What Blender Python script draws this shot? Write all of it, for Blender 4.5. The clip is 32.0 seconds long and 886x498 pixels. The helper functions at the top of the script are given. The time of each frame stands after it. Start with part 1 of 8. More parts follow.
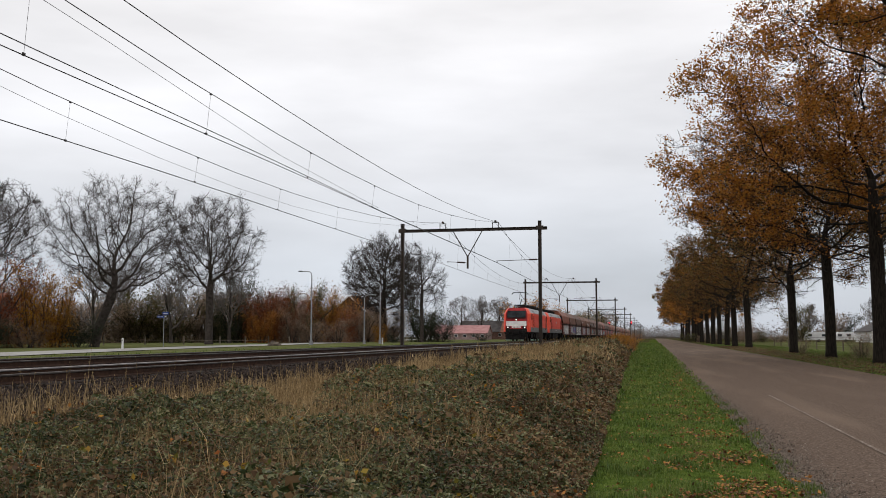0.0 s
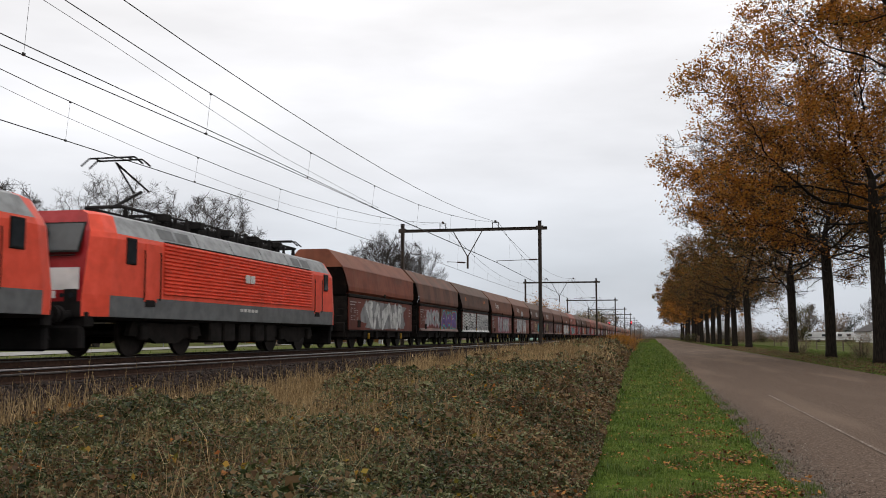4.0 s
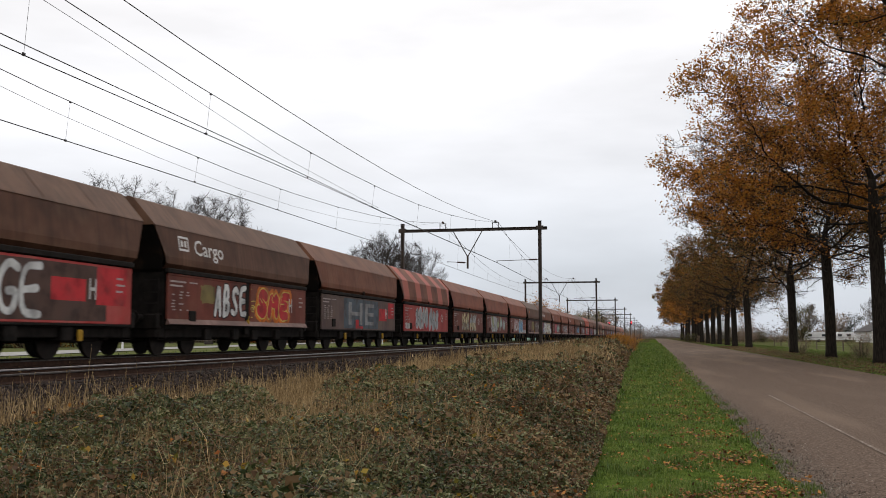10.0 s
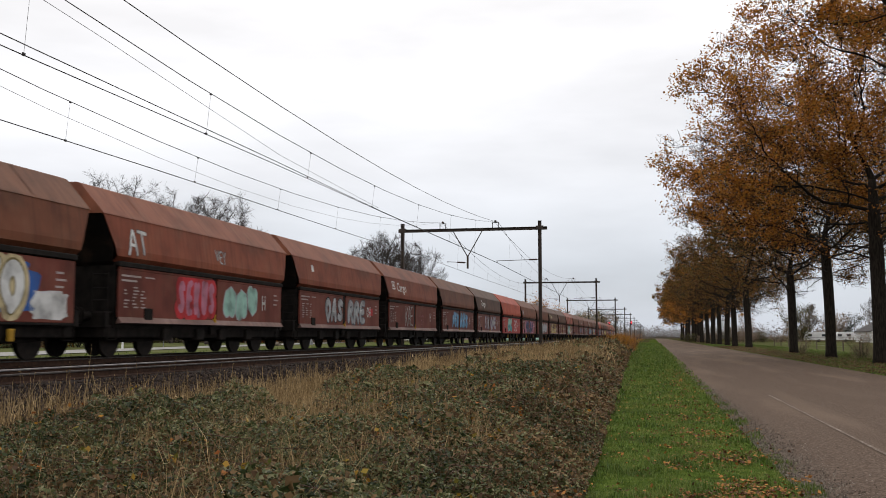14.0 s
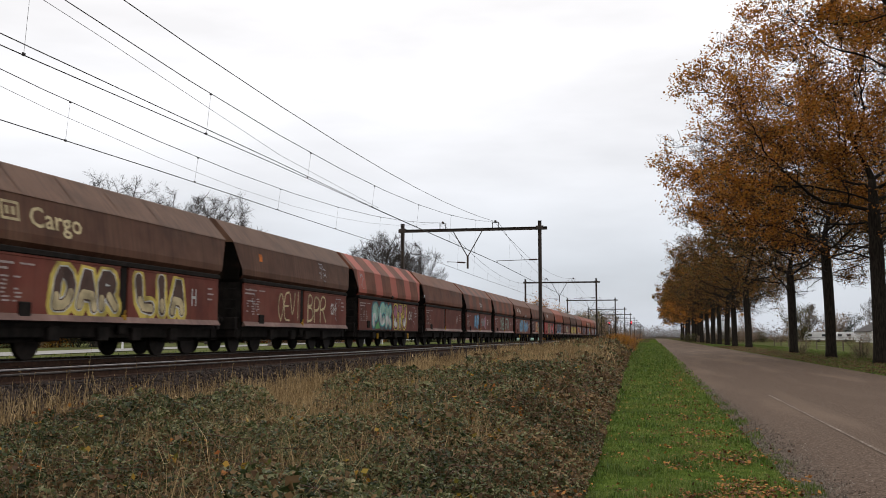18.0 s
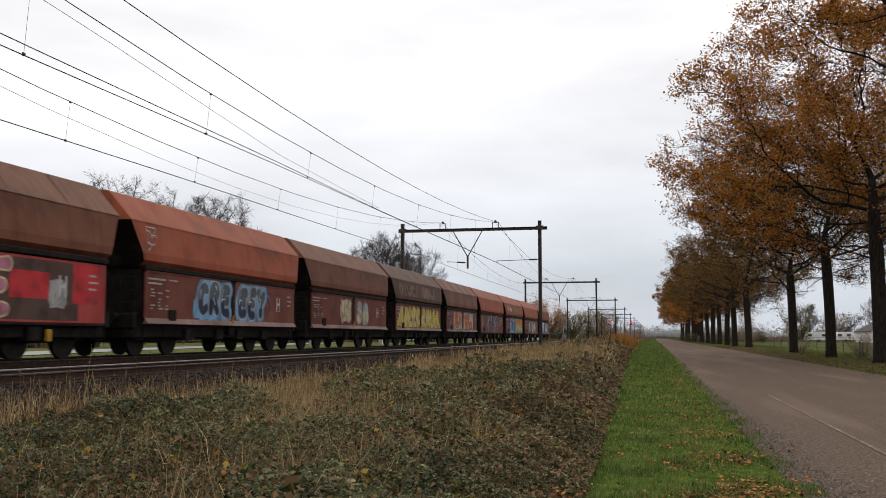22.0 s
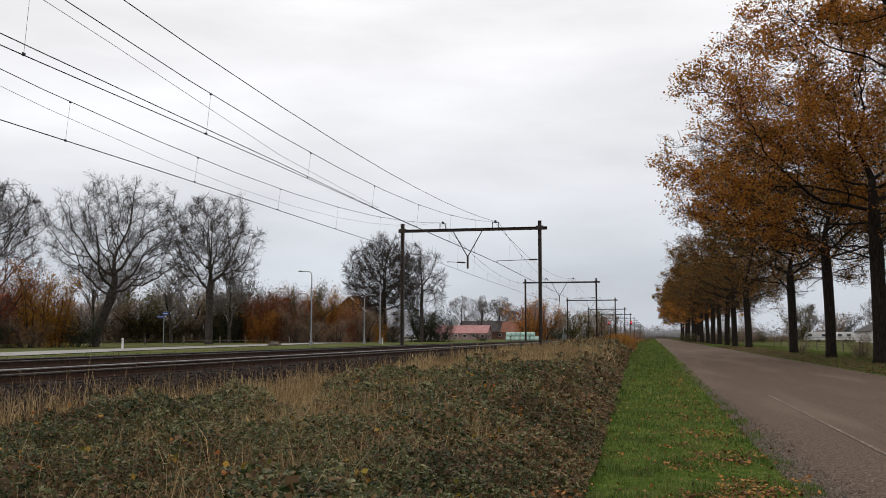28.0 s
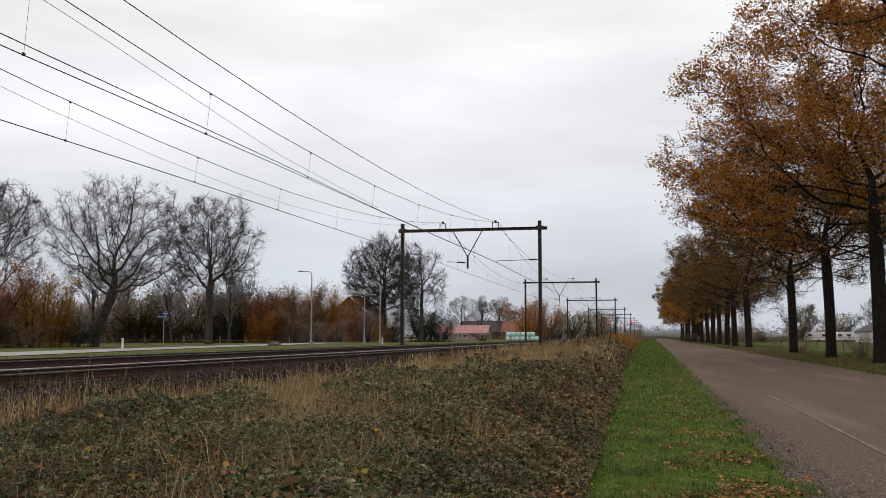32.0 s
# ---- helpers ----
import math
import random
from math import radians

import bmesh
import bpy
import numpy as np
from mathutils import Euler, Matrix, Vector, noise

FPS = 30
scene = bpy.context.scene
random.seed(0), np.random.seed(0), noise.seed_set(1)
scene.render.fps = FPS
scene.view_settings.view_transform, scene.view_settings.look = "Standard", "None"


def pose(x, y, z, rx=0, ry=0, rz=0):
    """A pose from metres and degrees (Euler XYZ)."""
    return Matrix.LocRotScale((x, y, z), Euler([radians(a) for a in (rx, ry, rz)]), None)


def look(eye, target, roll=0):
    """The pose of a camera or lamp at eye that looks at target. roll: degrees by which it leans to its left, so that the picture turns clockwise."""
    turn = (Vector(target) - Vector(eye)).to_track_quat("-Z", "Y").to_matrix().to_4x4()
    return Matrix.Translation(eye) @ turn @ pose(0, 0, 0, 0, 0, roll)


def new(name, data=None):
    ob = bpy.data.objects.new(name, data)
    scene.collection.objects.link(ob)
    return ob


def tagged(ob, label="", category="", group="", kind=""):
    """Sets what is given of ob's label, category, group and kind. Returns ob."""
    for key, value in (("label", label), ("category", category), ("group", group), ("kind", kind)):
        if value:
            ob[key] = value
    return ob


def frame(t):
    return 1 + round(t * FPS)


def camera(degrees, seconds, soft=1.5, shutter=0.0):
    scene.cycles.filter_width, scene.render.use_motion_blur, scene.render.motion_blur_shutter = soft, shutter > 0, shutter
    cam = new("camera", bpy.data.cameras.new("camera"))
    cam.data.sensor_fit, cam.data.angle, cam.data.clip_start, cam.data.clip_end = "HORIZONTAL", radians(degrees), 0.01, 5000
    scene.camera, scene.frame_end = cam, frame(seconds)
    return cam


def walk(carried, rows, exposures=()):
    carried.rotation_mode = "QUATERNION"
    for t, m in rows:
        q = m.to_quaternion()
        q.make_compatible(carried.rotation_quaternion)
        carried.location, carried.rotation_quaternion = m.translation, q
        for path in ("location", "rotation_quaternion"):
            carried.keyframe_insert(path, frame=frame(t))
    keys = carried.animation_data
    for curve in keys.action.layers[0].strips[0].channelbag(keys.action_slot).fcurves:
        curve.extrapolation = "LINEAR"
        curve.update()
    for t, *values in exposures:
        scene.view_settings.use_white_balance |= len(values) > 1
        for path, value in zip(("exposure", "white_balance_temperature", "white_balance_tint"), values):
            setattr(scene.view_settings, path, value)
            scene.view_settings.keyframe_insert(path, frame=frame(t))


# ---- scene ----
cam = camera(49.5, 32.0, soft=0.9, shutter=0.12)
STAND = pose(0.0, 0.0, 1.4, 95.2, 0.0, 12.29)
walk(cam, [(0.0, STAND), (32.0, STAND)], exposures=[(0.0, 0.12, 6560, 12), (2.5, 0.12, 6560, 12), (5.5, 0.26, 6580, 12), (24.5, 0.26, 6580, 12), (27.5, 0.12, 6560, 12), (32.0, 0.12, 6560, 12)])

# ---- overcast daylight ----
SUN_UP, SUN_ROT = 38.0, 200.0


def make_world():
    w = bpy.data.worlds.new("overcast")
    scene.world = w
    w.use_nodes = True
    nt = w.node_tree
    nt.nodes.clear()
    out = nt.nodes.new("ShaderNodeOutputWorld")
    bg = nt.nodes.new("ShaderNodeBackground")
    sky = nt.nodes.new("ShaderNodeTexSky")
    sky.sky_type, sky.sun_disc = "NISHITA", False
    sky.sun_elevation, sky.sun_rotation = radians(SUN_UP), radians(SUN_ROT)
    sky_dim = nt.nodes.new("ShaderNodeVectorMath")
    sky_dim.operation = "SCALE"
    sky_dim.inputs["Scale"].default_value = 0.09
    nt.links.new(sky.outputs[0], sky_dim.inputs[0])
    tc = nt.nodes.new("ShaderNodeTexCoord")
    sep = nt.nodes.new("ShaderNodeSeparateXYZ")
    nt.links.new(tc.outputs["Generated"], sep.inputs[0])
    ramp = nt.nodes.new("ShaderNodeValToRGB")
    e = ramp.color_ramp.elements
    e[0].position, e[0].color = 0.0, (0.505, 0.55, 0.615, 1)
    e[1].position, e[1].color = 0.36, (1.0, 1.0, 1.0, 1)
    a = ramp.color_ramp.elements.new(0.07)
    a.color = (0.585, 0.628, 0.682, 1)
    b = ramp.color_ramp.elements.new(0.17)
    b.color = (0.76, 0.78, 0.808, 1)
    c = ramp.color_ramp.elements.new(0.27)
    c.color = (0.92, 0.93, 0.945, 1)
    nt.links.new(sep.outputs["Z"], ramp.inputs[0])
    mp = nt.nodes.new("ShaderNodeMapping")
    mp.inputs["Scale"].default_value = (1.6, 1.6, 6.5)
    nt.links.new(tc.outputs["Generated"], mp.inputs[0])
    nz = nt.nodes.new("ShaderNodeTexNoise")
    nz.inputs["Scale"].default_value, nz.inputs["Detail"].default_value = 1.7, 5.0
    nz.inputs["Roughness"].default_value = 0.5
    nt.links.new(mp.outputs[0], nz.inputs["Vector"])
    rng = nt.nodes.new("ShaderNodeMapRange")
    rng.inputs[1].default_value, rng.inputs[2].default_value = 0.3, 0.7
    rng.inputs[3].default_value, rng.inputs[4].default_value = 0.84, 1.12
    nt.links.new(nz.outputs[0], rng.inputs[0])
    cloud = nt.nodes.new("ShaderNodeVectorMath")
    cloud.operation = "SCALE"
    nt.links.new(ramp.outputs[0], cloud.inputs[0])
    nt.links.new(rng.outputs[0], cloud.inputs["Scale"])
    mix = nt.nodes.new("ShaderNodeMix")
    mix.data_type = "RGBA"
    mix.inputs[0].default_value = 0.93
    nt.links.new(sky_dim.outputs[0], mix.inputs[6])
    nt.links.new(cloud.outputs[0], mix.inputs[7])
    nt.links.new(mix.outputs[2], bg.inputs[0])
    bg.inputs[1].default_value = 1.02
    nt.links.new(bg.outputs[0], out.inputs[0])


make_world()
sun = new("sun", bpy.data.lights.new("sun", "SUN"))
sun.data.energy, sun.data.angle, sun.data.color = 0.6, radians(25), (1.0, 0.96, 0.9)
sun.matrix_world = look((0, 0, 60), (30, 40, 0))

# ---- numbers of the plan ----
RAIL = 0.863            # top of the rails
NEAR, FAR = -10.75, -14.6   # middles of the two tracks
PORTALS = [-1.6 + 65.6 * k for k in range(0, 13)]
POST_R, POST_L = -7.3, -16.8
BEAM = RAIL + 7.88
CONTACT = RAIL + 5.5
rnd = random.Random(11)


# ---- materials ----
def material(name, colors, scale=4.0, rough=0.7, metal=0.0, bump=0.1, bump_scale=None, rand=0.0, island=0.0,
             stretch=(1, 1, 1), contrast=(0.35, 0.65), spec=0.2, detail=6.0, dirt=None, translucent=0.0, emit=0.0):
    """Noise-mixed colours, a second large-scale stain, fine relief, and optional shift by object or by island."""
    m = bpy.data.materials.new(name)
    m.use_nodes = True
    nt = m.node_tree
    bs = nt.nodes["Principled BSDF"]
    tc = nt.nodes.new("ShaderNodeTexCoord")
    mp = nt.nodes.new("ShaderNodeMapping")
    mp.inputs["Scale"].default_value = stretch
    nt.links.new(tc.outputs["Object"], mp.inputs[0])
    nz = nt.nodes.new("ShaderNodeTexNoise")
    nz.inputs["Scale"].default_value, nz.inputs["Detail"].default_value = scale, detail
    nt.links.new(mp.outputs[0], nz.inputs["Vector"])
    ramp = nt.nodes.new("ShaderNodeValToRGB")
    els = ramp.color_ramp.elements
    while len(els) < len(colors):
        els.new(0.5)
    for i, c in enumerate(colors):
        els[i].position = contrast[0] + (contrast[1] - contrast[0]) * i / max(1, len(colors) - 1)
        els[i].color = (*c, 1)
    fac = nz.outputs[0]
    if rand or island:
        src = nt.nodes.new("ShaderNodeObjectInfo") if rand else nt.nodes.new("ShaderNodeNewGeometry")
        out = src.outputs["Random"] if rand else src.outputs["Random Per Island"]
        mul = nt.nodes.new("ShaderNodeMath")
        mul.operation = "MULTIPLY_ADD"
        nt.links.new(out, mul.inputs[0])
        mul.inputs[1].default_value = rand or island
        mul.inputs[2].default_value = -(rand or island) / 2
        add = nt.nodes.new("ShaderNodeMath")
        nt.links.new(nz.outputs[0], add.inputs[0])
        nt.links.new(mul.outputs[0], add.inputs[1])
        fac = add.outputs[0]
    nt.links.new(fac, ramp.inputs[0])
    col = ramp.outputs[0]
    if dirt:
        n2 = nt.nodes.new("ShaderNodeTexNoise")
        n2.inputs["Scale"].default_value, n2.inputs["Detail"].default_value = dirt[1], 4.0
        m2 = nt.nodes.new("ShaderNodeMapping")
        m2.inputs["Scale"].default_value = dirt[3] if len(dirt) > 3 else (1, 1, 1)
        nt.links.new(tc.outputs["Object"], m2.inputs[0])
        nt.links.new(m2.outputs[0], n2.inputs["Vector"])
        r2 = nt.nodes.new("ShaderNodeMapRange")
        r2.inputs[1].default_value, r2.inputs[2].default_value = 0.48, 0.72
        r2.inputs[4].default_value = dirt[2]
        nt.links.new(n2.outputs[0], r2.inputs[0])
        mx = nt.nodes.new("ShaderNodeMix")
        mx.data_type = "RGBA"
        nt.links.new(r2.outputs[0], mx.inputs[0])
        nt.links.new(col, mx.inputs[6])
        mx.inputs[7].default_value = (*dirt[0], 1)
        col = mx.outputs[2]
    nt.links.new(col, bs.inputs["Base Color"])
    bs.inputs["Roughness"].default_value, bs.inputs["Metallic"].default_value = rough, metal
    bs.inputs["Specular IOR Level"].default_value = spec
    if bump:
        n3 = nt.nodes.new("ShaderNodeTexNoise")
        n3.inputs["Scale"].default_value, n3.inputs["Detail"].default_value = bump_scale or scale * 5, 4.0
        nt.links.new(mp.outputs[0], n3.inputs["Vector"])
        bp = nt.nodes.new("ShaderNodeBump")
        bp.inputs["Strength"].default_value, bp.inputs["Distance"].default_value = bump, 0.02
        nt.links.new(n3.outputs[0], bp.inputs["Height"])
        nt.links.new(bp.outputs[0], bs.inputs["Normal"])
    if translucent:
        tr = nt.nodes.new("ShaderNodeBsdfTranslucent")
        nt.links.new(col, tr.inputs[0])
        ms = nt.nodes.new("ShaderNodeMixShader")
        ms.inputs[0].default_value = translucent
        nt.links.new(bs.outputs[0], ms.inputs[1])
        nt.links.new(tr.outputs[0], ms.inputs[2])
        nt.links.new(ms.outputs[0], nt.nodes["Material Output"].inputs[0])
    if emit:
        bs.inputs["Emission Color"].default_value = (*colors[0], 1)
        bs.inputs["Emission Strength"].default_value = emit
    return m


def paint(name, c, rough=0.55, wear=0.25, metal=0.0, scale=3.0):
    """Weathered paint: a colour, its slightly darker and lighter tones and faint dirt."""
    lo = tuple(v * (1 - wear) for v in c)
    hi = tuple(min(1, v * (1 + wear * 0.6) + 0.01) for v in c)
    return material(name, [lo, c, hi], scale=scale, rough=rough, metal=metal, bump=0.05, dirt=((0.06, 0.05, 0.04), 0.8, wear))


STEEL = material("weathered_steel", [(0.035, 0.028, 0.024), (0.06, 0.045, 0.036)], 3.0, 0.6, 0.3)
# the sky's glint along one rail is put into this paler, more metallic head
RAIL_GLINT = material("rail_head", [(0.24, 0.22, 0.21), (0.36, 0.34, 0.33)], 6.0, 0.38, 0.8, bump=0.02)
# darker copy for the rails that show no glint
RAIL_DIM = material("dim_rail_head", [(0.045, 0.036, 0.032), (0.09, 0.08, 0.074)], 6.0, 0.55, 0.4, bump=0.02)
RAILSIDE = material("rail_rust", [(0.028, 0.016, 0.012), (0.055, 0.03, 0.02)], 8.0, 0.85, spec=0.1)
SLEEPER = material("sleeper_wood", [(0.014, 0.011, 0.009), (0.04, 0.032, 0.027)], 3.0, 0.9, stretch=(1, 8, 4), rand=0.4, spec=0.1)
BALLAST = material("ballast_stone", [(0.009, 0.006, 0.005), (0.022, 0.015, 0.012), (0.042, 0.031, 0.026)], 9.0, 0.9, spec=0.1, bump=1.0, bump_scale=25, island=0.5)
WIRE = material("copper_wire", [(0.02, 0.02, 0.02), (0.04, 0.035, 0.032)], 20, 0.5, 0.4, bump=0)
WIRE_THIN = material("grey_wire", [(0.2, 0.2, 0.21), (0.28, 0.28, 0.29)], 20, 0.5, 0.4, bump=0)
INSUL = material("brown_insulator", [(0.025, 0.014, 0.01), (0.05, 0.025, 0.02)], 9, 0.3, bump=0)
GALV = material("galvanised_steel", [(0.2, 0.205, 0.21), (0.3, 0.305, 0.31)], 5, 0.5, 0.5, bump=0.03)
ASPHALT = material("worn_asphalt", [(0.06, 0.042, 0.031), (0.105, 0.074, 0.055), (0.17, 0.125, 0.095)], 38, 0.9, bump=0.6, bump_scale=70, spec=0.08, detail=8.0,
                   dirt=((0.17, 0.122, 0.09), 0.8, 0.75, (1.0, 0.1, 1.0)))
GRAVEL = material("grey_gravel", [(0.09, 0.075, 0.06), (0.17, 0.14, 0.115), (0.27, 0.235, 0.2)], 30, 0.9, bump=0.8, island=0.5)
CONCRETE_ROAD = material("pale_road", [(0.24, 0.235, 0.22), (0.33, 0.32, 0.3)], 1.0, 0.9, bump=0.1, spec=0.05)
SOIL = material("verge_ground", [(0.03, 0.03, 0.012), (0.055, 0.05, 0.02), (0.08, 0.062, 0.03)], 1.5, 0.95, bump=0.6, spec=0.0, dirt=((0.045, 0.07, 0.02), 0.25, 0.9))
BLACK = material("sooty_black", [(0.006, 0.005, 0.005), (0.016, 0.014, 0.013)], 3, 0.75, bump=0.1, spec=0.15)


# ---- building blocks ----
class Geo:
    """Collects vertices and faces of one mesh."""

    def __init__(self):
        self.v, self.f = [], []

    def add(self, vs, fs):
        o = len(self.v)
        self.v += [tuple(p) for p in vs]
        self.f += [tuple(o + i for i in q) for q in fs]
        return self

    def box(self, x0, x1, y0, y1, z0, z1):
        v = [(x, y, z) for x in (x0, x1) for y in (y0, y1) for z in (z0, z1)]
        return self.add(v, [(0, 1, 3, 2), (4, 6, 7, 5), (0, 4, 5, 1), (2, 3, 7, 6), (0, 2, 6, 4), (1, 5, 7, 3)])

    def bevel_box(self, x0, x1, y0, y1, z0, z1, b=0.02):
        """A box with chamfered upright and level edges."""
        rings = [(b, 0), (0, b), (0, -b), (b, 0)]
        zs = [z0, z0 + b, z1 - b, z1]
        vs = []
        for (ins, _), z in zip(((b, 0), (0, 0), (0, 0), (b, 0)), zs):
            a0, a1, c0, c1 = x0 + ins, x1 - ins, y0 + ins, y1 - ins
            vs += [(a0 + b, c0, z), (a1 - b, c0, z), (a1, c0 + b, z), (a1, c1 - b, z), (a1 - b, c1, z), (a0 + b, c1, z), (a0, c1 - b, z), (a0, c0 + b, z)]
        fs = [tuple(range(7, -1, -1)), tuple(range(24, 32))]
        for r in range(3):
            for i in range(8):
                j = (i + 1) % 8
                fs.append((r * 8 + i, r * 8 + j, r * 8 + 8 + j, r * 8 + 8 + i))
        return self.add(vs, fs)

    def tube(self, pts, radii, n=6, cap=True):
        """A tapered tube along points."""
        pts = [Vector(p) for p in pts]
        if not hasattr(radii, "__len__"):
            radii = [radii] * len(pts)
        vs, fs = [], []
        for i, p in enumerate(pts):
            d = (pts[min(i + 1, len(pts) - 1)] - pts[max(i - 1, 0)]).normalized()
            a = d.cross(Vector((0, 0, 1)) if abs(d.z) < 0.9 else Vector((1, 0, 0))).normalized()
            b = d.cross(a)
            for k in range(n):
                t = 2 * math.pi * k / n
                vs.append(p + (a * math.cos(t) + b * math.sin(t)) * radii[i])
        for i in range(len(pts) - 1):
            for k in range(n):
                k2 = (k + 1) % n
                fs.append((i * n + k, i * n + k2, i * n + n + k2, i * n + n + k))
        if cap:
            fs += [tuple(range(n - 1, -1, -1)), tuple(range((len(pts) - 1) * n, len(pts) * n))]
        return self.add(vs, fs)

    def extrude_y(self, outline, y0, y1):
        """A closed outline in x, z drawn from y0 to y1."""
        n = len(outline)
        vs = [(x, y0, z) for x, z in outline] + [(x, y1, z) for x, z in outline]
        fs = [tuple(range(n)), tuple(range(2 * n - 1, n - 1, -1))]
        fs += [(i, i + n, (i + 1) % n + n, (i + 1) % n) for i in range(n)]
        return self.add(vs, fs)

    def extrude_x(self, outline, x0, x1):
        n = len(outline)
        vs = [(x0, y, z) for y, z in outline] + [(x1, y, z) for y, z in outline]
        fs = [tuple(range(n)), tuple(range(2 * n - 1, n - 1, -1))]
        fs += [(i, i + n, (i + 1) % n + n, (i + 1) % n) for i in range(n)]
        return self.add(vs, fs)

    def disc_x(self, x0, x1, y, z, r, n=20, hub=0.0):
        """A wheel-like disc with its axis along x."""
        prof = [(x0, r * 0.2), (x0, r * 0.96), (x0 + (x1 - x0) * 0.15, r), (x1, r), (x1, r * 0.2)]
        vs, fs = [], []
        for k in range(n):
            a = 2 * math.pi * k / n
            vs += [(px, y + pr * math.cos(a), z + pr * math.sin(a)) for px, pr in prof]
        m = len(prof)
        for k in range(n):
            k2 = (k + 1) % n
            fs += [(k * m + i, k * m + i + 1, k2 * m + i + 1, k2 * m + i) for i in range(m - 1)]
        fs.append(tuple(k * m for k in range(n)))
        fs.append(tuple(k * m + m - 1 for k in range(n - 1, -1, -1)))
        return self.add(vs, fs)

    def mesh(self, name, mat, smooth=False):
        me = bpy.data.meshes.new(name)
        me.from_pydata(self.v, [], self.f)
        bm = bmesh.new()
        bm.from_mesh(me)
        bmesh.ops.recalc_face_normals(bm, faces=bm.faces)
        bm.to_mesh(me)
        bm.free()
        for m in mat if isinstance(mat, (list, tuple)) else [mat]:
            me.materials.append(m)
        if smooth:
            me.shade_smooth()
        return me


def part(name, geo, mat=None, parent=None, label="", smooth=False):
    """One mesh object from a Geo, or from a mesh that is shared, under a thing or a part."""
    me = geo if isinstance(geo, bpy.types.Mesh) else geo.mesh(name, mat, smooth)
    ob = new(name, me)
    if parent:
        ob.parent = parent
    if label:
        ob["label"] = label
    return ob


def sheet(name, verts, faces, mat, smooth=False):
    """A mesh straight from numpy arrays, for what is too many for Geo."""
    me = bpy.data.meshes.new(name)
    verts = np.asarray(verts, np.float32)
    faces = np.asarray(faces, np.int32)
    me.vertices.add(len(verts))
    me.vertices.foreach_set("co", verts.ravel())
    k = faces.shape[1]
    me.loops.add(faces.size)
    me.loops.foreach_set("vertex_index", faces.ravel())
    me.polygons.add(len(faces))
    me.polygons.foreach_set("loop_start", np.arange(0, faces.size, k, dtype=np.int32))
    me.update(calc_edges=True)
    me.validate()
    me.materials.append(mat)
    if smooth:
        me.shade_smooth()
    return me


def thing(name, x, y, z, label, category, group="", kind="", rz=0.0):
    ob = new(name)
    ob.matrix_basis = pose(x, y, z, 0, 0, rz)
    ob.empty_display_size = 0.2
    return tagged(ob, label, category, group, kind)


# ---- ground, embankment and roads ----
def ground_height(x):
    """Height of the land across the line; it runs the same all along."""
    prof = [(-3000, 0.42), (-24, 0.42), (-18.6, 0.3), (-17.6, 0.6), (-8.8, 0.5), (-7.0, 0.06), (-6.6, 0.04), (-5.0, -0.05), (-1.6, 0.02), (0.0, 0.03), (1.2, 0.0), (8.2, 0.0), (9.2, 0.05), (15, 0.0), (3000, 0.0)]
    for (a, za), (b, zb) in zip(prof, prof[1:]):
        if a <= x <= b:
            return za + (zb - za) * (x - a) / (b - a)
    return 0.0


def make_ground():
    xs = [-3000, -900, -300, -120, -60, -40, -24, -20, -18.6, -17.6, -14, -10, -7.9, -7.2, -6.6, -5.0, -3.4, -1.6, -0.8, 0, 1.2, 4, 8.2, 9.2, 12, 15, 25, 60, 200, 800, 3000]
    ys = [-1200, -300, -60, 0, 10, 20, 30, 45, 60, 90, 130, 200, 320, 600, 1200, 4000]
    vs = [(x, y, ground_height(x) - (0.012 if 1.0 < x < 8.6 else 0.0)) for y in ys for x in xs]
    n = len(xs)
    fs = [(j * n + i, j * n + i + 1, j * n + n + i + 1, j * n + n + i) for j in range(len(ys) - 1) for i in range(n - 1)]
    g = part("ground", Geo().add(vs, fs), SOIL)
    tagged(g, "grassy autumn ground of fields and verges", "ground", kind="structure")
    road = Geo()
    w = [(1.22, 0.0), (1.5, 0.02), (4.5, 0.07), (7.6, 0.03), (8.05, 0.0)]
    ys = [-80, 0, 10, 20, 40, 80, 160, 320, 640]
    rv = [(x + 0.06 * math.sin(y * 0.7 + x), y, z + 0.012) for y in ys for x, z in w]
    m = len(w)
    road.add(rv, [(j * m + i, j * m + i + 1, j * m + m + i + 1, j * m + m + i) for j in range(len(ys) - 1) for i in range(m - 1)])
    r = part("road", road, ASPHALT)
    tagged(r, "worn brownish asphalt country road along the trees", "road", kind="structure")
    # pale road beyond the railway
    path = [(-33, -60), (-33.5, 42), (-37.5, 62), (-43.5, 105), (-49, 146), (-60, 220), (-80, 340)]
    lv = []
    for x, y in path:
        lv += [(x - 2.7, y, 0.46), (x + 2.7, y, 0.46)]
    lane = Geo().add(lv, [(2 * i, 2 * i + 1, 2 * i + 3, 2 * i + 2) for i in range(len(path) - 1)])
    tagged(part("road_far", lane, CONCRETE_ROAD), "pale grey main road beyond the railway", "road", kind="structure")


make_ground()


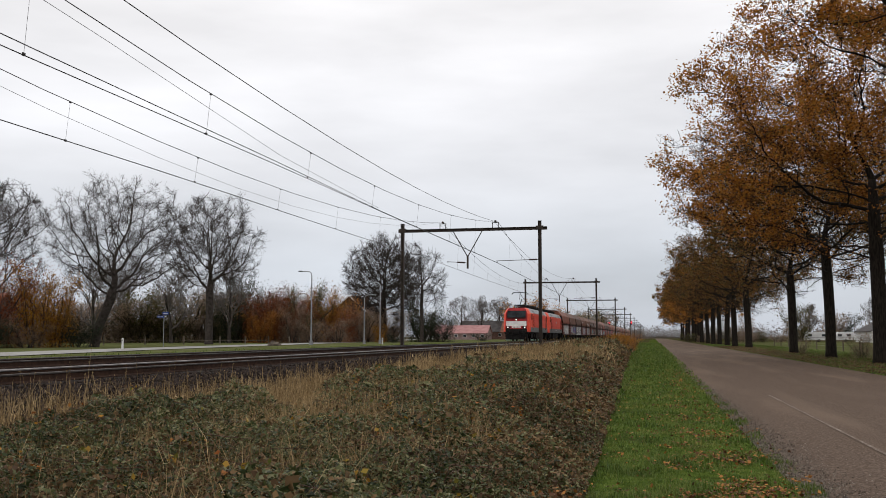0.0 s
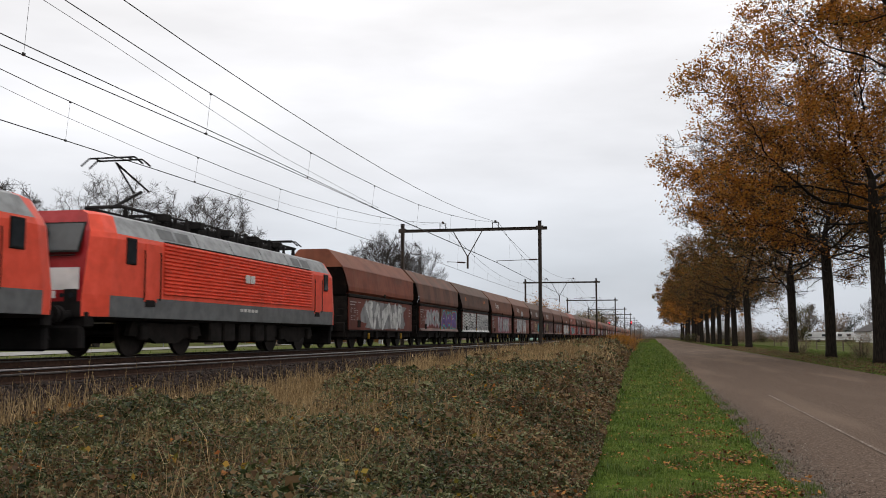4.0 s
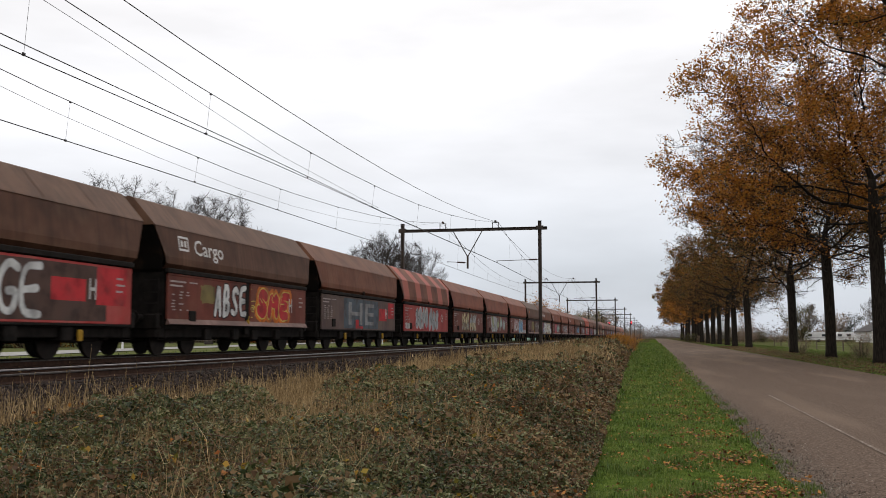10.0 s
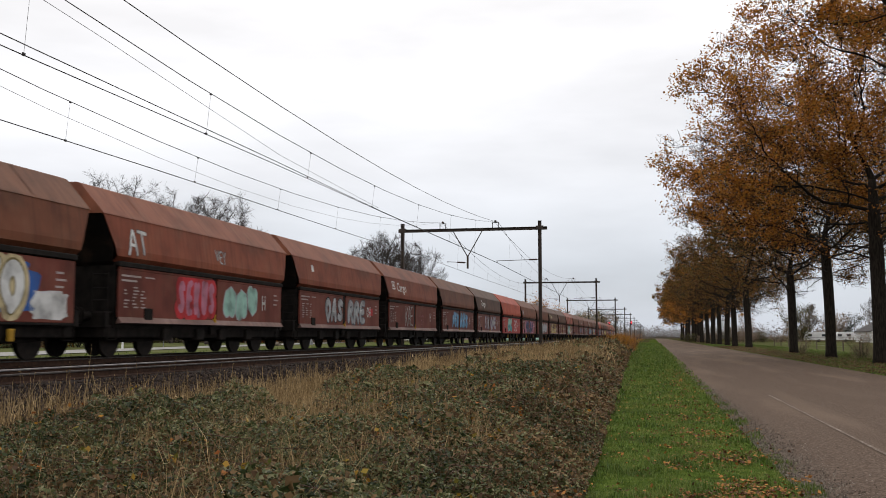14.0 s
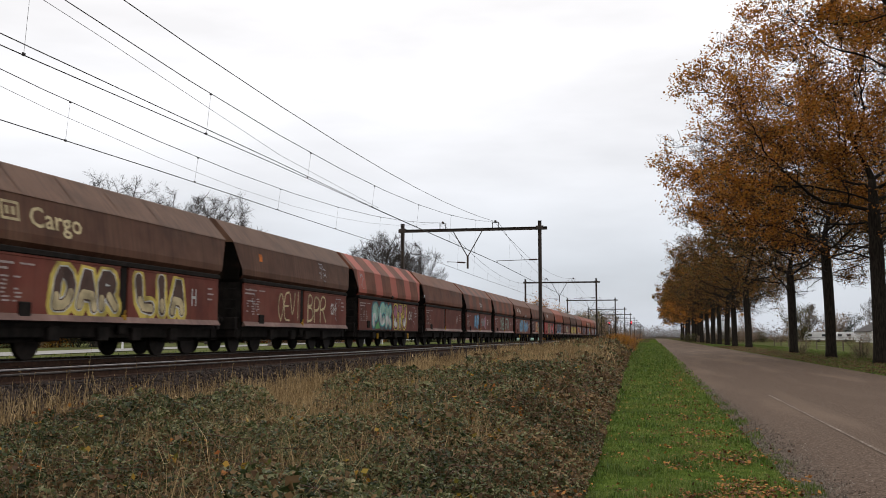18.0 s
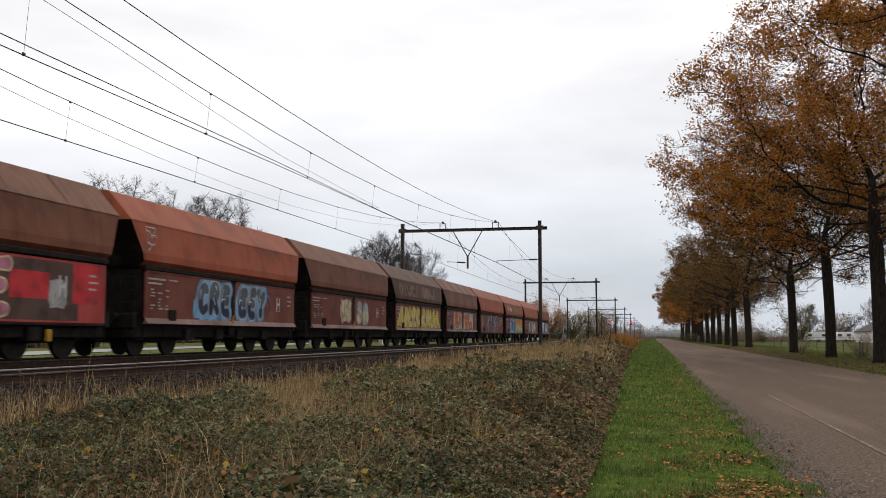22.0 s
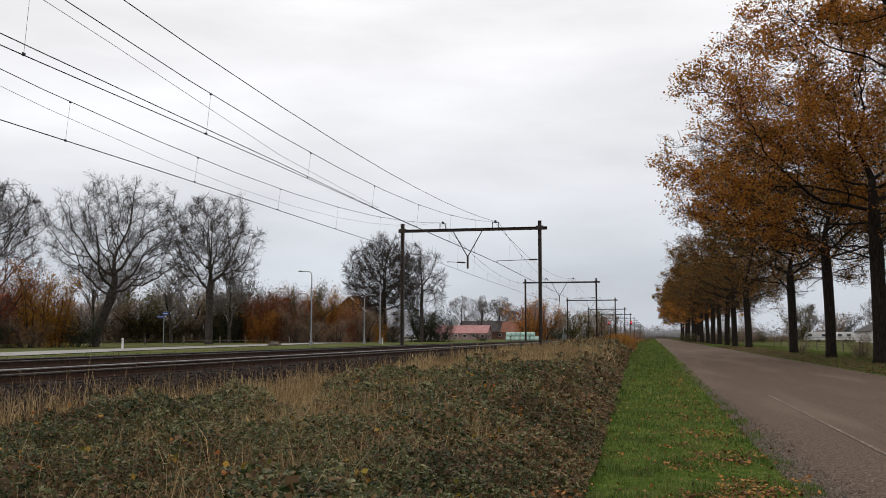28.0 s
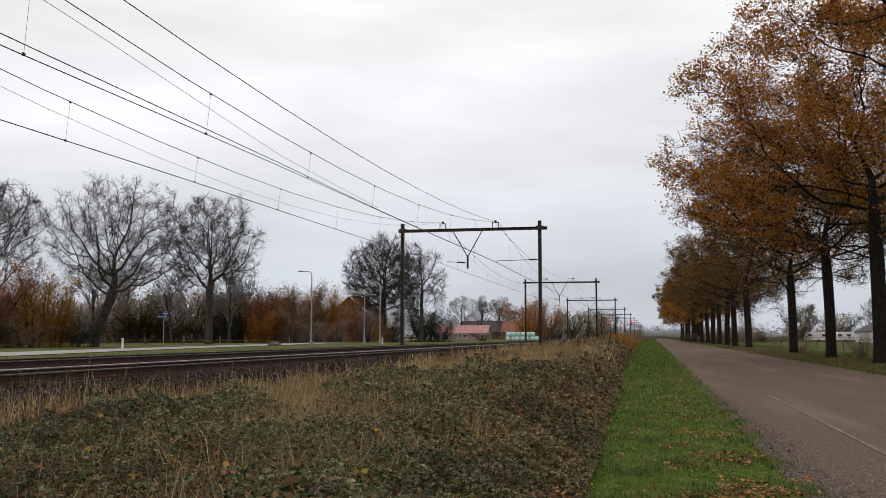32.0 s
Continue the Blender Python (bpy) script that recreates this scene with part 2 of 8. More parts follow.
# ---- railway ----
def make_track(cx, label, top, heads):
    t = thing("railway_track", cx, 0, 0, label, "railway track", "railway tracks", "structure")
    for sx, shine in zip((-0.75, 0.75), heads):
        head = Geo().bevel_box(sx - 0.035, sx + 0.035, -760, 1000, top - 0.035, top, 0.008)
        foot = Geo().extrude_y([(sx - 0.07, top - 0.16), (sx - 0.07, top - 0.145), (sx - 0.012, top - 0.12), (sx - 0.012, top - 0.034),
                                (sx + 0.012, top - 0.034), (sx + 0.012, top - 0.12), (sx + 0.07, top - 0.145), (sx + 0.07, top - 0.16)], -760, 1000)
        rail = part("rail", foot, RAILSIDE, t, "rust-brown rail with a polished head")
        part("rail_head", head, shine, rail)
    me = Geo().bevel_box(-1.3, 1.3, -0.13, 0.13, top - 0.3, top - 0.155, 0.02).mesh("sleeper", SLEEPER)
    for k in range(150):
        s = part("sleeper", me, None, t)
        s.location = (0, 6 + 0.6 * k, 0)
    rest = Geo()
    for k in range(150, 500):
        rest.box(-1.3, 1.3, 6 + 0.6 * k - 0.13, 6 + 0.6 * k + 0.13, top - 0.3, top - 0.155)
    tagged(part("sleepers_far", rest, SLEEPER, t), kind="stuff")


make_track(NEAR, "railway track with rusty rails on timber sleepers in ballast", RAIL - 0.06, (RAIL_GLINT, RAIL_DIM))
make_track(FAR, "parallel railway track with polished rails on dark sleepers", RAIL, (RAIL_DIM, RAIL_DIM))


def make_ballast():
    prof = [(-17.7, 0.35), (-17.0, 0.6), (-16.4, 0.68), (-12.9, 0.68), (-12.3, 0.62), (-8.9, 0.62), (-8.3, 0.54), (-7.4, 0.26), (-6.9, 0.1)]
    ys = [-760, 0] + list(range(5, 60, 5)) + [80, 120, 200, 400, 1000]
    vs = [(x, y, z) for y in ys for x, z in prof]
    n = len(prof)
    bed = Geo().add(vs, [(j * n + i, j * n + i + 1, j * n + n + i + 1, j * n + n + i) for j in range(len(ys) - 1) for i in range(n - 1)])
    b = part("ballast_bed", bed, BALLAST)
    tagged(b, "dark brown ballast bed under both tracks", "ballast", kind="structure")
    rng = np.random.default_rng(4)
    n = 26000
    y = 10 + 70 * rng.random(n) ** 1.7
    x = np.where(rng.random(n) < 0.6, -8.9 + 1.95 * rng.random(n), -17.0 + 8.2 * rng.random(n))
    z = np.interp(x, [p[0] for p in prof], [p[1] for p in prof])
    size = 0.03 + 0.035 * rng.random(n)
    base = np.array([(1, 0, 0), (-1, 0, 0), (0, 1, 0), (0, -1, 0), (0, 0, 0.8), (0, 0, -0.8)], np.float32)
    fc = np.array([(0, 2, 4), (2, 1, 4), (1, 3, 4), (3, 0, 4), (2, 0, 5), (1, 2, 5), (3, 1, 5), (0, 3, 5)])
    pts = base[None] * size[:, None, None] * (0.6 + 0.8 * rng.random((n, 6, 1)))
    a = rng.random(n) * 6.28
    rot = np.stack([pts[..., 0] * np.cos(a)[:, None] - pts[..., 1] * np.sin(a)[:, None], pts[..., 0] * np.sin(a)[:, None] + pts[..., 1] * np.cos(a)[:, None], pts[..., 2]], -1)
    rot += np.stack([x, y, z + 0.012], -1)[:, None]
    st = part("ballast_stones", sheet("ballast_stones", rot.reshape(-1, 3), (fc[None] + 6 * np.arange(n)[:, None, None]).reshape(-1, 3), BALLAST))
    tagged(st, "loose dark grey-brown ballast stones", "ballast", kind="stuff")


make_ballast()


def make_portal(y):
    p = thing("catenary_portal", 0, y, 0, "dark steel catenary portal spanning both railway tracks", "catenary portal", "catenary portals")
    for x in (POST_L, POST_R):
        z0 = 0.3
        g = Geo()
        g.box(x - 0.11, x - 0.085, -0.11, 0.11, z0, BEAM + 0.38)
        g.box(x + 0.085, x + 0.11, -0.11, 0.11, z0, BEAM + 0.38)
        g.box(x - 0.085, x + 0.085, -0.012, 0.012, z0, BEAM + 0.38)
        g.box(x - 0.12, x + 0.12, -0.12, 0.12, BEAM + 0.38, BEAM + 0.4)
        g.bevel_box(x - 0.3, x + 0.3, -0.3, 0.3, 0.1, 0.66, 0.03)
        part("post", g, STEEL, p)
        part("bracket", Geo().box(x - 0.24, x + 0.24, -0.13, 0.13, BEAM - 0.2, BEAM + 0.06), STEEL, p)
    b = Geo()
    b.box(POST_L - 0.3, POST_R + 0.5, -0.1, 0.1, BEAM - 0.03, BEAM)
    b.box(POST_L - 0.3, POST_R + 0.5, -0.1, 0.1, BEAM - 0.2, BEAM - 0.17)
    b.box(POST_L - 0.3, POST_R + 0.5, -0.012, 0.012, BEAM - 0.17, BEAM - 0.03)
    part("beam", b, STEEL, p)
    for x in (NEAR + 0.45, FAR + 0.65):
        s = Geo()
        for dx in (-0.2, 0.2):
            s.box(x + dx - 0.02, x + dx + 0.02, -0.03, 0.03, BEAM, BEAM + 0.34)
        s.box(x - 0.24, x + 0.24, -0.03, 0.03, BEAM + 0.33, BEAM + 0.37)
        yoke = part("messenger_support", s, STEEL, p)
        i = Geo()
        i.tube([(x, -0.12, BEAM + 0.44), (x, 0.12, BEAM + 0.44)], 0.07, 8)
        part("insulator", i, INSUL, yoke)
    mid = (NEAR + FAR) / 2 + 0.45
    h = Geo()
    for x in (mid - 1.0, mid + 1.0):
        h.tube([(x, 0, BEAM - 0.2), (mid, 0, BEAM - 1.95)], 0.035, 6)
    h.bevel_box(mid - 0.06, mid + 0.06, -0.06, 0.06, BEAM - 2.75, BEAM - 1.9, 0.01)
    part("hanger", h, STEEL, p)
    for x0, x1, z0 in ((mid - 0.1, FAR + 0.95, BEAM - 2.35), (POST_R - 0.1, NEAR + 0.5, BEAM - 2.2)):
        a = part("registration_arm", Geo().tube([(x0, 0, z0), (x1, 0, CONTACT + 0.12)], 0.022, 6), STEEL, p)
        d = Vector((x1 - x0, 0, CONTACT + 0.12 - z0)).normalized()
        i = Geo().tube([Vector((x0, 0, z0)) + d * 0.1, Vector((x0, 0, z0)) + d * 0.62], 0.055, 8)
        part("insulator", i, INSUL, a)
        part("steady_arm", Geo().tube([(x1, 0, CONTACT + 0.12), (x1 + 0.1, 0, CONTACT + 0.02)], 0.015, 5), STEEL, a)
    return p


for y in PORTALS:
    make_portal(y)


def make_wires():
    def sag(y, y0, lo, hi):
        u = (y - y0 - 32.8) / 32.8
        return lo + (hi - lo) * u * u

    def dip(y):
        # the contact wires hang a little lower towards the first portal
        return CONTACT - 0.07 * min(1.0, max(0.0, (28 - y) / 12))

    for cx, side in ((NEAR, 1), (FAR, -1)):
        w = thing("overhead_line", 0, 0, 0, "thin dark overhead contact wires with droppers above the track", "overhead line", "overhead lines")
        zig = lambda y: cx - 0.04 + 0.55 * (1 - abs((y + 1.6) / 65.6 % 2 - 1))
        last = PORTALS[-1]
        ys = np.arange(-1.6, last + 0.1, 65.6 / 12)
        for off in ((-0.02, 0.02) if side > 0 else (0.0,)):
            part("contact_wire", Geo().tube([(zig(y) + off, y, dip(y) + 0.015 * math.sin(y) + (0.009 * max(0, 34 - y) if off > 0 else 0)) for y in ys], 0.011 if side > 0 else 0.014, 5), WIRE, w)
        part("messenger_wire", Geo().tube([(zig(y) + 0.1, y, sag(y, -1.6 + 65.6 * math.floor((y + 1.6) / 65.6 + 1e-6), 7.15, BEAM + 0.42)) for y in ys], 0.011, 5), WIRE, w)
        top = 8.0 if side > 0 else 6.62
        part("feeder_wire", Geo().tube([(cx + 0.35, y, sag(y, -1.6 + 65.6 * math.floor((y + 1.6) / 65.6 + 1e-6), top, BEAM + 0.44)) for y in ys], 0.012 if side > 0 else 0.006, 5), WIRE if side > 0 else WIRE_THIN, w)
        if side > 0:
            part("lifted_wire", Geo().tube([(zig(y) + 0.05, y, z) for y, z in ((36, CONTACT + 0.05), (26, 6.65), (17, 7.3), (-1.6, 8.45))], 0.006, 5), WIRE_THIN, w)
        y = 14.48 if side > 0 else 21.4
        while y < 270:
            base = -1.6 + 65.6 * math.floor((y + 1.6) / 65.6)
            if 3.0 < y - base < 62.6:
                zt = sag(y, base, 7.15, BEAM + 0.42)
                d = part("dropper", Geo().tube([(zig(y), y, dip(y)), (zig(y) + 0.1, y, zt)], 0.004, 4).box(zig(y) - 0.014, zig(y) + 0.014, y - 0.035, y + 0.035, dip(y) - 0.01, dip(y) + 0.045).box(zig(y) + 0.08, zig(y) + 0.12, y - 0.03, y + 0.03, zt - 0.03, zt + 0.015), WIRE, w)
            y += 6.93


make_wires()


# ---- paints of the train ----
def wagon_paint(name, c1, c2, stripe=None, stripe_at=0.5, rough=0.6, streak=0.6):
    """Faded wagon paint with rust, upright rain streaks and, on some wagons, upright bands of fresher paint."""
    m = material(name, [tuple(v * 0.6 for v in c1), c1, c2], 1.1, rough, bump=0.06, contrast=(0.3, 0.72), rand=0.12, dirt=((0.2, 0.115, 0.07), 1.3, 0.24))
    nt = m.node_tree
    bs = nt.nodes["Principled BSDF"]
    src = bs.inputs["Base Color"].links[0].from_socket
    tc = nt.nodes.new("ShaderNodeTexCoord")
    mp = nt.nodes.new("ShaderNodeMapping")
    mp.inputs["Scale"].default_value = (1.0, 5.0, 0.25)
    nt.links.new(tc.outputs["Object"], mp.inputs[0])
    nz = nt.nodes.new("ShaderNodeTexNoise")
    nz.inputs["Scale"].default_value, nz.inputs["Detail"].default_value = 1.5, 3.0
    nt.links.new(mp.outputs[0], nz.inputs["Vector"])
    rg = nt.nodes.new("ShaderNodeMapRange")
    rg.inputs[1].default_value, rg.inputs[2].default_value, rg.inputs[4].default_value = 0.45, 0.7, streak
    nt.links.new(nz.outputs[0], rg.inputs[0])
    mx = nt.nodes.new("ShaderNodeMix")
    mx.data_type = "RGBA"
    nt.links.new(rg.outputs[0], mx.inputs[0])
    nt.links.new(src, mx.inputs[6])
    mx.inputs[7].default_value = (*[v * 0.55 for v in c1], 1)
    col = mx.outputs[2]
    if stripe:
        wv = nt.nodes.new("ShaderNodeTexWave")
        wv.wave_type, wv.bands_direction = "BANDS", "Y"
        wv.inputs["Scale"].default_value, wv.inputs["Distortion"].default_value = 0.11, 0.4
        wv.inputs["Detail"].default_value, wv.inputs["Detail Scale"].default_value = 2.0, 0.8
        nt.links.new(tc.outputs["Object"], wv.inputs["Vector"])
        r2 = nt.nodes.new("ShaderNodeMapRange")
        r2.inputs[1].default_value, r2.inputs[2].default_value = stripe_at, stripe_at + 0.06
        r2.inputs[4].default_value = 0.85
        nt.links.new(wv.outputs[1], r2.inputs[0])
        m2 = nt.nodes.new("ShaderNodeMix")
        m2.data_type = "RGBA"
        nt.links.new(r2.outputs[0], m2.inputs[0])
        nt.links.new(col, m2.inputs[6])
        m2.inputs[7].default_value = (*stripe, 1)
        col = m2.outputs[2]
    nt.links.new(col, bs.inputs["Base Color"])
    return m


SHADES = {
    "brown": ("faded_brown", (0.148, 0.049, 0.023), (0.189, 0.070, 0.035), {}),
    "dark": ("sooty_brown", (0.087, 0.037, 0.020), (0.120, 0.056, 0.033), {}),
    "redbrown": ("red_brown", (0.209, 0.054, 0.026), (0.255, 0.076, 0.037), {}),
    "orange": ("orange_brown", (0.291, 0.066, 0.028), (0.337, 0.089, 0.041), dict(streak=0.35)),
    "red": ("faded_red", (0.367, 0.060, 0.031), (0.408, 0.097, 0.055), dict(streak=0.3)),
    "redstripe": ("banded_red", (0.163, 0.054, 0.028), (0.214, 0.076, 0.041), dict(stripe=(0.440, 0.125, 0.090), stripe_at=0.6)),
    "brownstripe": ("banded_brown", (0.117, 0.047, 0.027), (0.153, 0.066, 0.039), dict(stripe=(0.173, 0.068, 0.039), stripe_at=0.72)),
    "patched": ("patched_brown", (0.214, 0.062, 0.031), (0.245, 0.082, 0.043), dict(stripe=(0.092, 0.049, 0.033), stripe_at=0.5)),
}
UPPER = {k: wagon_paint(n + "_paint", a, b, **o) for k, (n, a, b, o) in SHADES.items()}
DUST = (0.2, 0.125, 0.08)


def dusty(c, u):
    return tuple(v + (d - v) * u for v, d in zip(c, DUST))


# coal dust and wear have greyed the sloping tops
ROOF = {k: wagon_paint(n + "_dusty_top", dusty(a, 0.08 if k in ("orange", "red", "redstripe") else 0.24), dusty(b, 0.08 if k in ("orange", "red", "redstripe") else 0.24), **o) for k, (n, a, b, o) in SHADES.items()}
PANEL = {
    "maroon": wagon_paint("maroon_panel_paint", (0.155, 0.04, 0.027), (0.2, 0.066, 0.045), streak=0.35),
    "dark": wagon_paint("dark_panel_paint", (0.08, 0.03, 0.028), (0.11, 0.05, 0.045), streak=0.35),
    "red": wagon_paint("red_panel_paint", (0.38, 0.05, 0.045), (0.42, 0.09, 0.08), streak=0.2),
    "grey": wagon_paint("greyed_panel_paint", (0.13, 0.085, 0.075), (0.17, 0.12, 0.1), streak=0.35),
}
UNDER = material("grimy_underframe", [(0.007, 0.006, 0.005), (0.019, 0.015, 0.013)], 3, 0.75, bump=0.15, spec=0.1)
WHEEL = material("wheel_steel", [(0.012, 0.009, 0.008), (0.03, 0.022, 0.018)], 5, 0.6, 0.3)
# paler than the flaps: sky light on the flared sill is painted in
SILL = wagon_paint("skylit_sill_paint", (0.19, 0.11, 0.09), (0.26, 0.17, 0.145))
# near-black, since the shade between wagons is put into the end walls' colour
SHADE_END = wagon_paint("shaded_end_paint", (0.007, 0.005, 0.004), (0.014, 0.009, 0.007))
YELLOW = paint("yellow_handle_paint", (0.36, 0.2, 0.015))
LETTER = paint("white_lettering", (0.62, 0.6, 0.57), wear=0.2)
STENCIL = paint("faded_stencil", (0.36, 0.3, 0.28), wear=0.3)
SPRAY = {}


def spray(key):
    table = {"white": (0.6, 0.6, 0.58), "pale": (0.42, 0.41, 0.4), "black": (0.012, 0.012, 0.014), "grey": (0.25, 0.25, 0.25), "silver": (0.36, 0.37, 0.38), "pink": (0.42, 0.16, 0.22),
             "teal": (0.05, 0.34, 0.38), "mint": (0.3, 0.5, 0.42), "yellow": (0.58, 0.45, 0.1), "cream": (0.55, 0.45, 0.26), "olive": (0.18, 0.14, 0.05),
             "blue": (0.03, 0.1, 0.32), "navy": (0.012, 0.025, 0.07), "lightblue": (0.14, 0.32, 0.5), "orange": (0.55, 0.15, 0.02), "red": (0.45, 0.03, 0.035),
             "green": (0.1, 0.3, 0.1), "purple": (0.14, 0.08, 0.25), "slate": (0.08, 0.1, 0.12), "brown": (0.08, 0.045, 0.035), "ghost": (0.19, 0.11, 0.085), "lime": (0.3, 0.34, 0.06)}
    if key not in SPRAY:
        c = table[key]
        SPRAY[key] = material("spray_" + key, [tuple(v * 0.6 for v in c), c, tuple(min(1, v * 1.15) for v in c)], 2.2, 0.6, bump=0.03, dirt=((0.07, 0.05, 0.045), 1.3, 0.5))
    return SPRAY[key]


TEXTS = {}


def text_shape(words, fat=0.0):
    """Flat faces of built-in lettering, scaled to a unit square: points (u, v) and faces."""
    key = (words, fat)
    if key not in TEXTS:
        cu = bpy.data.curves.new("lettering", "FONT")
        cu.body, cu.resolution_u, cu.offset = words, 2, fat
        ob = bpy.data.objects.new("lettering", cu)
        scene.collection.objects.link(ob)
        me = bpy.data.meshes.new_from_object(ob.evaluated_get(bpy.context.evaluated_depsgraph_get()))
        pts = np.array([v.co[:2] for v in me.vertices])
        fs = [tuple(p.vertices) for p in me.polygons]
        bpy.data.objects.remove(ob)
        lo, hi = pts.min(0), pts.max(0)
        TEXTS[key] = ((pts - lo) / (hi - lo), fs)
    return TEXTS[key]


def loop(*p):
    return tuple(p) + (p[0],)


# letter skeletons in a unit square, drawn as sprayed strokes
GLYPHS = {
    "A": (((0, 0), (0.45, 1), (0.55, 1), (1, 0)), ((0.2, 0.35), (0.8, 0.35))),
    "B": (((0, 0), (0, 1), (0.7, 0.95), (0.75, 0.6), (0, 0.52)), ((0, 0.52), (0.9, 0.45), (0.9, 0.08), (0, 0))),
    "C": (((1, 0.82), (0.6, 1), (0.1, 0.75), (0.08, 0.3), (0.5, 0), (1, 0.18)),),
    "D": (((0, 0), (0, 1), (0.65, 0.95), (1, 0.5), (0.65, 0.05), (0, 0)),),
    "E": (((1, 1), (0.05, 0.98), (0, 0.02), (1, 0)), ((0, 0.5), (0.8, 0.52))),
    "F": (((1, 1), (0.05, 0.98), (0, 0)), ((0, 0.5), (0.8, 0.52))),
    "G": (((1, 0.85), (0.5, 1), (0.05, 0.6), (0.2, 0.08), (0.75, 0), (1, 0.42), (0.55, 0.45)),),
    "H": (((0, 0), (0.03, 1)), ((1, 0), (0.97, 1)), ((0, 0.5), (1, 0.5))),
    "I": (((0.5, 0), (0.5, 1)),),
    "J": (((0.9, 1), (0.9, 0.25), (0.5, 0), (0.05, 0.25)),),
    "K": (((0, 0), (0, 1)), ((1, 1), (0.1, 0.45), (1, 0))),
    "L": (((0, 1), (0.02, 0.02), (1, 0)),),
    "M": (((0, 0), (0.12, 1), (0.5, 0.3), (0.88, 1), (1, 0)),),
    "N": (((0, 0), (0.03, 1), (0.97, 0), (1, 1)),),
    "O": (loop((0.5, 0), (0.05, 0.3), (0.05, 0.75), (0.5, 1), (0.95, 0.75), (0.95, 0.3)),),
    "P": (((0, 0), (0, 1), (0.8, 0.96), (0.95, 0.7), (0.7, 0.45), (0, 0.45)),),
    "R": (((0, 0), (0, 1), (0.8, 0.96), (0.95, 0.72), (0.7, 0.5), (0, 0.48)), ((0.4, 0.48), (1, 0))),
    "S": (((1, 0.85), (0.5, 1), (0.05, 0.78), (0.5, 0.52), (0.95, 0.25), (0.5, 0), (0, 0.16)),),
    "T": (((0, 1), (1, 0.97)), ((0.5, 0.97), (0.5, 0))),
    "U": (((0, 1), (0.05, 0.25), (0.5, 0), (0.95, 0.25), (1, 1)),),
    "V": (((0, 1), (0.5, 0), (1, 1)),),
    "W": (((0, 1), (0.22, 0), (0.5, 0.7), (0.78, 0), (1, 1)),),
    "Y": (((0, 1), (0.5, 0.5), (1, 1)), ((0.5, 0.5), (0.5, 0))),
    "2": (((0, 0.8), (0.5, 1), (0.95, 0.7), (0, 0), (1, 0.02)),),
    "3": (((0, 0.9), (0.8, 0.95), (0.5, 0.55), (0.95, 0.3), (0.5, 0), (0, 0.12)),),
}


def rounded(line, times=2):
    """Corners cut, ends kept."""
    for _ in range(times):
        out = [line[0]]
        for p, q in zip(line, line[1:]):
            out += [(0.75 * p[0] + 0.25 * q[0], 0.75 * p[1] + 0.25 * q[1]), (0.25 * p[0] + 0.75 * q[0], 0.25 * p[1] + 0.75 * q[1])]
        line = out + [line[-1]]
    return line


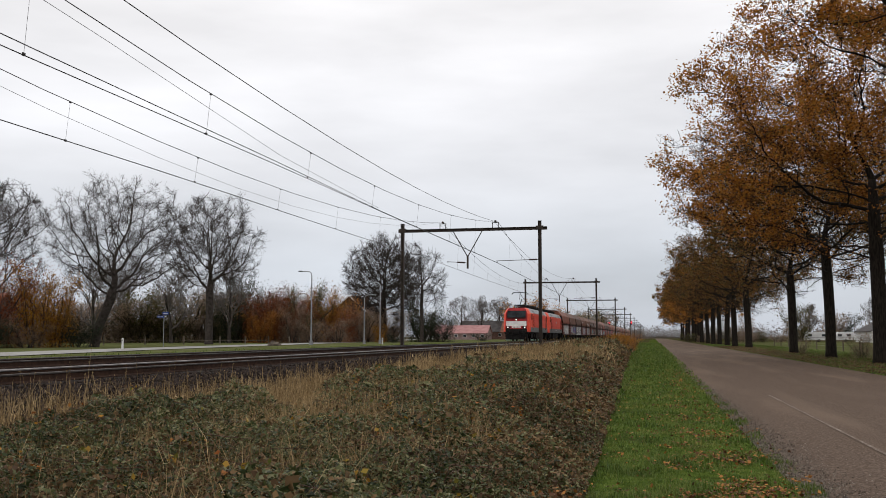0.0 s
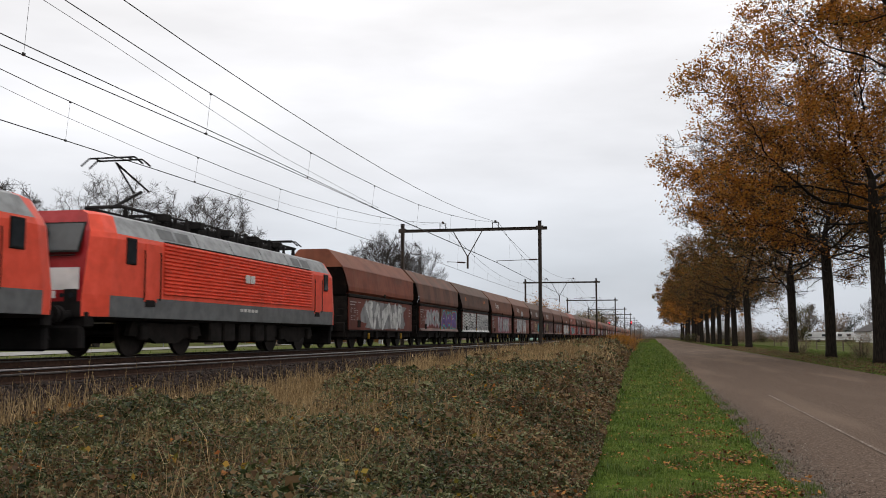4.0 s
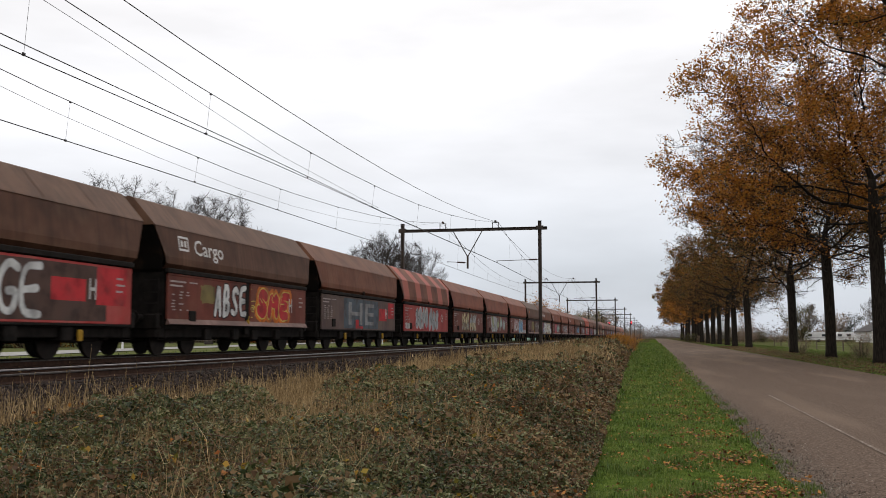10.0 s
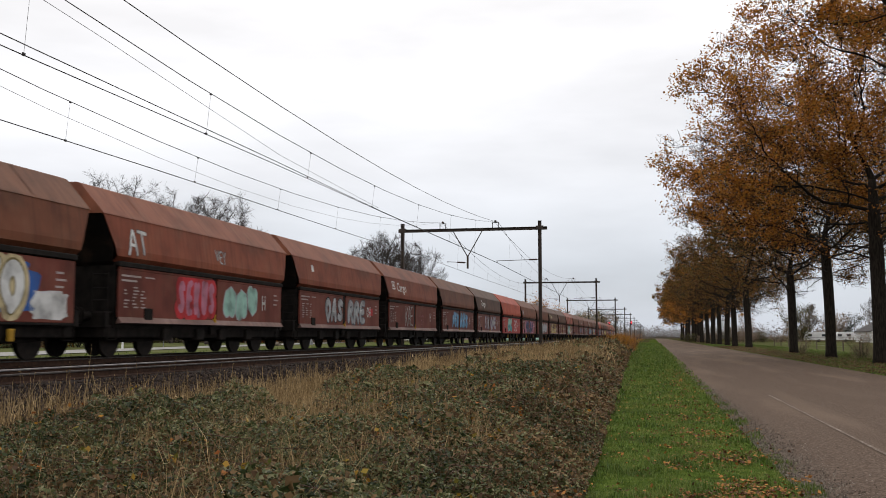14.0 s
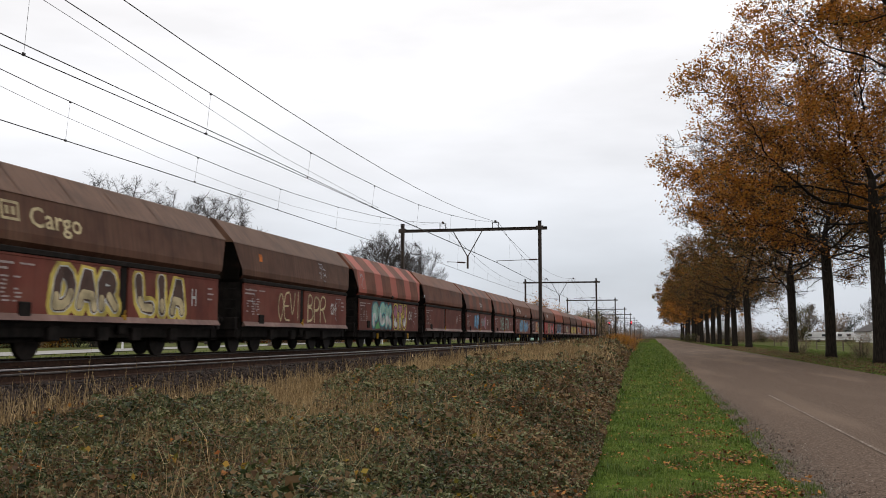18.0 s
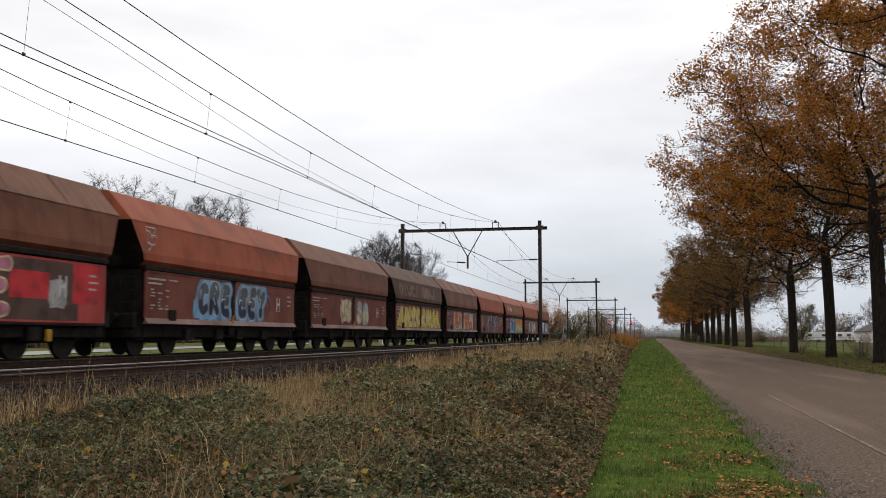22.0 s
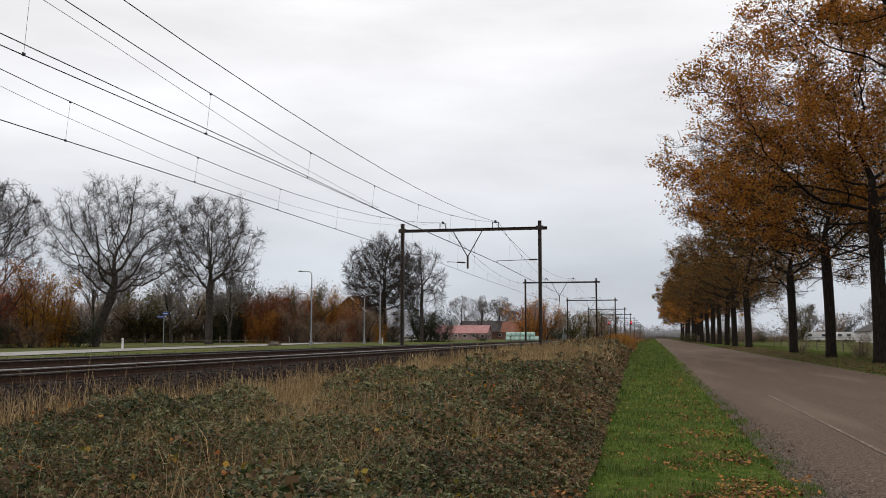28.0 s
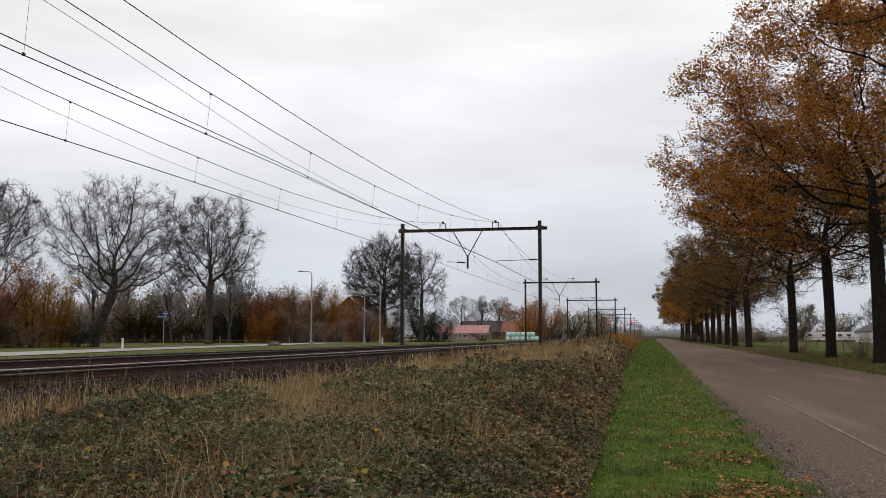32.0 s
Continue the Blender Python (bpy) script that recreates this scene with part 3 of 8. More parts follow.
class Layer:
    """Flat painted shapes on a wagon's side; each shape takes one of the mesh's materials. side(y, z) gives the local x of the wall."""

    def __init__(self, side):
        self.v, self.f, self.m, self.mats, self.side = [], [], [], [], side

    def slot(self, mat):
        if mat not in self.mats:
            self.mats.append(mat)
        return self.mats.index(mat)

    def poly(self, pts, mat, lift):
        o = len(self.v)
        self.v += [(self.side(z) + lift, y, z) for y, z in pts]
        self.f.append(tuple(range(o, o + len(pts))))
        self.m.append(self.slot(mat))

    def rect(self, y0, y1, z0, z1, mat, lift=0.004):
        self.poly([(y0, z0), (y1, z0), (y1, z1), (y0, z1)], mat, lift)

    def text(self, words, y0, y1, z0, z1, mat, lift=0.012, fat=0.0):
        pts, fs = text_shape(words, fat)
        o = len(self.v)
        for u, w in pts:
            z = z0 + (z1 - z0) * w
            self.v.append((self.side(z) + lift, y0 + (y1 - y0) * u, z))
        for q in fs:
            self.f.append(tuple(o + i for i in q))
            self.m.append(self.slot(mat))

    def bubbles(self, r, n, y0, y1, z0, z1, fill, edge, accent=None):
        """A row of sprayed letter-like forms: thick strokes with an outline, on a cloud of a second colour."""
        w = (y1 - y0) / n
        low, high = (0.86, 2.27) if z1 < 2.32 else (2.5, 3.55)
        fit = lambda y, z: (min(max(y, 0.98), self.end), min(max(z, low), high))
        halo = []
        m = 40
        for i in range(m):
            a = 2 * math.pi * i / m
            e = 1.0 + 0.07 * math.sin(5 * a + n) + 0.06 * math.sin(9 * a + 2 * n)
            c, s = math.cos(a), math.sin(a)
            halo.append(fit((y0 + y1) / 2 + math.copysign(abs(c) ** 0.35, c) * (y1 - y0) * 0.53 * e, (z0 + z1) / 2 + math.copysign(abs(s) ** 0.4, s) * (z1 - z0) * 0.5 * e))
        if accent != "none":
            self.poly(halo, spray(accent or edge), 0.0035)

        def stroke(p, q, t, mat, lift):
            d = Vector((q[0] - p[0], q[1] - p[1]))
            if d.length < 1e-4:
                return
            d.normalize()
            o = Vector((-d.y, d.x)) * t
            g = d * t * 0.9
            self.poly([fit(p[0] - g.x + o.x * 0.7, p[1] - g.y + o.y * 0.7), fit(p[0] - g.x - o.x * 0.7, p[1] - g.y - o.y * 0.7), fit(p[0] - o.x, p[1] - o.y), fit(q[0] - o.x, q[1] - o.y),
                       fit(q[0] + g.x - o.x * 0.7, q[1] + g.y - o.y * 0.7), fit(q[0] + g.x + o.x * 0.7, q[1] + g.y + o.y * 0.7), fit(q[0] + o.x, q[1] + o.y), fit(p[0] + o.x, p[1] + o.y)], mat, lift)

        h = z1 - z0
        for k in range(n):
            gx = [y0 + w * (k + u) for u in (0.2, 0.52, 0.82)]
            gz = [z0 + h * u for u in (0.16, 0.5, 0.84)]
            lean = r.uniform(-0.12, 0.18) * w
            node = lambda i, j: (gx[i] + lean * (j - 1) + r.uniform(-0.04, 0.04) * w, gz[j] + r.uniform(-0.05, 0.05) * h)
            path = [node(r.randint(0, 2), r.choice((0, 2)))]
            while len(path) < 6:
                a, b = r.randint(0, 2), r.randint(0, 2)
                q = node(a, b)
                if abs(q[0] - path[-1][0]) + abs(q[1] - path[-1][1]) > 0.3 * h:
                    path.append(q)
            t = min(0.17 * w, 0.13 * h) * r.uniform(0.85, 1.2) + 0.02
            base = 0.005 + 0.0005 * (k % 3)
            for p, q in zip(path, path[1:]):
                stroke(p, q, t + 0.045, spray(edge), base)
            for i, (p, q) in enumerate(zip(path, path[1:])):
                stroke(p, q, t, spray(fill), base + 0.004 + 0.0002 * i)
            for p, q in zip(path[:2], path[1:3]):
                if r.random() < 0.6:
                    off = t * 0.45
                    stroke((p[0] - off, p[1] + off), (q[0] - off, q[1] + off), 0.018, spray("white" if fill != "white" else edge), base + 0.007)

    def ribbon(self, line, mat, th=0.045, lift=0.012):
        for (y, z), (y2, z2) in zip(line, line[1:]):
            d = Vector((y2 - y, z2 - z)).normalized() * th / 2
            self.poly([(y - d.x * 0.5 + d.y, z - d.y * 0.5 - d.x), (y2 + d.x * 0.5 + d.y, z2 + d.y * 0.5 - d.x), (y2 + d.x * 0.5 - d.y, z2 + d.y * 0.5 + d.x), (y - d.x * 0.5 - d.y, z - d.y * 0.5 + d.x)], mat, lift)

    def stroke(self, line, t, mat, lift, box, swell=0.0):
        """One sprayed line with round ends and a width that swells and thins."""
        fit = lambda y, z: (min(max(y, box[0]), box[1]), min(max(z, box[2]), box[3]))
        n = len(line)
        lefts, rights = [], []
        for i, (y, z) in enumerate(line):
            a, b = line[max(i - 1, 0)], line[min(i + 1, n - 1)]
            d = Vector((b[0] - a[0], b[1] - a[1]))
            if d.length < 1e-6:
                d = Vector((1, 0))
            d.normalize()
            w = t * (1 + swell * math.sin(2.6 * i / n * math.pi + y))
            lefts.append((y - d.y * w, z + d.x * w)), rights.append((y + d.y * w, z - d.x * w))
            if i in (0, n - 1):
                s = -1 if i == 0 else 1
                cap = []
                for k in range(7):
                    a2 = math.pi * k / 6 - math.pi / 2
                    cap.append(fit(y + s * d.x * math.cos(a2) * w - d.y * math.sin(a2) * w, z + s * d.y * math.cos(a2) * w + d.x * math.sin(a2) * w))
                self.poly(cap, mat, lift if i == 0 else lift + 0.00006 * (n + 1))
        for i in range(n - 1):
            self.poly([fit(*lefts[i]), fit(*lefts[i + 1]), fit(*rights[i + 1]), fit(*rights[i])], mat, lift + 0.00006 * (i + 1))

    def piece(self, r, words, y0, y1, z0, z1, fill, edge, halo=None, fat=0.15, lower=None, gleam="white", sharp=False, line=0.045):
        """Sprayed lettering: a cloud behind, an outline, the filling, a second tone low down and thin gleams."""
        w, h = (y1 - y0) / len(words), z1 - z0
        low, high = (0.86, 2.27) if z1 < 2.32 else (2.5, 3.55)
        box = (0.98, self.end, low, high)
        t = min(fat * w, 0.2 * h)
        step = 0
        for k, ch in enumerate(words):
            lean, drop = r.uniform(-0.08, 0.14) * w, r.uniform(-0.05, 0.05) * h
            a, b = y0 + w * k + t + line, y0 + w * (k + 1.06) - t - line
            lo, hi = z0 + t + line + max(0, drop), z1 - t - line + min(0, drop)
            for part_line in GLYPHS[ch]:
                pts = [(a + (b - a) * u + lean * (v - 0.5) + r.uniform(-0.03, 0.03) * w, lo + (hi - lo) * v + r.uniform(-0.03, 0.03) * h) for u, v in part_line]
                pts = rounded(pts, 1 if sharp else 2)
                e = 0.00025 * step
                step += 1
                if halo:
                    self.stroke(pts, t + line + 0.13, spray(halo), 0.0035 + e * 0.4, box)
                self.stroke(pts, t + line, spray(edge), 0.006 + e, box, 0.12)
                self.stroke(pts, t, spray(fill), 0.0105 + e, box, 0.12)
                if lower:
                    run = []
                    for p in pts + [(0, 9)]:
                        if p[1] < lo + 0.42 * (hi - lo):
                            run.append(p)
                        elif run:
                            if len(run) > 1:
                                self.stroke(run, t * 0.72, spray(lower), 0.0135 + e, box)
                            run = []
                if gleam and len(pts) > 4:
                    m = len(pts) // 2
                    self.stroke([(y - 0.35 * t, z + 0.4 * t) for y, z in pts[max(0, m - 3):m + 1]], 0.02, spray(gleam), 0.0165 + e, box)

    def shards(self, r, n, y0, y1, z0, z1, tones, edge="slate"):
        """Pointed, leaf-like sprayed forms that overlap, each outlined."""
        for k in range(n):
            y, z = y0 + (y1 - y0) * (k + r.uniform(0.2, 0.8)) / n, z0 + (z1 - z0) * r.uniform(0.0, 0.35)
            ln, wd, a = (z1 - z0) * r.uniform(0.6, 1.05), r.uniform(0.2, 0.36), r.uniform(0.9, 2.2)
            d, o = Vector((math.cos(a), math.sin(a))), Vector((-math.sin(a), math.cos(a)))
            for mat, grow, lift in ((spray(edge), 0.03, 0.005), (spray(tones[k % len(tones)]), 0.0, 0.008)):
                ring = []
                for u, v in ((-0.05, 0), (0.2, 0.8), (0.5, 1), (0.8, 0.5), (1.05, 0), (0.75, -0.5), (0.45, -1), (0.15, -0.7)):
                    p = Vector((y, z)) + d * (u * ln + (grow if u > 0.9 else -grow if u < 0 else 0)) + o * v * (wd + grow)
                    ring.append((min(max(p.x, 0.98), self.end), min(max(p.y, z0), z1)))
                self.poly(ring, mat, lift + 0.0004 * k)

    def cloud(self, r, y0, y1, z0, z1, tone, lift=0.003):
        """An uneven sprayed field with a scalloped edge."""
        ring = []
        for i in range(44):
            a = 2 * math.pi * i / 44
            c, q = math.cos(a), math.sin(a)
            e = 0.94 + 0.07 * math.sin(7 * a + y0) + r.uniform(-0.03, 0.03)
            ring.append((min(max((y0 + y1) / 2 + math.copysign(abs(c) ** 0.4, c) * (y1 - y0) * 0.52 * e, 0.98), self.end), min(max((z0 + z1) / 2 + math.copysign(abs(q) ** 0.4, q) * (z1 - z0) * 0.52 * e, z0), z1)))
        self.poly(ring, spray(tone), lift)

    def waves(self, r, y0, y1, z0, z1):
        """Both flaps white, with black wavy lines, lozenges and thin letters."""
        mid, ink = (y0 + y1) / 2, spray("black")
        for a, b in ((y0, mid - 0.22), (mid + 0.22, y1)):
            self.rect(a, b, z0, z1, spray("white"), 0.003)
            self.rect(a, b, z0, z0 + 0.32 * (z1 - z0), spray("pale"), 0.0042)
            stop = b if a == y0 else a + 0.38 * (b - a)
            for k in range(6):
                z = z0 + (z1 - z0) * (k + 0.6) / 6.3
                n = 34
                self.ribbon([(a + (stop - a) * i / n, z + 0.06 * math.sin(i * (0.62 if a == y0 else 1.0) + 0.5 * k) - 0.1 * i / n) for i in range(n + 1)], ink, 0.04, 0.008 + 0.0006 * k)
        self.scrawl(r, mid - 3.0, mid - 1.5, z0 + 0.15, z1 - 0.1, ink, 14, 0.045)
        a = mid + 0.22 + 0.3 * (y1 - mid)
        c = (z0 + z1) / 2
        for k in range(4):
            p = a + k * 0.98
            self.ribbon([(p, c - 0.1), (p + 0.5, z1 - 0.06), (p + 1.0, c - 0.1), (p + 0.5, z0 + 0.08), (p, c - 0.1)], ink, 0.035, 0.014 + 0.0005 * k)
        for k, ch in enumerate("AHEL"):
            p = a + 0.22 + k * 0.98
            self.text(ch, p, p + 0.5, c - 0.18, c + 0.32, spray("slate"), 0.018, 0.02)

    def scrawl(self, r, y0, y1, z0, z1, mat, n=6, th=0.03):
        """Thin sprayed lines that wander through the given field."""
        for k in range(n):
            y, z = y0 + (y1 - y0) * (k + r.random()) / n, r.uniform(z0, z1)
            a = r.uniform(0.6, 2.6)
            line = []
            for i in range(9):
                line.append((min(max(y, y0), y1), min(max(z, z0), z1)))
                y, z = y + math.cos(a) * 0.12, z + math.sin(a) * 0.12
                a += r.uniform(-0.2, 1.3)
            side = [(y, z + th) for y, z in line]
            for i in range(8):
                self.poly([line[i], line[i + 1], side[i + 1], side[i]], mat, 0.013 + 0.0005 * k)

    def bars(self, r, y0, z_top, mat):
        """Plain bars in place of the small stencilled data."""
        for row in range(2):
            self.rect(y0, y0 + 0.95 - 0.2 * row, z_top - 0.14 - 0.12 * row, z_top - 0.09 - 0.12 * row, mat, 0.01)
        self.rect(y0 + 1.15, y0 + 1.65, z_top - 0.13, z_top - 0.09, mat, 0.01)
        for row in range(7):
            z = z_top - 0.42 - row * 0.085
            for col in range(3):
                if r.random() < 0.75:
                    a = y0 + 0.1 + 0.42 * col + r.uniform(0, 0.08)
                    self.rect(a, a + r.uniform(0.1, 0.27), z, z + 0.038, mat, 0.01)

    def done(self, name, parent, label=""):
        if not self.f:
            return None
        me = bpy.data.meshes.new(name)
        me.from_pydata(self.v, [], self.f)
        for m in self.mats:
            me.materials.append(m)
        me.polygons.foreach_set("material_index", self.m)
        me.update()
        return part(name, me, None, parent, label)


# ---- hopper wagons ----
LEN = {"A": 13.26, "B": 12.75}
UPZ = [(1.34, 2.42), (1.49, 2.56), (1.49, 2.75), (1.36, 3.6)]      # upper wall, half width and height over the rail
SHARED = {}


def upper_side(z):
    return 1.49 + max(0.0, z - 2.75) * (1.36 - 1.49) / 0.85


def shared(key, build):
    if key not in SHARED:
        SHARED[key] = build()
    return SHARED[key]


def repaint(ob, mat):
    ob.material_slots[0].link = "OBJECT"
    ob.material_slots[0].material = mat
    return ob


def wagon_meshes(kind):
    L = LEN[kind]
    lo, hi = 0.82, L - 0.82              # ends at the foot of the upper wall
    tlo, thi = 0.3, L - 0.3              # ends at its head
    M = {}
    g = Geo()
    for s in (1, -1):
        vs = []
        for (x, z), a, b in zip(UPZ, (lo, lo - 0.03, lo - 0.1, tlo), (hi, hi + 0.03, hi + 0.1, thi)):
            for y in (a, L / 2 - 0.03, L / 2 + 0.03, b):
                vs.append((s * x, y, z))
        g.add(vs, [(r * 4 + c, r * 4 + c + 1, r * 4 + c + 5, r * 4 + c + 4) for r in range(3) for c in range(3)])
    for s in (1, -1):
        g.add([(s * 1.5, L / 2 - 0.04, 2.6), (s * 1.5, L / 2 + 0.04, 2.6), (s * 1.372, L / 2 + 0.04, 3.58), (s * 1.372, L / 2 - 0.04, 3.58)], [(0, 1, 2, 3)])
    M["wall"] = g.mesh("hopper_wall", BLACK)
    g = Geo()
    crest = [(1.38, 3.585), (1.34, 3.64), (0.72, 4.34), (0.6, 4.39), (-0.6, 4.39), (-0.72, 4.34), (-1.34, 3.64), (-1.38, 3.585)]
    vs = [(x, y, z) for y in (tlo - 0.02, thi + 0.02) for x, z in crest]
    n = len(crest)
    g.add(vs, [(i, i + 1, n + i + 1, n + i) for i in range(n - 1)] + [tuple(range(n)), tuple(range(2 * n - 1, n - 1, -1))])
    for k in range(1, 6):
        y = tlo + (thi - tlo) * k / 6
        for s in (1, -1):
            g.add([(s * 1.345, y - 0.025, 3.66), (s * 1.345, y + 0.025, 3.66), (s * 0.74, y + 0.025, 4.355), (s * 0.74, y - 0.025, 4.355)], [(0, 1, 2, 3)])
    M["roof"] = g.mesh("roof", BLACK)
    for nm, e, sgn in (("end_front", 0, 1), ("end_back", L, -1)):
        g = Geo()

        def yy(v):
            return e + sgn * v
        vs = [(-1.3, yy(0.33), 3.6), (1.3, yy(0.33), 3.6), (1.42, yy(0.75), 2.75), (1.3, yy(0.87), 2.42), (1.1, yy(2.2), 1.0), (-1.1, yy(2.2), 1.0), (-1.3, yy(0.87), 2.42), (-1.42, yy(0.75), 2.75)]
        g.add(vs, [(0, 1, 2, 7), (7, 2, 3, 6), (6, 3, 4, 5)])
        M[nm] = g.mesh("end_wall", BLACK)
    top, bot = (2.28, 0.84) if kind == "A" else (2.3, 1.02)
    gap = 0.045 if kind == "A" else 0.2
    for nm, a, b in (("flap_front", 0.95, L / 2 - gap), ("flap_back", L / 2 + gap, L - 0.95)):
        g = Geo().bevel_box(1.4, 1.462, a, b, bot, top, 0.012)
        if kind == "B":
            g.bevel_box(1.4, 1.475, a, b, top - 0.06, top + 0.005, 0.01)
        M[nm] = g.mesh("side_flap", BLACK)
    g = Geo().box(-1.4, 1.35, 0.95, L - 0.95, 0.75, 2.5)
    M["hopper"] = g.mesh("hopper_core", UNDER)
    g = Geo().bevel_box(1.4, 1.5, 0.9, L - 0.9, 2.3, 2.44, 0.02)
    g.bevel_box(-1.5, -1.4, 0.9, L - 0.9, 2.3, 2.44, 0.02)
    g.bevel_box(-1.45, -1.38, 0.95, L - 0.95, 0.9, 2.3, 0.02)
    M["ledge"] = g.mesh("ledge", UNDER)
    g = Geo()
    if kind == "B":
        g.add([(1.4, 0.95, 0.86), (1.56, 0.95, 0.88), (1.462, 0.95, 1.03), (1.4, L - 0.95, 0.86), (1.56, L - 0.95, 0.88), (1.462, L - 0.95, 1.03)],
              [(0, 1, 4, 3), (1, 2, 5, 4), (0, 2, 1), (3, 4, 5)])
    else:
        g.bevel_box(1.38, 1.47, 0.95, L - 0.95, 0.78, 0.835, 0.01)
    M["sill"] = g.mesh("sill", BLACK)
    w = 0.03 if kind == "A" else 0.15
    M["post"] = Geo().bevel_box(1.36, 1.458 if kind == "A" else 1.44, L / 2 - w, L / 2 + w, 0.6, 2.3, 0.015).mesh("middle_post", UNDER)
    g = Geo().bevel_box(-1.3, 1.3, 0.62, L - 0.62, 0.5, 0.82, 0.03)
    g.bevel_box(-1.35, 1.35, 0.55, 0.75, 0.75, 1.15, 0.02).bevel_box(-1.35, 1.35, L - 0.75, L - 0.55, 0.75, 1.15, 0.02)
    g.box(-1.3, 1.3, 0.6, 1.7, 1.13, 1.17).box(-1.3, 1.3, L - 1.7, L - 0.6, 1.13, 1.17)
    for y in (3.6, 5.6, L - 5.6, L - 3.6):
        g.bevel_box(0.9, 1.42, y - 0.22, y + 0.22, 0.42, 0.78, 0.03)
    M["frame"] = g.mesh("underframe", UNDER)
    g = Geo()
    for e, sgn in ((0.0, 1), (L, -1)):
        y = e + sgn * 0.72
        for x in (1.3, 0.85):
            g.tube([(x, y, 1.15), (x, y, 2.15)], 0.02, 5)
        for z in (1.45, 1.75, 2.1):
            g.tube([(1.3, y, z), (0.85, y, z)], 0.016, 5)
        g.tube([(1.32, y, 1.15), (1.32, y, 0.45), (1.32, y + sgn * 0.4, 0.45), (1.32, y + sgn * 0.4, 1.1)], 0.02, 5)
        M.setdefault("ladders", []).append(g.mesh("end_ladder", UNDER))
        g = Geo()
    M["buffers"] = []
    for e, sgn in ((0.0, 1), (L, -1)):
        for x in (-0.87, 0.87):
            g = Geo().tube([(x, e + sgn * 0.07, 1.05), (x, e + sgn * 0.1, 1.05), (x, e + sgn * 0.11, 1.05), (x, e + sgn * 0.6, 1.05)], [0.22, 0.22, 0.08, 0.11], 12)
            M["buffers"].append(("buffer", g.mesh("buffer", UNDER)))
        M["buffers"].append(("coupling_hook", Geo().tube([(0, e, 1.0), (0, e + sgn * 0.6, 1.0)], 0.06, 6).mesh("coupling_hook", UNDER)))
    g = Geo()
    for s in (1, -1):
        g.extrude_x([(-1.35, 0.45), (-1.2, 0.62), (-0.4, 0.58), (-0.25, 0.42), (0.25, 0.42), (0.4, 0.58), (1.2, 0.62), (1.35, 0.45), (1.2, 0.36), (0.5, 0.3), (-0.5, 0.3), (-1.2, 0.36)], s * 1.02 - 0.06, s * 1.02 + 0.06)
        for y in (-0.9, 0.9):
            g.bevel_box(s * 1.12 - 0.08, s * 1.12 + 0.08, y - 0.14, y + 0.14, 0.34, 0.6, 0.03)
    g.box(-1.0, 1.0, -0.2, 0.2, 0.38, 0.6)
    M["bogie"] = g.mesh("bogie_frame", UNDER)
    g = Geo()
    for s in (1, -1):
        g.disc_x(s * 0.75 - 0.065, s * 0.75 + 0.065, 0, 0.0, 0.46, 22)
    g.tube([(-0.8, 0, 0), (0.8, 0, 0)], 0.08, 8)
    M["wheels"] = g.mesh("wheelset", WHEEL)
    g = Geo().bevel_box(1.42, 1.52, L / 2 - 0.07, L / 2 + 0.07, 0.92, 1.08, 0.025)
    g.tube([(1.48, L / 2, 1.06), (1.5, L / 2 + 0.03, 1.2)], 0.02, 6)
    M["handle"] = g.mesh("latch_handle", YELLOW)
    M["box"] = Geo().bevel_box(1.44, 1.5, 2.2, 2.62, 0.95, 1.28, 0.02).mesh("data_box", UNDER)
    M["changer"] = Geo().bevel_box(1.36, 1.44, -0.09, 0.09, 0.42, 0.7, 0.02).mesh("brake_changer", YELLOW)
    M["latch"] = Geo().bevel_box(1.47, 1.515, L / 2 - 0.15, L / 2 + 0.15, 2.46, 2.62, 0.02).mesh("latch_plate", UNDER)
    return M


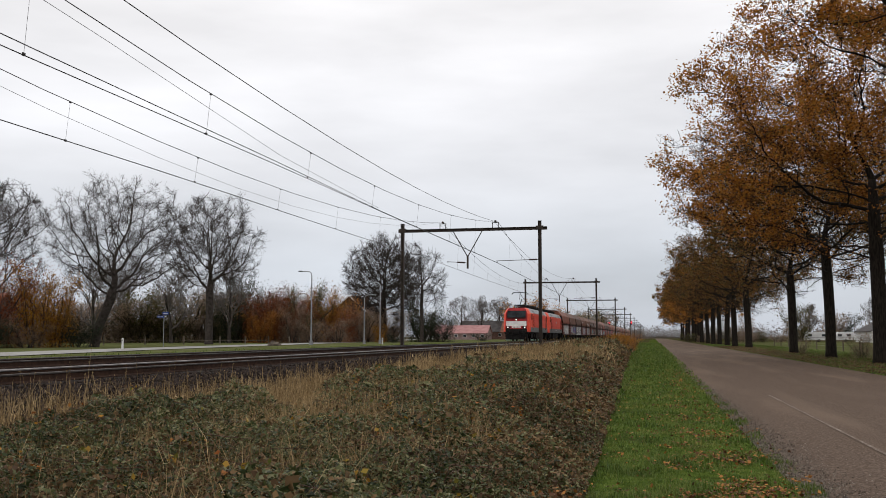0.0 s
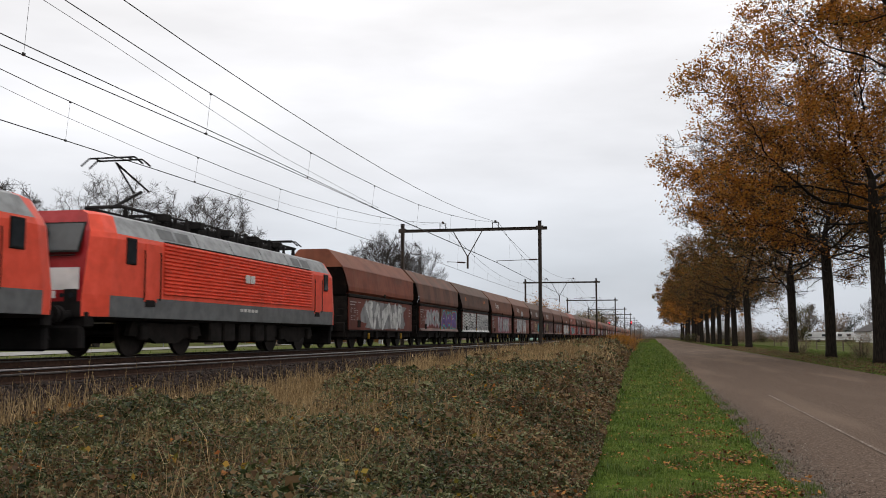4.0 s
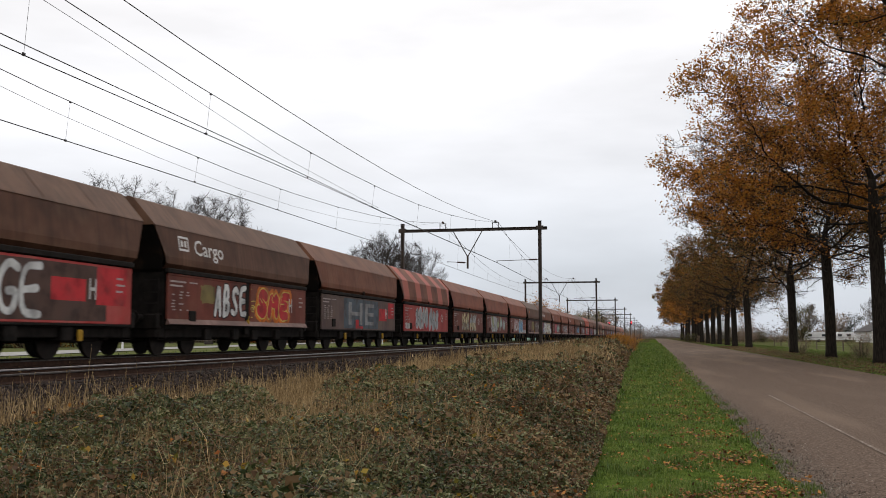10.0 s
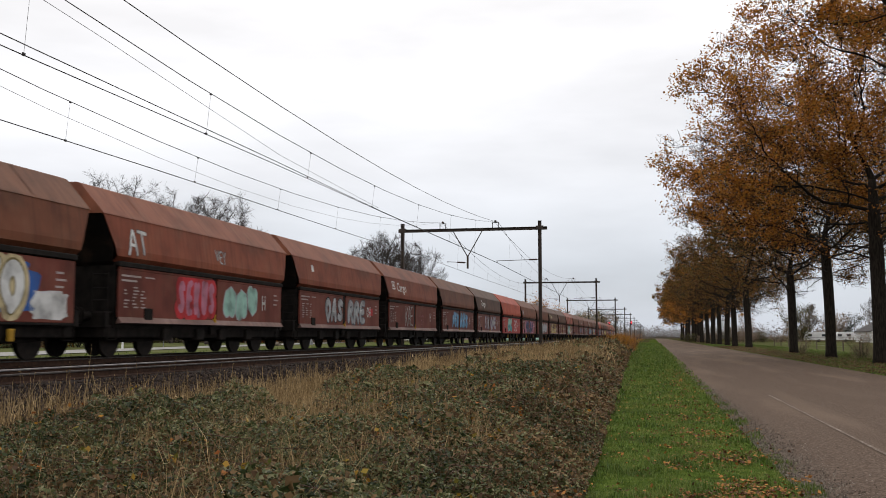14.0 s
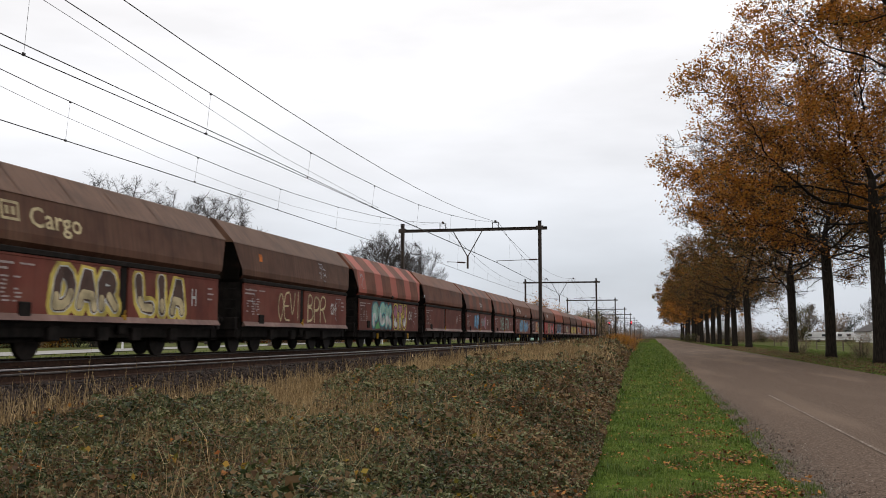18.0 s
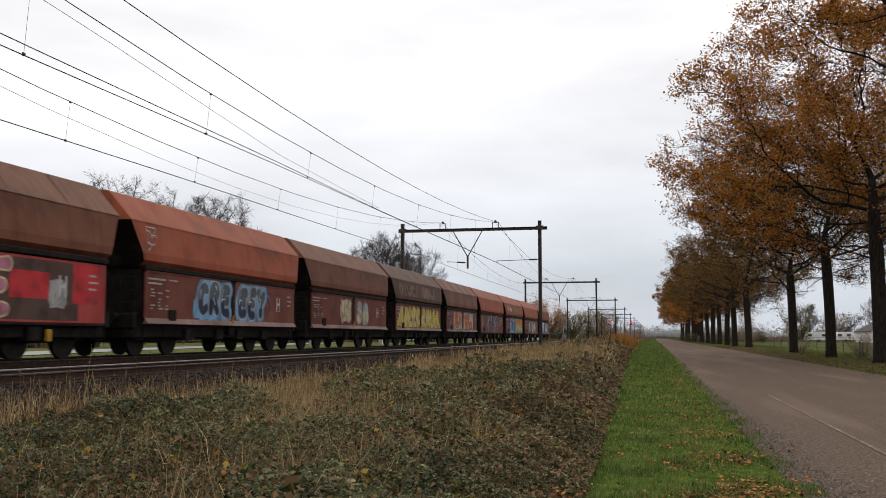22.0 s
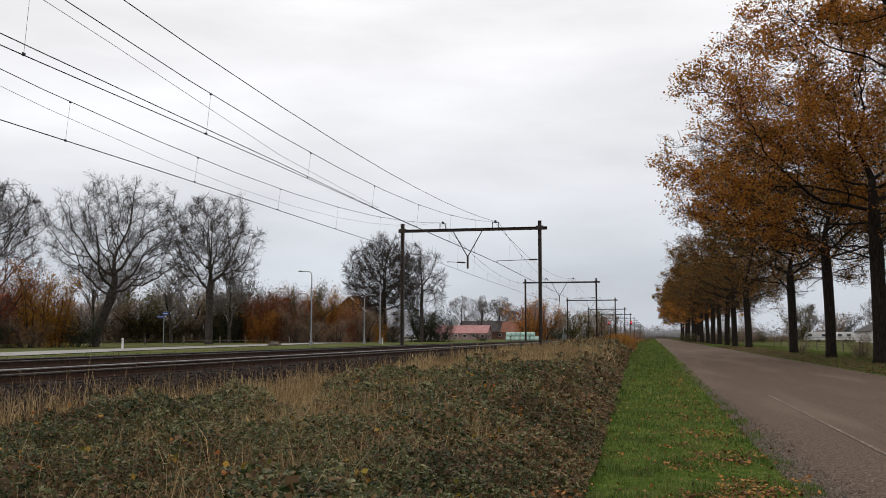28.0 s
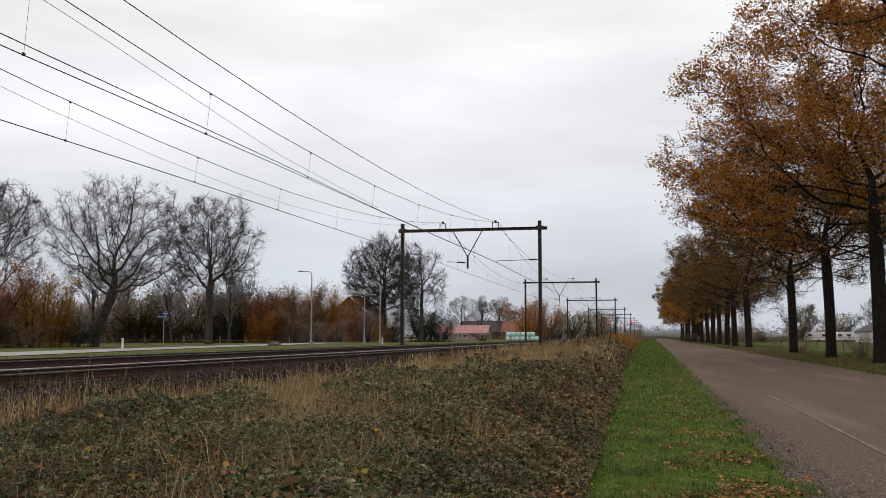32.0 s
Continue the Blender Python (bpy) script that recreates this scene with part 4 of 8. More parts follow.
def make_wagon(kind, upper, panel, label, marks, cargo=0, sign="", seed=0):
    """marks: painted fields of the flaps, in order; cargo: 1 word, 2 emblem and word; sign: stencilled letters."""
    M = shared(kind, lambda: wagon_meshes(kind))
    L = LEN[kind]
    r = random.Random(seed + 100)
    w = thing("hopper_wagon", FAR, 0, RAIL, label, "hopper wagon", "wagons of the coal train")
    wall = repaint(part("hopper_wall", M["wall"], None, w), UPPER[upper])
    repaint(part("roof", M["roof"], None, w), ROOF[upper])
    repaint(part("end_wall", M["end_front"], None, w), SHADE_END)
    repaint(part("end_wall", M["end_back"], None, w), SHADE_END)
    part("hopper_core", M["hopper"], None, w)
    part("ledge", M["ledge"], None, w)
    repaint(part("sill", M["sill"], None, w), UNDER if kind == "A" else spray("white") if marks and marks[0][0] == "waves" else SILL)
    front = repaint(part("side_flap", M["flap_front"], None, w), PANEL[panel])
    back = repaint(part("side_flap", M["flap_back"], None, w), PANEL[panel])
    part("middle_post", M["post"], None, w)
    part("underframe", M["frame"], None, w)
    for me in M["ladders"]:
        part("end_ladder", me, None, w)
    for n, me in M["buffers"]:
        part(n, me, None, w)
    part("data_box", M["box"], None, w)
    if kind == "B":
        part("latch_handle", M["handle"], None, w, "yellow latch handle")
    else:
        part("latch_plate", M["latch"], None, w)
        for y in (4.2, L - 3.1):
            part("brake_changer", M["changer"], None, w, "yellow brake lever plate").location = (0, y, 0)
    for y in (2.55, L - 2.55):
        b = part("bogie", M["bogie"], None, w)
        b.location = (0, y, 0.1)
        for dy in (-0.9, 0.9):
            s = part("wheelset", M["wheels"], None, b)
            s.location = (0, dy, 0.36)
    def field():
        f = Layer(lambda z: 1.463 if z < 2.4 else upper_side(z))
        f.end = L - 0.98
        return f

    lay = field()
    lay.bars(r, 1.05, 2.2, STENCIL)
    up = field()
    data, emblem = lay, up
    a, b = 0.98, L - 0.98
    at = lambda u: a + (b - a) * u
    for m in marks:
        how = m[0]
        lay = up = field()
        u0, u1 = at(m[1]), at(m[2])
        lo, hi = (0.9, 2.22) if kind == "A" else (1.06, 2.2)
        if how == "rect":
            lay.rect(u0, u1, lo, hi, spray(m[3]), 0.003)
        elif how == "patch":
            lay.rect(u0, u1, lo + m[4] * (hi - lo), lo + m[5] * (hi - lo), spray(m[3]), 0.0035)
        elif how == "bub":
            lay.bubbles(r, m[3], u0, u1, lo + 0.02, hi - 0.03, m[4], m[5], m[6] if len(m) > 6 else None)
        elif how == "text":
            lay.text(m[3], u0, u1, lo + 0.1, hi - 0.1, spray(m[5]), 0.009, 0.05)
            lay.text(m[3], u0 + 0.06, u1 - 0.06, lo + 0.16, hi - 0.16, spray(m[4]), 0.0135, 0.015)
        elif how == "pc":
            lay.piece(r, m[3], u0, u1, lo + 0.01, hi + 0.03, m[4], m[5], **(m[6] if len(m) > 6 else {}))
        elif how == "uppc":
            up.piece(r, m[3], u0, u1, m[6], m[7], m[4], m[5], fat=0.09, gleam=None, line=0.02)
        elif how == "shards":
            lay.shards(r, m[3], u0, u1, lo, hi, m[4], m[5])
        elif how == "cloud":
            lay.cloud(r, u0, u1, lo + m[4] * (hi - lo), lo + m[5] * (hi - lo), m[3])
        elif how == "waves":
            lay.waves(r, u0, u1, 0.9, 2.25)
        elif how == "line":
            lay.scrawl(r, u0, u1, lo + 0.1, hi - 0.1, spray(m[3]), m[4] if len(m) > 4 else 6)
        elif how == "upline":
            up.scrawl(r, u0, u1, 2.75, 3.45, spray(m[3]), m[4], 0.035)
        elif how == "upbub":
            up.bubbles(r, m[3], u0, u1, 2.62, 3.1, m[4], m[5])
        elif how == "uptext":
            up.text(m[3], u0, u1, 2.75, 3.35, spray(m[4]), 0.01)
        elif how == "upsq":
            up.rect(u0, u0 + 0.26, 3.1, 3.36, spray(m[3]), 0.006)
        lay.done("graffiti", w)
    lay, up = data, emblem
    if sign:
        y = L - 2.9 if kind == "A" else L - 2.75
        lay.text(sign, y - 0.34 * (len(sign) - 1), y + 0.3, 1.42, 1.92, LETTER, 0.024, 0.012)
    for k in range(3):
        lay.rect(L - 1.7, L - 1.4 + 0.1 * (k % 2), 1.95 - 0.16 * k, 2.0 - 0.16 * k, STENCIL, 0.011)
    if cargo:
        y = 3.0 if kind == "A" else 2.5
        wide, tall = (1.65, 0.5) if kind == "A" else (1.95, 0.56)
        tone = spray("cream") if cargo == 3 else LETTER
        up.text("Cargo", y, y + wide, 3.33 - tall, 3.38, tone, 0.01, 0.012)
        if cargo > 1:
            e0, e1 = y - 0.95, y - 0.35
            for q in ((e0, e1, 2.98, 3.04), (e0, e1, 3.34, 3.4), (e0, e0 + 0.06, 3.04, 3.34), (e1 - 0.06, e1, 3.04, 3.34), (e0 + 0.14, e0 + 0.26, 3.1, 3.28), (e0 + 0.34, e0 + 0.46, 3.1, 3.28)):
                up.rect(*q, tone, 0.01)
    lay.done("stencilled_data", w, "pale stencilled data drawn as bars")
    up.done("upper_lettering", w)
    return w


WAGONS = [
    ("A", "redbrown", "maroon", 0, "", [("bub", 0.2, 0.85, 5, "white", "grey")]),
    ("B", "brownstripe", "maroon", 0, "", [("pc", 0.12, 0.47, "SKR", "silver", "pink"), ("pc", 0.53, 0.96, "AME", "purple", "orange", dict(halo="teal"))]),
    ("B", "dark", "maroon", 0, "", [("waves", 0, 1, "white"), ("upsq", 0.12, 0.2, "orange"), ("upsq", 0.47, 0.5, "brown"), ("upsq", 0.8, 0.84, "orange"), ("upsq", 0.86, 0.9, "orange")]),
    ("A", "brown", "maroon", 1, "H", [("pc", 0.27, 0.49, "TAE", "silver", "slate", dict(halo="pink", fat=0.2)), ("pc", 0.52, 0.83, "CEK", "silver", "slate", dict(halo="pink", fat=0.2)), ("line", 0.03, 0.1, "silver", 4)]),
    ("A", "brown", "maroon", 1, "OH", [("pc", 0.16, 0.49, "SNI", "silver", "slate", dict(halo="white", fat=0.17)), ("pc", 0.52, 0.76, "TR", "silver", "slate", dict(halo="pale", fat=0.17, lower="white")), ("uppc", 0.42, 0.56, "O", "silver", "slate", 2.5, 3.15), ("line", 0.86, 0.97, "silver", 5)]),
    ("B", "dark", "maroon", 0, "OH", [("line", 0.28, 0.46, "cream", 9), ("pc", 0.3, 0.45, "RM", "cream", "brown", dict(fat=0.06, line=0.015, gleam=None)), ("pc", 0.55, 0.76, "MO", "teal", "teal", dict(fat=0.3, gleam=None)), ("line", 0.02, 0.1, "white", 4), ("uppc", 0.01, 0.09, "MS", "white", "brown", 2.9, 3.35), ("uppc", 0.38, 0.56, "AUTO", "white", "brown", 2.75, 3.3), ("uppc", 0.9, 0.96, "SE", "white", "brown", 2.55, 2.9)]),
    ("B", "brownstripe", "dark", 0, "H", [("cloud", 0.24, 0.47, "olive", 0.1, 0.95), ("line", 0.28, 0.48, "pale", 9), ("line", 0.55, 0.75, "grey", 5), ("uppc", 0.28, 0.48, "ENJ", "white", "slate", 2.75, 3.35), ("upline", 0.1, 0.16, "silver", 3), ("patch", 0.02, 0.07, "red", 0.6, 0.9)]),
    ("B", "brownstripe", "maroon", 0, "OH", [("pc", 0.25, 0.48, "ANT", "grey", "silver", dict(fat=0.2, lower="slate")), ("pc", 0.54, 0.76, "IK", "grey", "silver", dict(fat=0.2, lower="slate")), ("uppc", 0.03, 0.07, "N", "silver", "slate", 2.75, 3.1), ("uppc", 0.09, 0.13, "A", "pink", "slate", 2.75, 3.15), ("pc", 0.86, 0.93, "V", "mint", "mint", dict(fat=0.12))]),
    ("A", "brown", "maroon", 0, "OH", [("pc", 0.15, 0.49, "SEN", "white", "silver", dict(fat=0.24, halo="white")), ("pc", 0.52, 0.74, "JS", "white", "slate", dict(fat=0.22, halo="white")), ("cloud", 0.76, 0.98, "grey", 0.02, 0.95), ("patch", 0.8, 0.88, "orange", 0.4, 0.85), ("patch", 0.91, 0.95, "orange", 0.3, 0.8), ("uppc", 0.42, 0.56, "AW", "white", "silver", 2.5, 3)]),
    ("A", "redstripe", "red", 1, "H", [("cloud", 0.24, 0.5, "teal", 0, 0.6), ("shards", 0.22, 0.49, 9, ("teal", "lightblue", "mint", "cream", "teal", "olive"), "slate"), ("shards", 0.515, 0.82, 9, ("lightblue", "teal", "cream", "olive", "orange", "lightblue"), "slate"), ("cloud", 0.26, 0.33, "olive", 0, 0.4), ("cloud", 0.36, 0.41, "cream", 0, 0.35), ("cloud", 0.6, 0.66, "orange", 0, 0.35), ("cloud", 0.7, 0.77, "olive", 0, 0.4)]),
    ("A", "dark", "red", 1, "H", [("rect", 0.22, 0.485, "brown"), ("pc", 0.25, 0.485, "INKE", "slate", "grey", dict(fat=0.2)), ("rect", 0.52, 0.9, "brown"), ("pc", 0.53, 0.67, "GE", "white", "pale", dict(fat=0.09, line=0.02)), ("patch", 0.7, 0.82, "red", 0.35, 0.75), ("patch", 0.86, 0.98, "red", 0.3, 1)]),
    ("B", "dark", "maroon", 2, "H", [("pc", 0.26, 0.485, "ABSE", "white", "black", dict(fat=0.15, sharp=True)), ("cloud", 0.18, 0.27, "olive", 0.4, 0.9), ("pc", 0.56, 0.84, "SME", "red", "yellow", dict(halo="orange", fat=0.16, gleam="yellow")), ("line", 0.52, 0.56, "yellow", 4)]),
    ("A", "brown", "grey", 0, "H", [("rect", 0.25, 0.72, "slate"), ("patch", 0.74, 0.86, "red", 0.3, 0.75), ("patch", 0.4, 0.5, "red", 0, 0.3), ("text", 0.3, 0.66, "HE", "grey", "slate"), ("patch", 0.88, 0.98, "red", 0.4, 1)]),
    ("A", "redstripe", "red", 0, "OH", [("pc", 0.22, 0.49, "SENG", "silver", "white", dict(fat=0.27, gleam="black")), ("pc", 0.515, 0.74, "NAS", "silver", "pale", dict(fat=0.27, gleam="black")), ("line", 0.18, 0.3, "black", 5), ("line", 0.55, 0.78, "black", 5), ("patch", 0.42, 0.56, "red", 0, 0.3), ("patch", 0.76, 0.81, "red", 0.5, 0.9), ("cloud", 0.02, 0.12, "pale", 0.05, 0.3)]),
    ("A", "redbrown", "maroon", 0, "OH", [("pc", 0.24, 0.485, "SEMK", "cream", "olive", dict(fat=0.18, lower="grey")), ("pc", 0.515, 0.74, "NAK", "silver", "olive", dict(fat=0.18, lower="cream"))]),
    ("A", "redbrown", "maroon", 0, "OH", [("cloud", 0.2, 0.485, "silver", 0, 1), ("shards", 0.2, 0.49, 8, ("pale", "silver", "lime", "pale", "silver"), "black"), ("shards", 0.515, 0.84, 8, ("silver", "pale", "silver", "mint"), "black"), ("patch", 0.6, 0.64, "yellow", 0.55, 1), ("line", 0.76, 0.96, "purple", 7)]),
    ("A", "redbrown", "maroon", 0, "H", [("pc", 0.2, 0.485, "IASO", "white", "red", dict(fat=0.12)), ("pc", 0.52, 0.76, "BOB", "lightblue", "black", dict(halo="white", fat=0.24)), ("cloud", 0.8, 0.98, "pale", 0, 0.25)]),
    ("B", "dark", "dark", 0, "OH", [("cloud", 0.26, 0.49, "olive", 0.15, 0.98), ("line", 0.3, 0.47, "yellow", 5), ("pc", 0.6, 0.78, "NSO", "grey", "brown", dict(fat=0.07, line=0.015, gleam=None)), ("upsq", 0.12, 0.2, "orange"), ("cloud", 0.53, 0.58, "olive", 0.2, 0.9)]),
    ("A", "brown", "maroon", 2, "", [("cloud", 0.18, 0.49, "blue", 0.1, 1), ("cloud", 0.16, 0.24, "white", 0, 0.55), ("pc", 0.24, 0.49, "POW", "white", "olive", dict(fat=0.17, halo="white")), ("cloud", 0.52, 0.88, "blue", 0.1, 0.95), ("pc", 0.53, 0.84, "SOYO", "white", "olive", dict(fat=0.17, halo="cream")), ("cloud", 0.86, 0.98, "white", 0, 0.5), ("upline", 0.62, 0.66, "olive", 3)]),
    ("B", "redbrown", "maroon", 0, "H", [("pc", 0.28, 0.5, "SEKUS", "pink", "red", dict(fat=0.23, gleam=None, halo="red")), ("pc", 0.56, 0.8, "MMW", "mint", "silver", dict(fat=0.28, gleam=None, lower="mint")), ("uppc", 0.03, 0.12, "AT", "white", "brown", 2.6, 3.35), ("uppc", 0.5, 0.57, "VEY", "pale", "brown", 2.75, 3.2)]),
    ("B", "redbrown", "maroon", 0, "OH", [("pc", 0.26, 0.48, "OAS", "silver", "black", dict(fat=0.17)), ("pc", 0.54, 0.78, "RRE", "silver", "slate", dict(fat=0.15)), ("upsq", 0.12, 0.18, "white"), ("patch", 0.84, 0.9, "red", 0.4, 0.7)]),
    ("B", "redbrown", "maroon", 2, "H", [("pc", 0.3, 0.45, "KAE", "pale", "brown", dict(fat=0.07, line=0.015, gleam=None)), ("line", 0.6, 0.7, "pink", 3)]),
    ("B", "brown", "maroon", 0, "H", [("pc", 0.28, 0.48, "NEO", "lightblue", "slate", dict(fat=0.2)), ("pc", 0.53, 0.78, "RKS", "lightblue", "slate", dict(fat=0.2))]),
    ("B", "dark", "maroon", 1, "H", [("pc", 0.28, 0.48, "SIK", "silver", "purple"), ("pc", 0.53, 0.78, "ONE", "silver", "purple")]),
    ("A", "red", "red", 0, "OH", [("cloud", 0.24, 0.46, "mint", 0.1, 1), ("pc", 0.25, 0.47, "NK", "mint", "slate", dict(fat=0.26, lower="teal")), ("pc", 0.6, 0.78, "SAC", "white", "red", dict(fat=0.1)), ("upsq", 0.06, 0.1, "olive")]),
    ("A", "brown", "maroon", 0, "OH", [("cloud", 0.17, 0.32, "pink", 0, 1), ("cloud", 0.5, 0.82, "pink", 0, 1), ("cloud", 0.02, 0.08, "pink", 0, 0.3), ("pc", 0.21, 0.5, "HOL", "navy", "lightblue", dict(fat=0.165, gleam="blue", sharp=True)), ("pc", 0.52, 0.74, "OS", "navy", "lightblue", dict(fat=0.165, gleam="blue", sharp=True)), ("uppc", 0.01, 0.1, "ONE", "silver", "brown", 2.75, 3.3), ("cloud", 0.84, 0.89, "pink", 0.5, 0.8)]),
    ("A", "brown", "maroon", 0, "OH", [("cloud", 0.17, 0.24, "white", 0, 1), ("pc", 0.22, 0.5, "NNN", "silver", "white", dict(fat=0.33, gleam=None)), ("pc", 0.52, 0.84, "NNN", "silver", "white", dict(fat=0.33, gleam=None)), ("patch", 0.28, 0.35, "black", 0.02, 0.28), ("patch", 0.43, 0.5, "black", 0.02, 0.28), ("patch", 0.6, 0.66, "black", 0.02, 0.24), ("upline", 0.2, 0.24, "pale", 3)]),
    ("B", "dark", "maroon", 3, "H", [("pc", 0.22, 0.47, "DAR", "brown", "white", dict(halo="yellow", fat=0.17, lower="cream", line=0.035, sharp=True, gleam=None)), ("pc", 0.55, 0.8, "LIA", "brown", "white", dict(halo="yellow", fat=0.17, lower="cream", line=0.035, sharp=True, gleam=None))]),
    ("B", "dark", "maroon", 0, "OH", [("pc", 0.27, 0.48, "OEVI", "cream", "brown", dict(fat=0.06, line=0.012, gleam=None)), ("pc", 0.55, 0.75, "BPR", "cream", "brown", dict(fat=0.06, line=0.012, gleam=None)), ("line", 0.04, 0.1, "silver", 4), ("upline", 0.68, 0.76, "silver", 6), ("upsq", 0.12, 0.2, "orange"), ("line", 0.86, 0.94, "silver", 4)]),
    ("A", "redstripe", "maroon", 0, "OH", [("cloud", 0.18, 0.49, "green", 0, 0.5), ("pc", 0.18, 0.485, "PCK", "mint", "teal", dict(fat=0.2, lower="white", halo="slate")), ("cloud", 0.4, 0.48, "orange", 0.55, 1), ("pc", 0.52, 0.76, "2TJ", "pink", "black", dict(fat=0.19, lower="white", halo="yellow")), ("upline", 0.02, 0.08, "silver", 5), ("line", 0.88, 0.96, "silver", 5)]),
    ("B", "brown", "maroon", 0, "H", []),
    ("B", "patched", "maroon", 0, "OH", [("patch", 0.28, 0.42, "slate", 0.3, 0.95), ("pc", 0.28, 0.46, "AF", "lightblue", "slate", dict(fat=0.25)), ("cloud", 0.56, 0.72, "grey", 0.25, 0.8), ("line", 0.56, 0.68, "red", 7), ("pc", 0.69, 0.77, "S", "pink", "silver", dict(fat=0.16)), ("uppc", 0.5, 0.6, "KV", "pale", "brown", 2.75, 3.15)]),
    ("B", "patched", "maroon", 0, "H", [("pc", 0.27, 0.48, "SNEB", "mint", "brown", dict(fat=0.08, line=0.015, gleam=None)), ("pc", 0.55, 0.76, "FTK", "mint", "brown", dict(fat=0.08, line=0.015, gleam=None)), ("line", 0.56, 0.78, "pale", 6)]),
    ("A", "brown", "maroon", 2, "H", [("cloud", 0.24, 0.48, "slate", 0.2, 1), ("pc", 0.24, 0.49, "MIT", "lightblue", "yellow", dict(fat=0.24, gleam=None)), ("pc", 0.515, 0.8, "FMO", "lightblue", "yellow", dict(fat=0.24, gleam=None)), ("uppc", 0.6, 0.72, "UNV", "silver", "brown", 2.5, 2.85)]),
    ("B", "brownstripe", "dark", 0, "H", [("rect", 0.28, 0.47, "orange"), ("pc", 0.28, 0.475, "PSE", "cream", "red", dict(fat=0.17)), ("rect", 0.53, 0.6, "lightblue"), ("pc", 0.53, 0.76, "KOI", "white", "blue", dict(lower="yellow", fat=0.22)), ("cloud", 0.7, 0.97, "slate", 0, 1), ("patch", 0.54, 0.95, "orange", 0, 0.18)]),
    ("A", "brown", "red", 1, "H", [("rect", 0.3, 0.9, "brown"), ("pc", 0.29, 0.5, "CAS", "olive", "cream", dict(fat=0.18)), ("pc", 0.53, 0.68, "RE", "pink", "cream", dict(fat=0.14)), ("patch", 0.68, 0.8, "red", 0.35, 0.8), ("patch", 0.88, 0.98, "red", 0.3, 1), ("cloud", 0.8, 0.86, "pale", 0.2, 0.7)]),
    ("B", "orange", "maroon", 0, "H", [("cloud", 0.25, 0.3, "lightblue", 0, 0.5), ("pc", 0.27, 0.48, "CRE", "slate", "silver", dict(halo="lightblue", fat=0.2, lower="navy")), ("pc", 0.53, 0.74, "EEY", "slate", "silver", dict(halo="lightblue", fat=0.2, lower="navy")), ("line", 0.74, 0.8, "lightblue", 6), ("upline", 0, 0.05, "silver", 6)]),
    ("B", "brown", "maroon", 0, "H", [("cloud", 0.33, 0.47, "cream", 0.1, 0.95), ("pc", 0.33, 0.47, "OEB", "cream", "grey", dict(fat=0.2)), ("pc", 0.54, 0.72, "3B", "silver", "grey", dict(fat=0.2, lower="cream"))]),
    ("B", "dark", "maroon", 0, "", [("cloud", 0.08, 0.14, "grey", 0.4, 1), ("pc", 0.04, 0.24, "AA", "yellow", "brown", dict(fat=0.2, line=0.03, sharp=True)), ("pc", 0.22, 0.482, "PRE", "yellow", "brown", dict(fat=0.3, line=0.03, lower="cream")), ("patch", 0.02, 0.482, "yellow", 0, 0.28), ("pc", 0.525, 0.7, "RU", "yellow", "brown", dict(fat=0.3, line=0.03, lower="cream")), ("pc", 0.68, 0.95, "AOA", "yellow", "brown", dict(fat=0.24, line=0.03)), ("patch", 0.525, 0.98, "yellow", 0, 0.24), ("uppc", 0.06, 0.46, "OIUCI", "ghost", "ghost", 2.7, 3.45), ("uppc", 0.52, 0.84, "GBU", "ghost", "ghost", 2.7, 3.45)]),
    ("B", "patched", "maroon", 0, "", [("rect", 0.2, 0.475, "pale"), ("pc", 0.24, 0.47, "EV", "orange", "brown", dict(fat=0.13, gleam=None)), ("rect", 0.525, 0.86, "pale"), ("pc", 0.55, 0.82, "OL", "orange", "brown", dict(fat=0.13, gleam=None)), ("line", 0.2, 0.3, "lightblue", 4)]),
    ("A", "orange", "maroon", 0, "H", [("pc", 0.24, 0.49, "VOPS", "navy", "white", dict(fat=0.21)), ("pc", 0.53, 0.68, "SEF", "navy", "white", dict(fat=0.21)), ("line", 0.7, 0.78, "white", 9), ("line", 0.78, 0.95, "white", 7), ("line", 0.02, 0.1, "white", 8)]),
    ("A", "orange", "maroon", 2, "", [("rect", 0.22, 0.485, "lightblue"), ("pc", 0.22, 0.487, "TBO", "blue", "white", dict(fat=0.2, lower="purple")), ("rect", 0.515, 0.96, "green"), ("pc", 0.52, 0.96, "TWEE", "orange", "yellow", dict(fat=0.19, lower="mint")), ("uppc", 0.38, 0.96, "DAKEVIA", "olive", "grey", 2.5, 3.3)]),
    ("A", "orange", "maroon", 0, "H", [("pc", 0.26, 0.5, "MI", "silver", "white", dict(fat=0.26, gleam=None, sharp=True)), ("pc", 0.51, 0.8, "AM", "silver", "white", dict(fat=0.26, gleam=None, sharp=True)), ("cloud", 0.41, 0.45, "black", 0.35, 0.7), ("cloud", 0.56, 0.6, "black", 0.35, 0.7), ("cloud", 0.3, 0.35, "black", 0, 0.2), ("cloud", 0.68, 0.72, "black", 0, 0.2), ("uppc", 0.28, 0.6, "OMEA", "olive", "cream", 2.5, 3)]),
    ("B", "redbrown", "maroon", 0, "H", [("pc", 0.22, 0.47, "REU", "white", "lightblue", dict(fat=0.15, halo="blue", lower="silver")), ("pc", 0.53, 0.8, "SES", "silver", "lightblue", dict(fat=0.15, halo="blue", lower="white")), ("patch", 0.2, 0.475, "pale", 0, 0.14), ("patch", 0.53, 0.82, "pale", 0, 0.14)]),
]
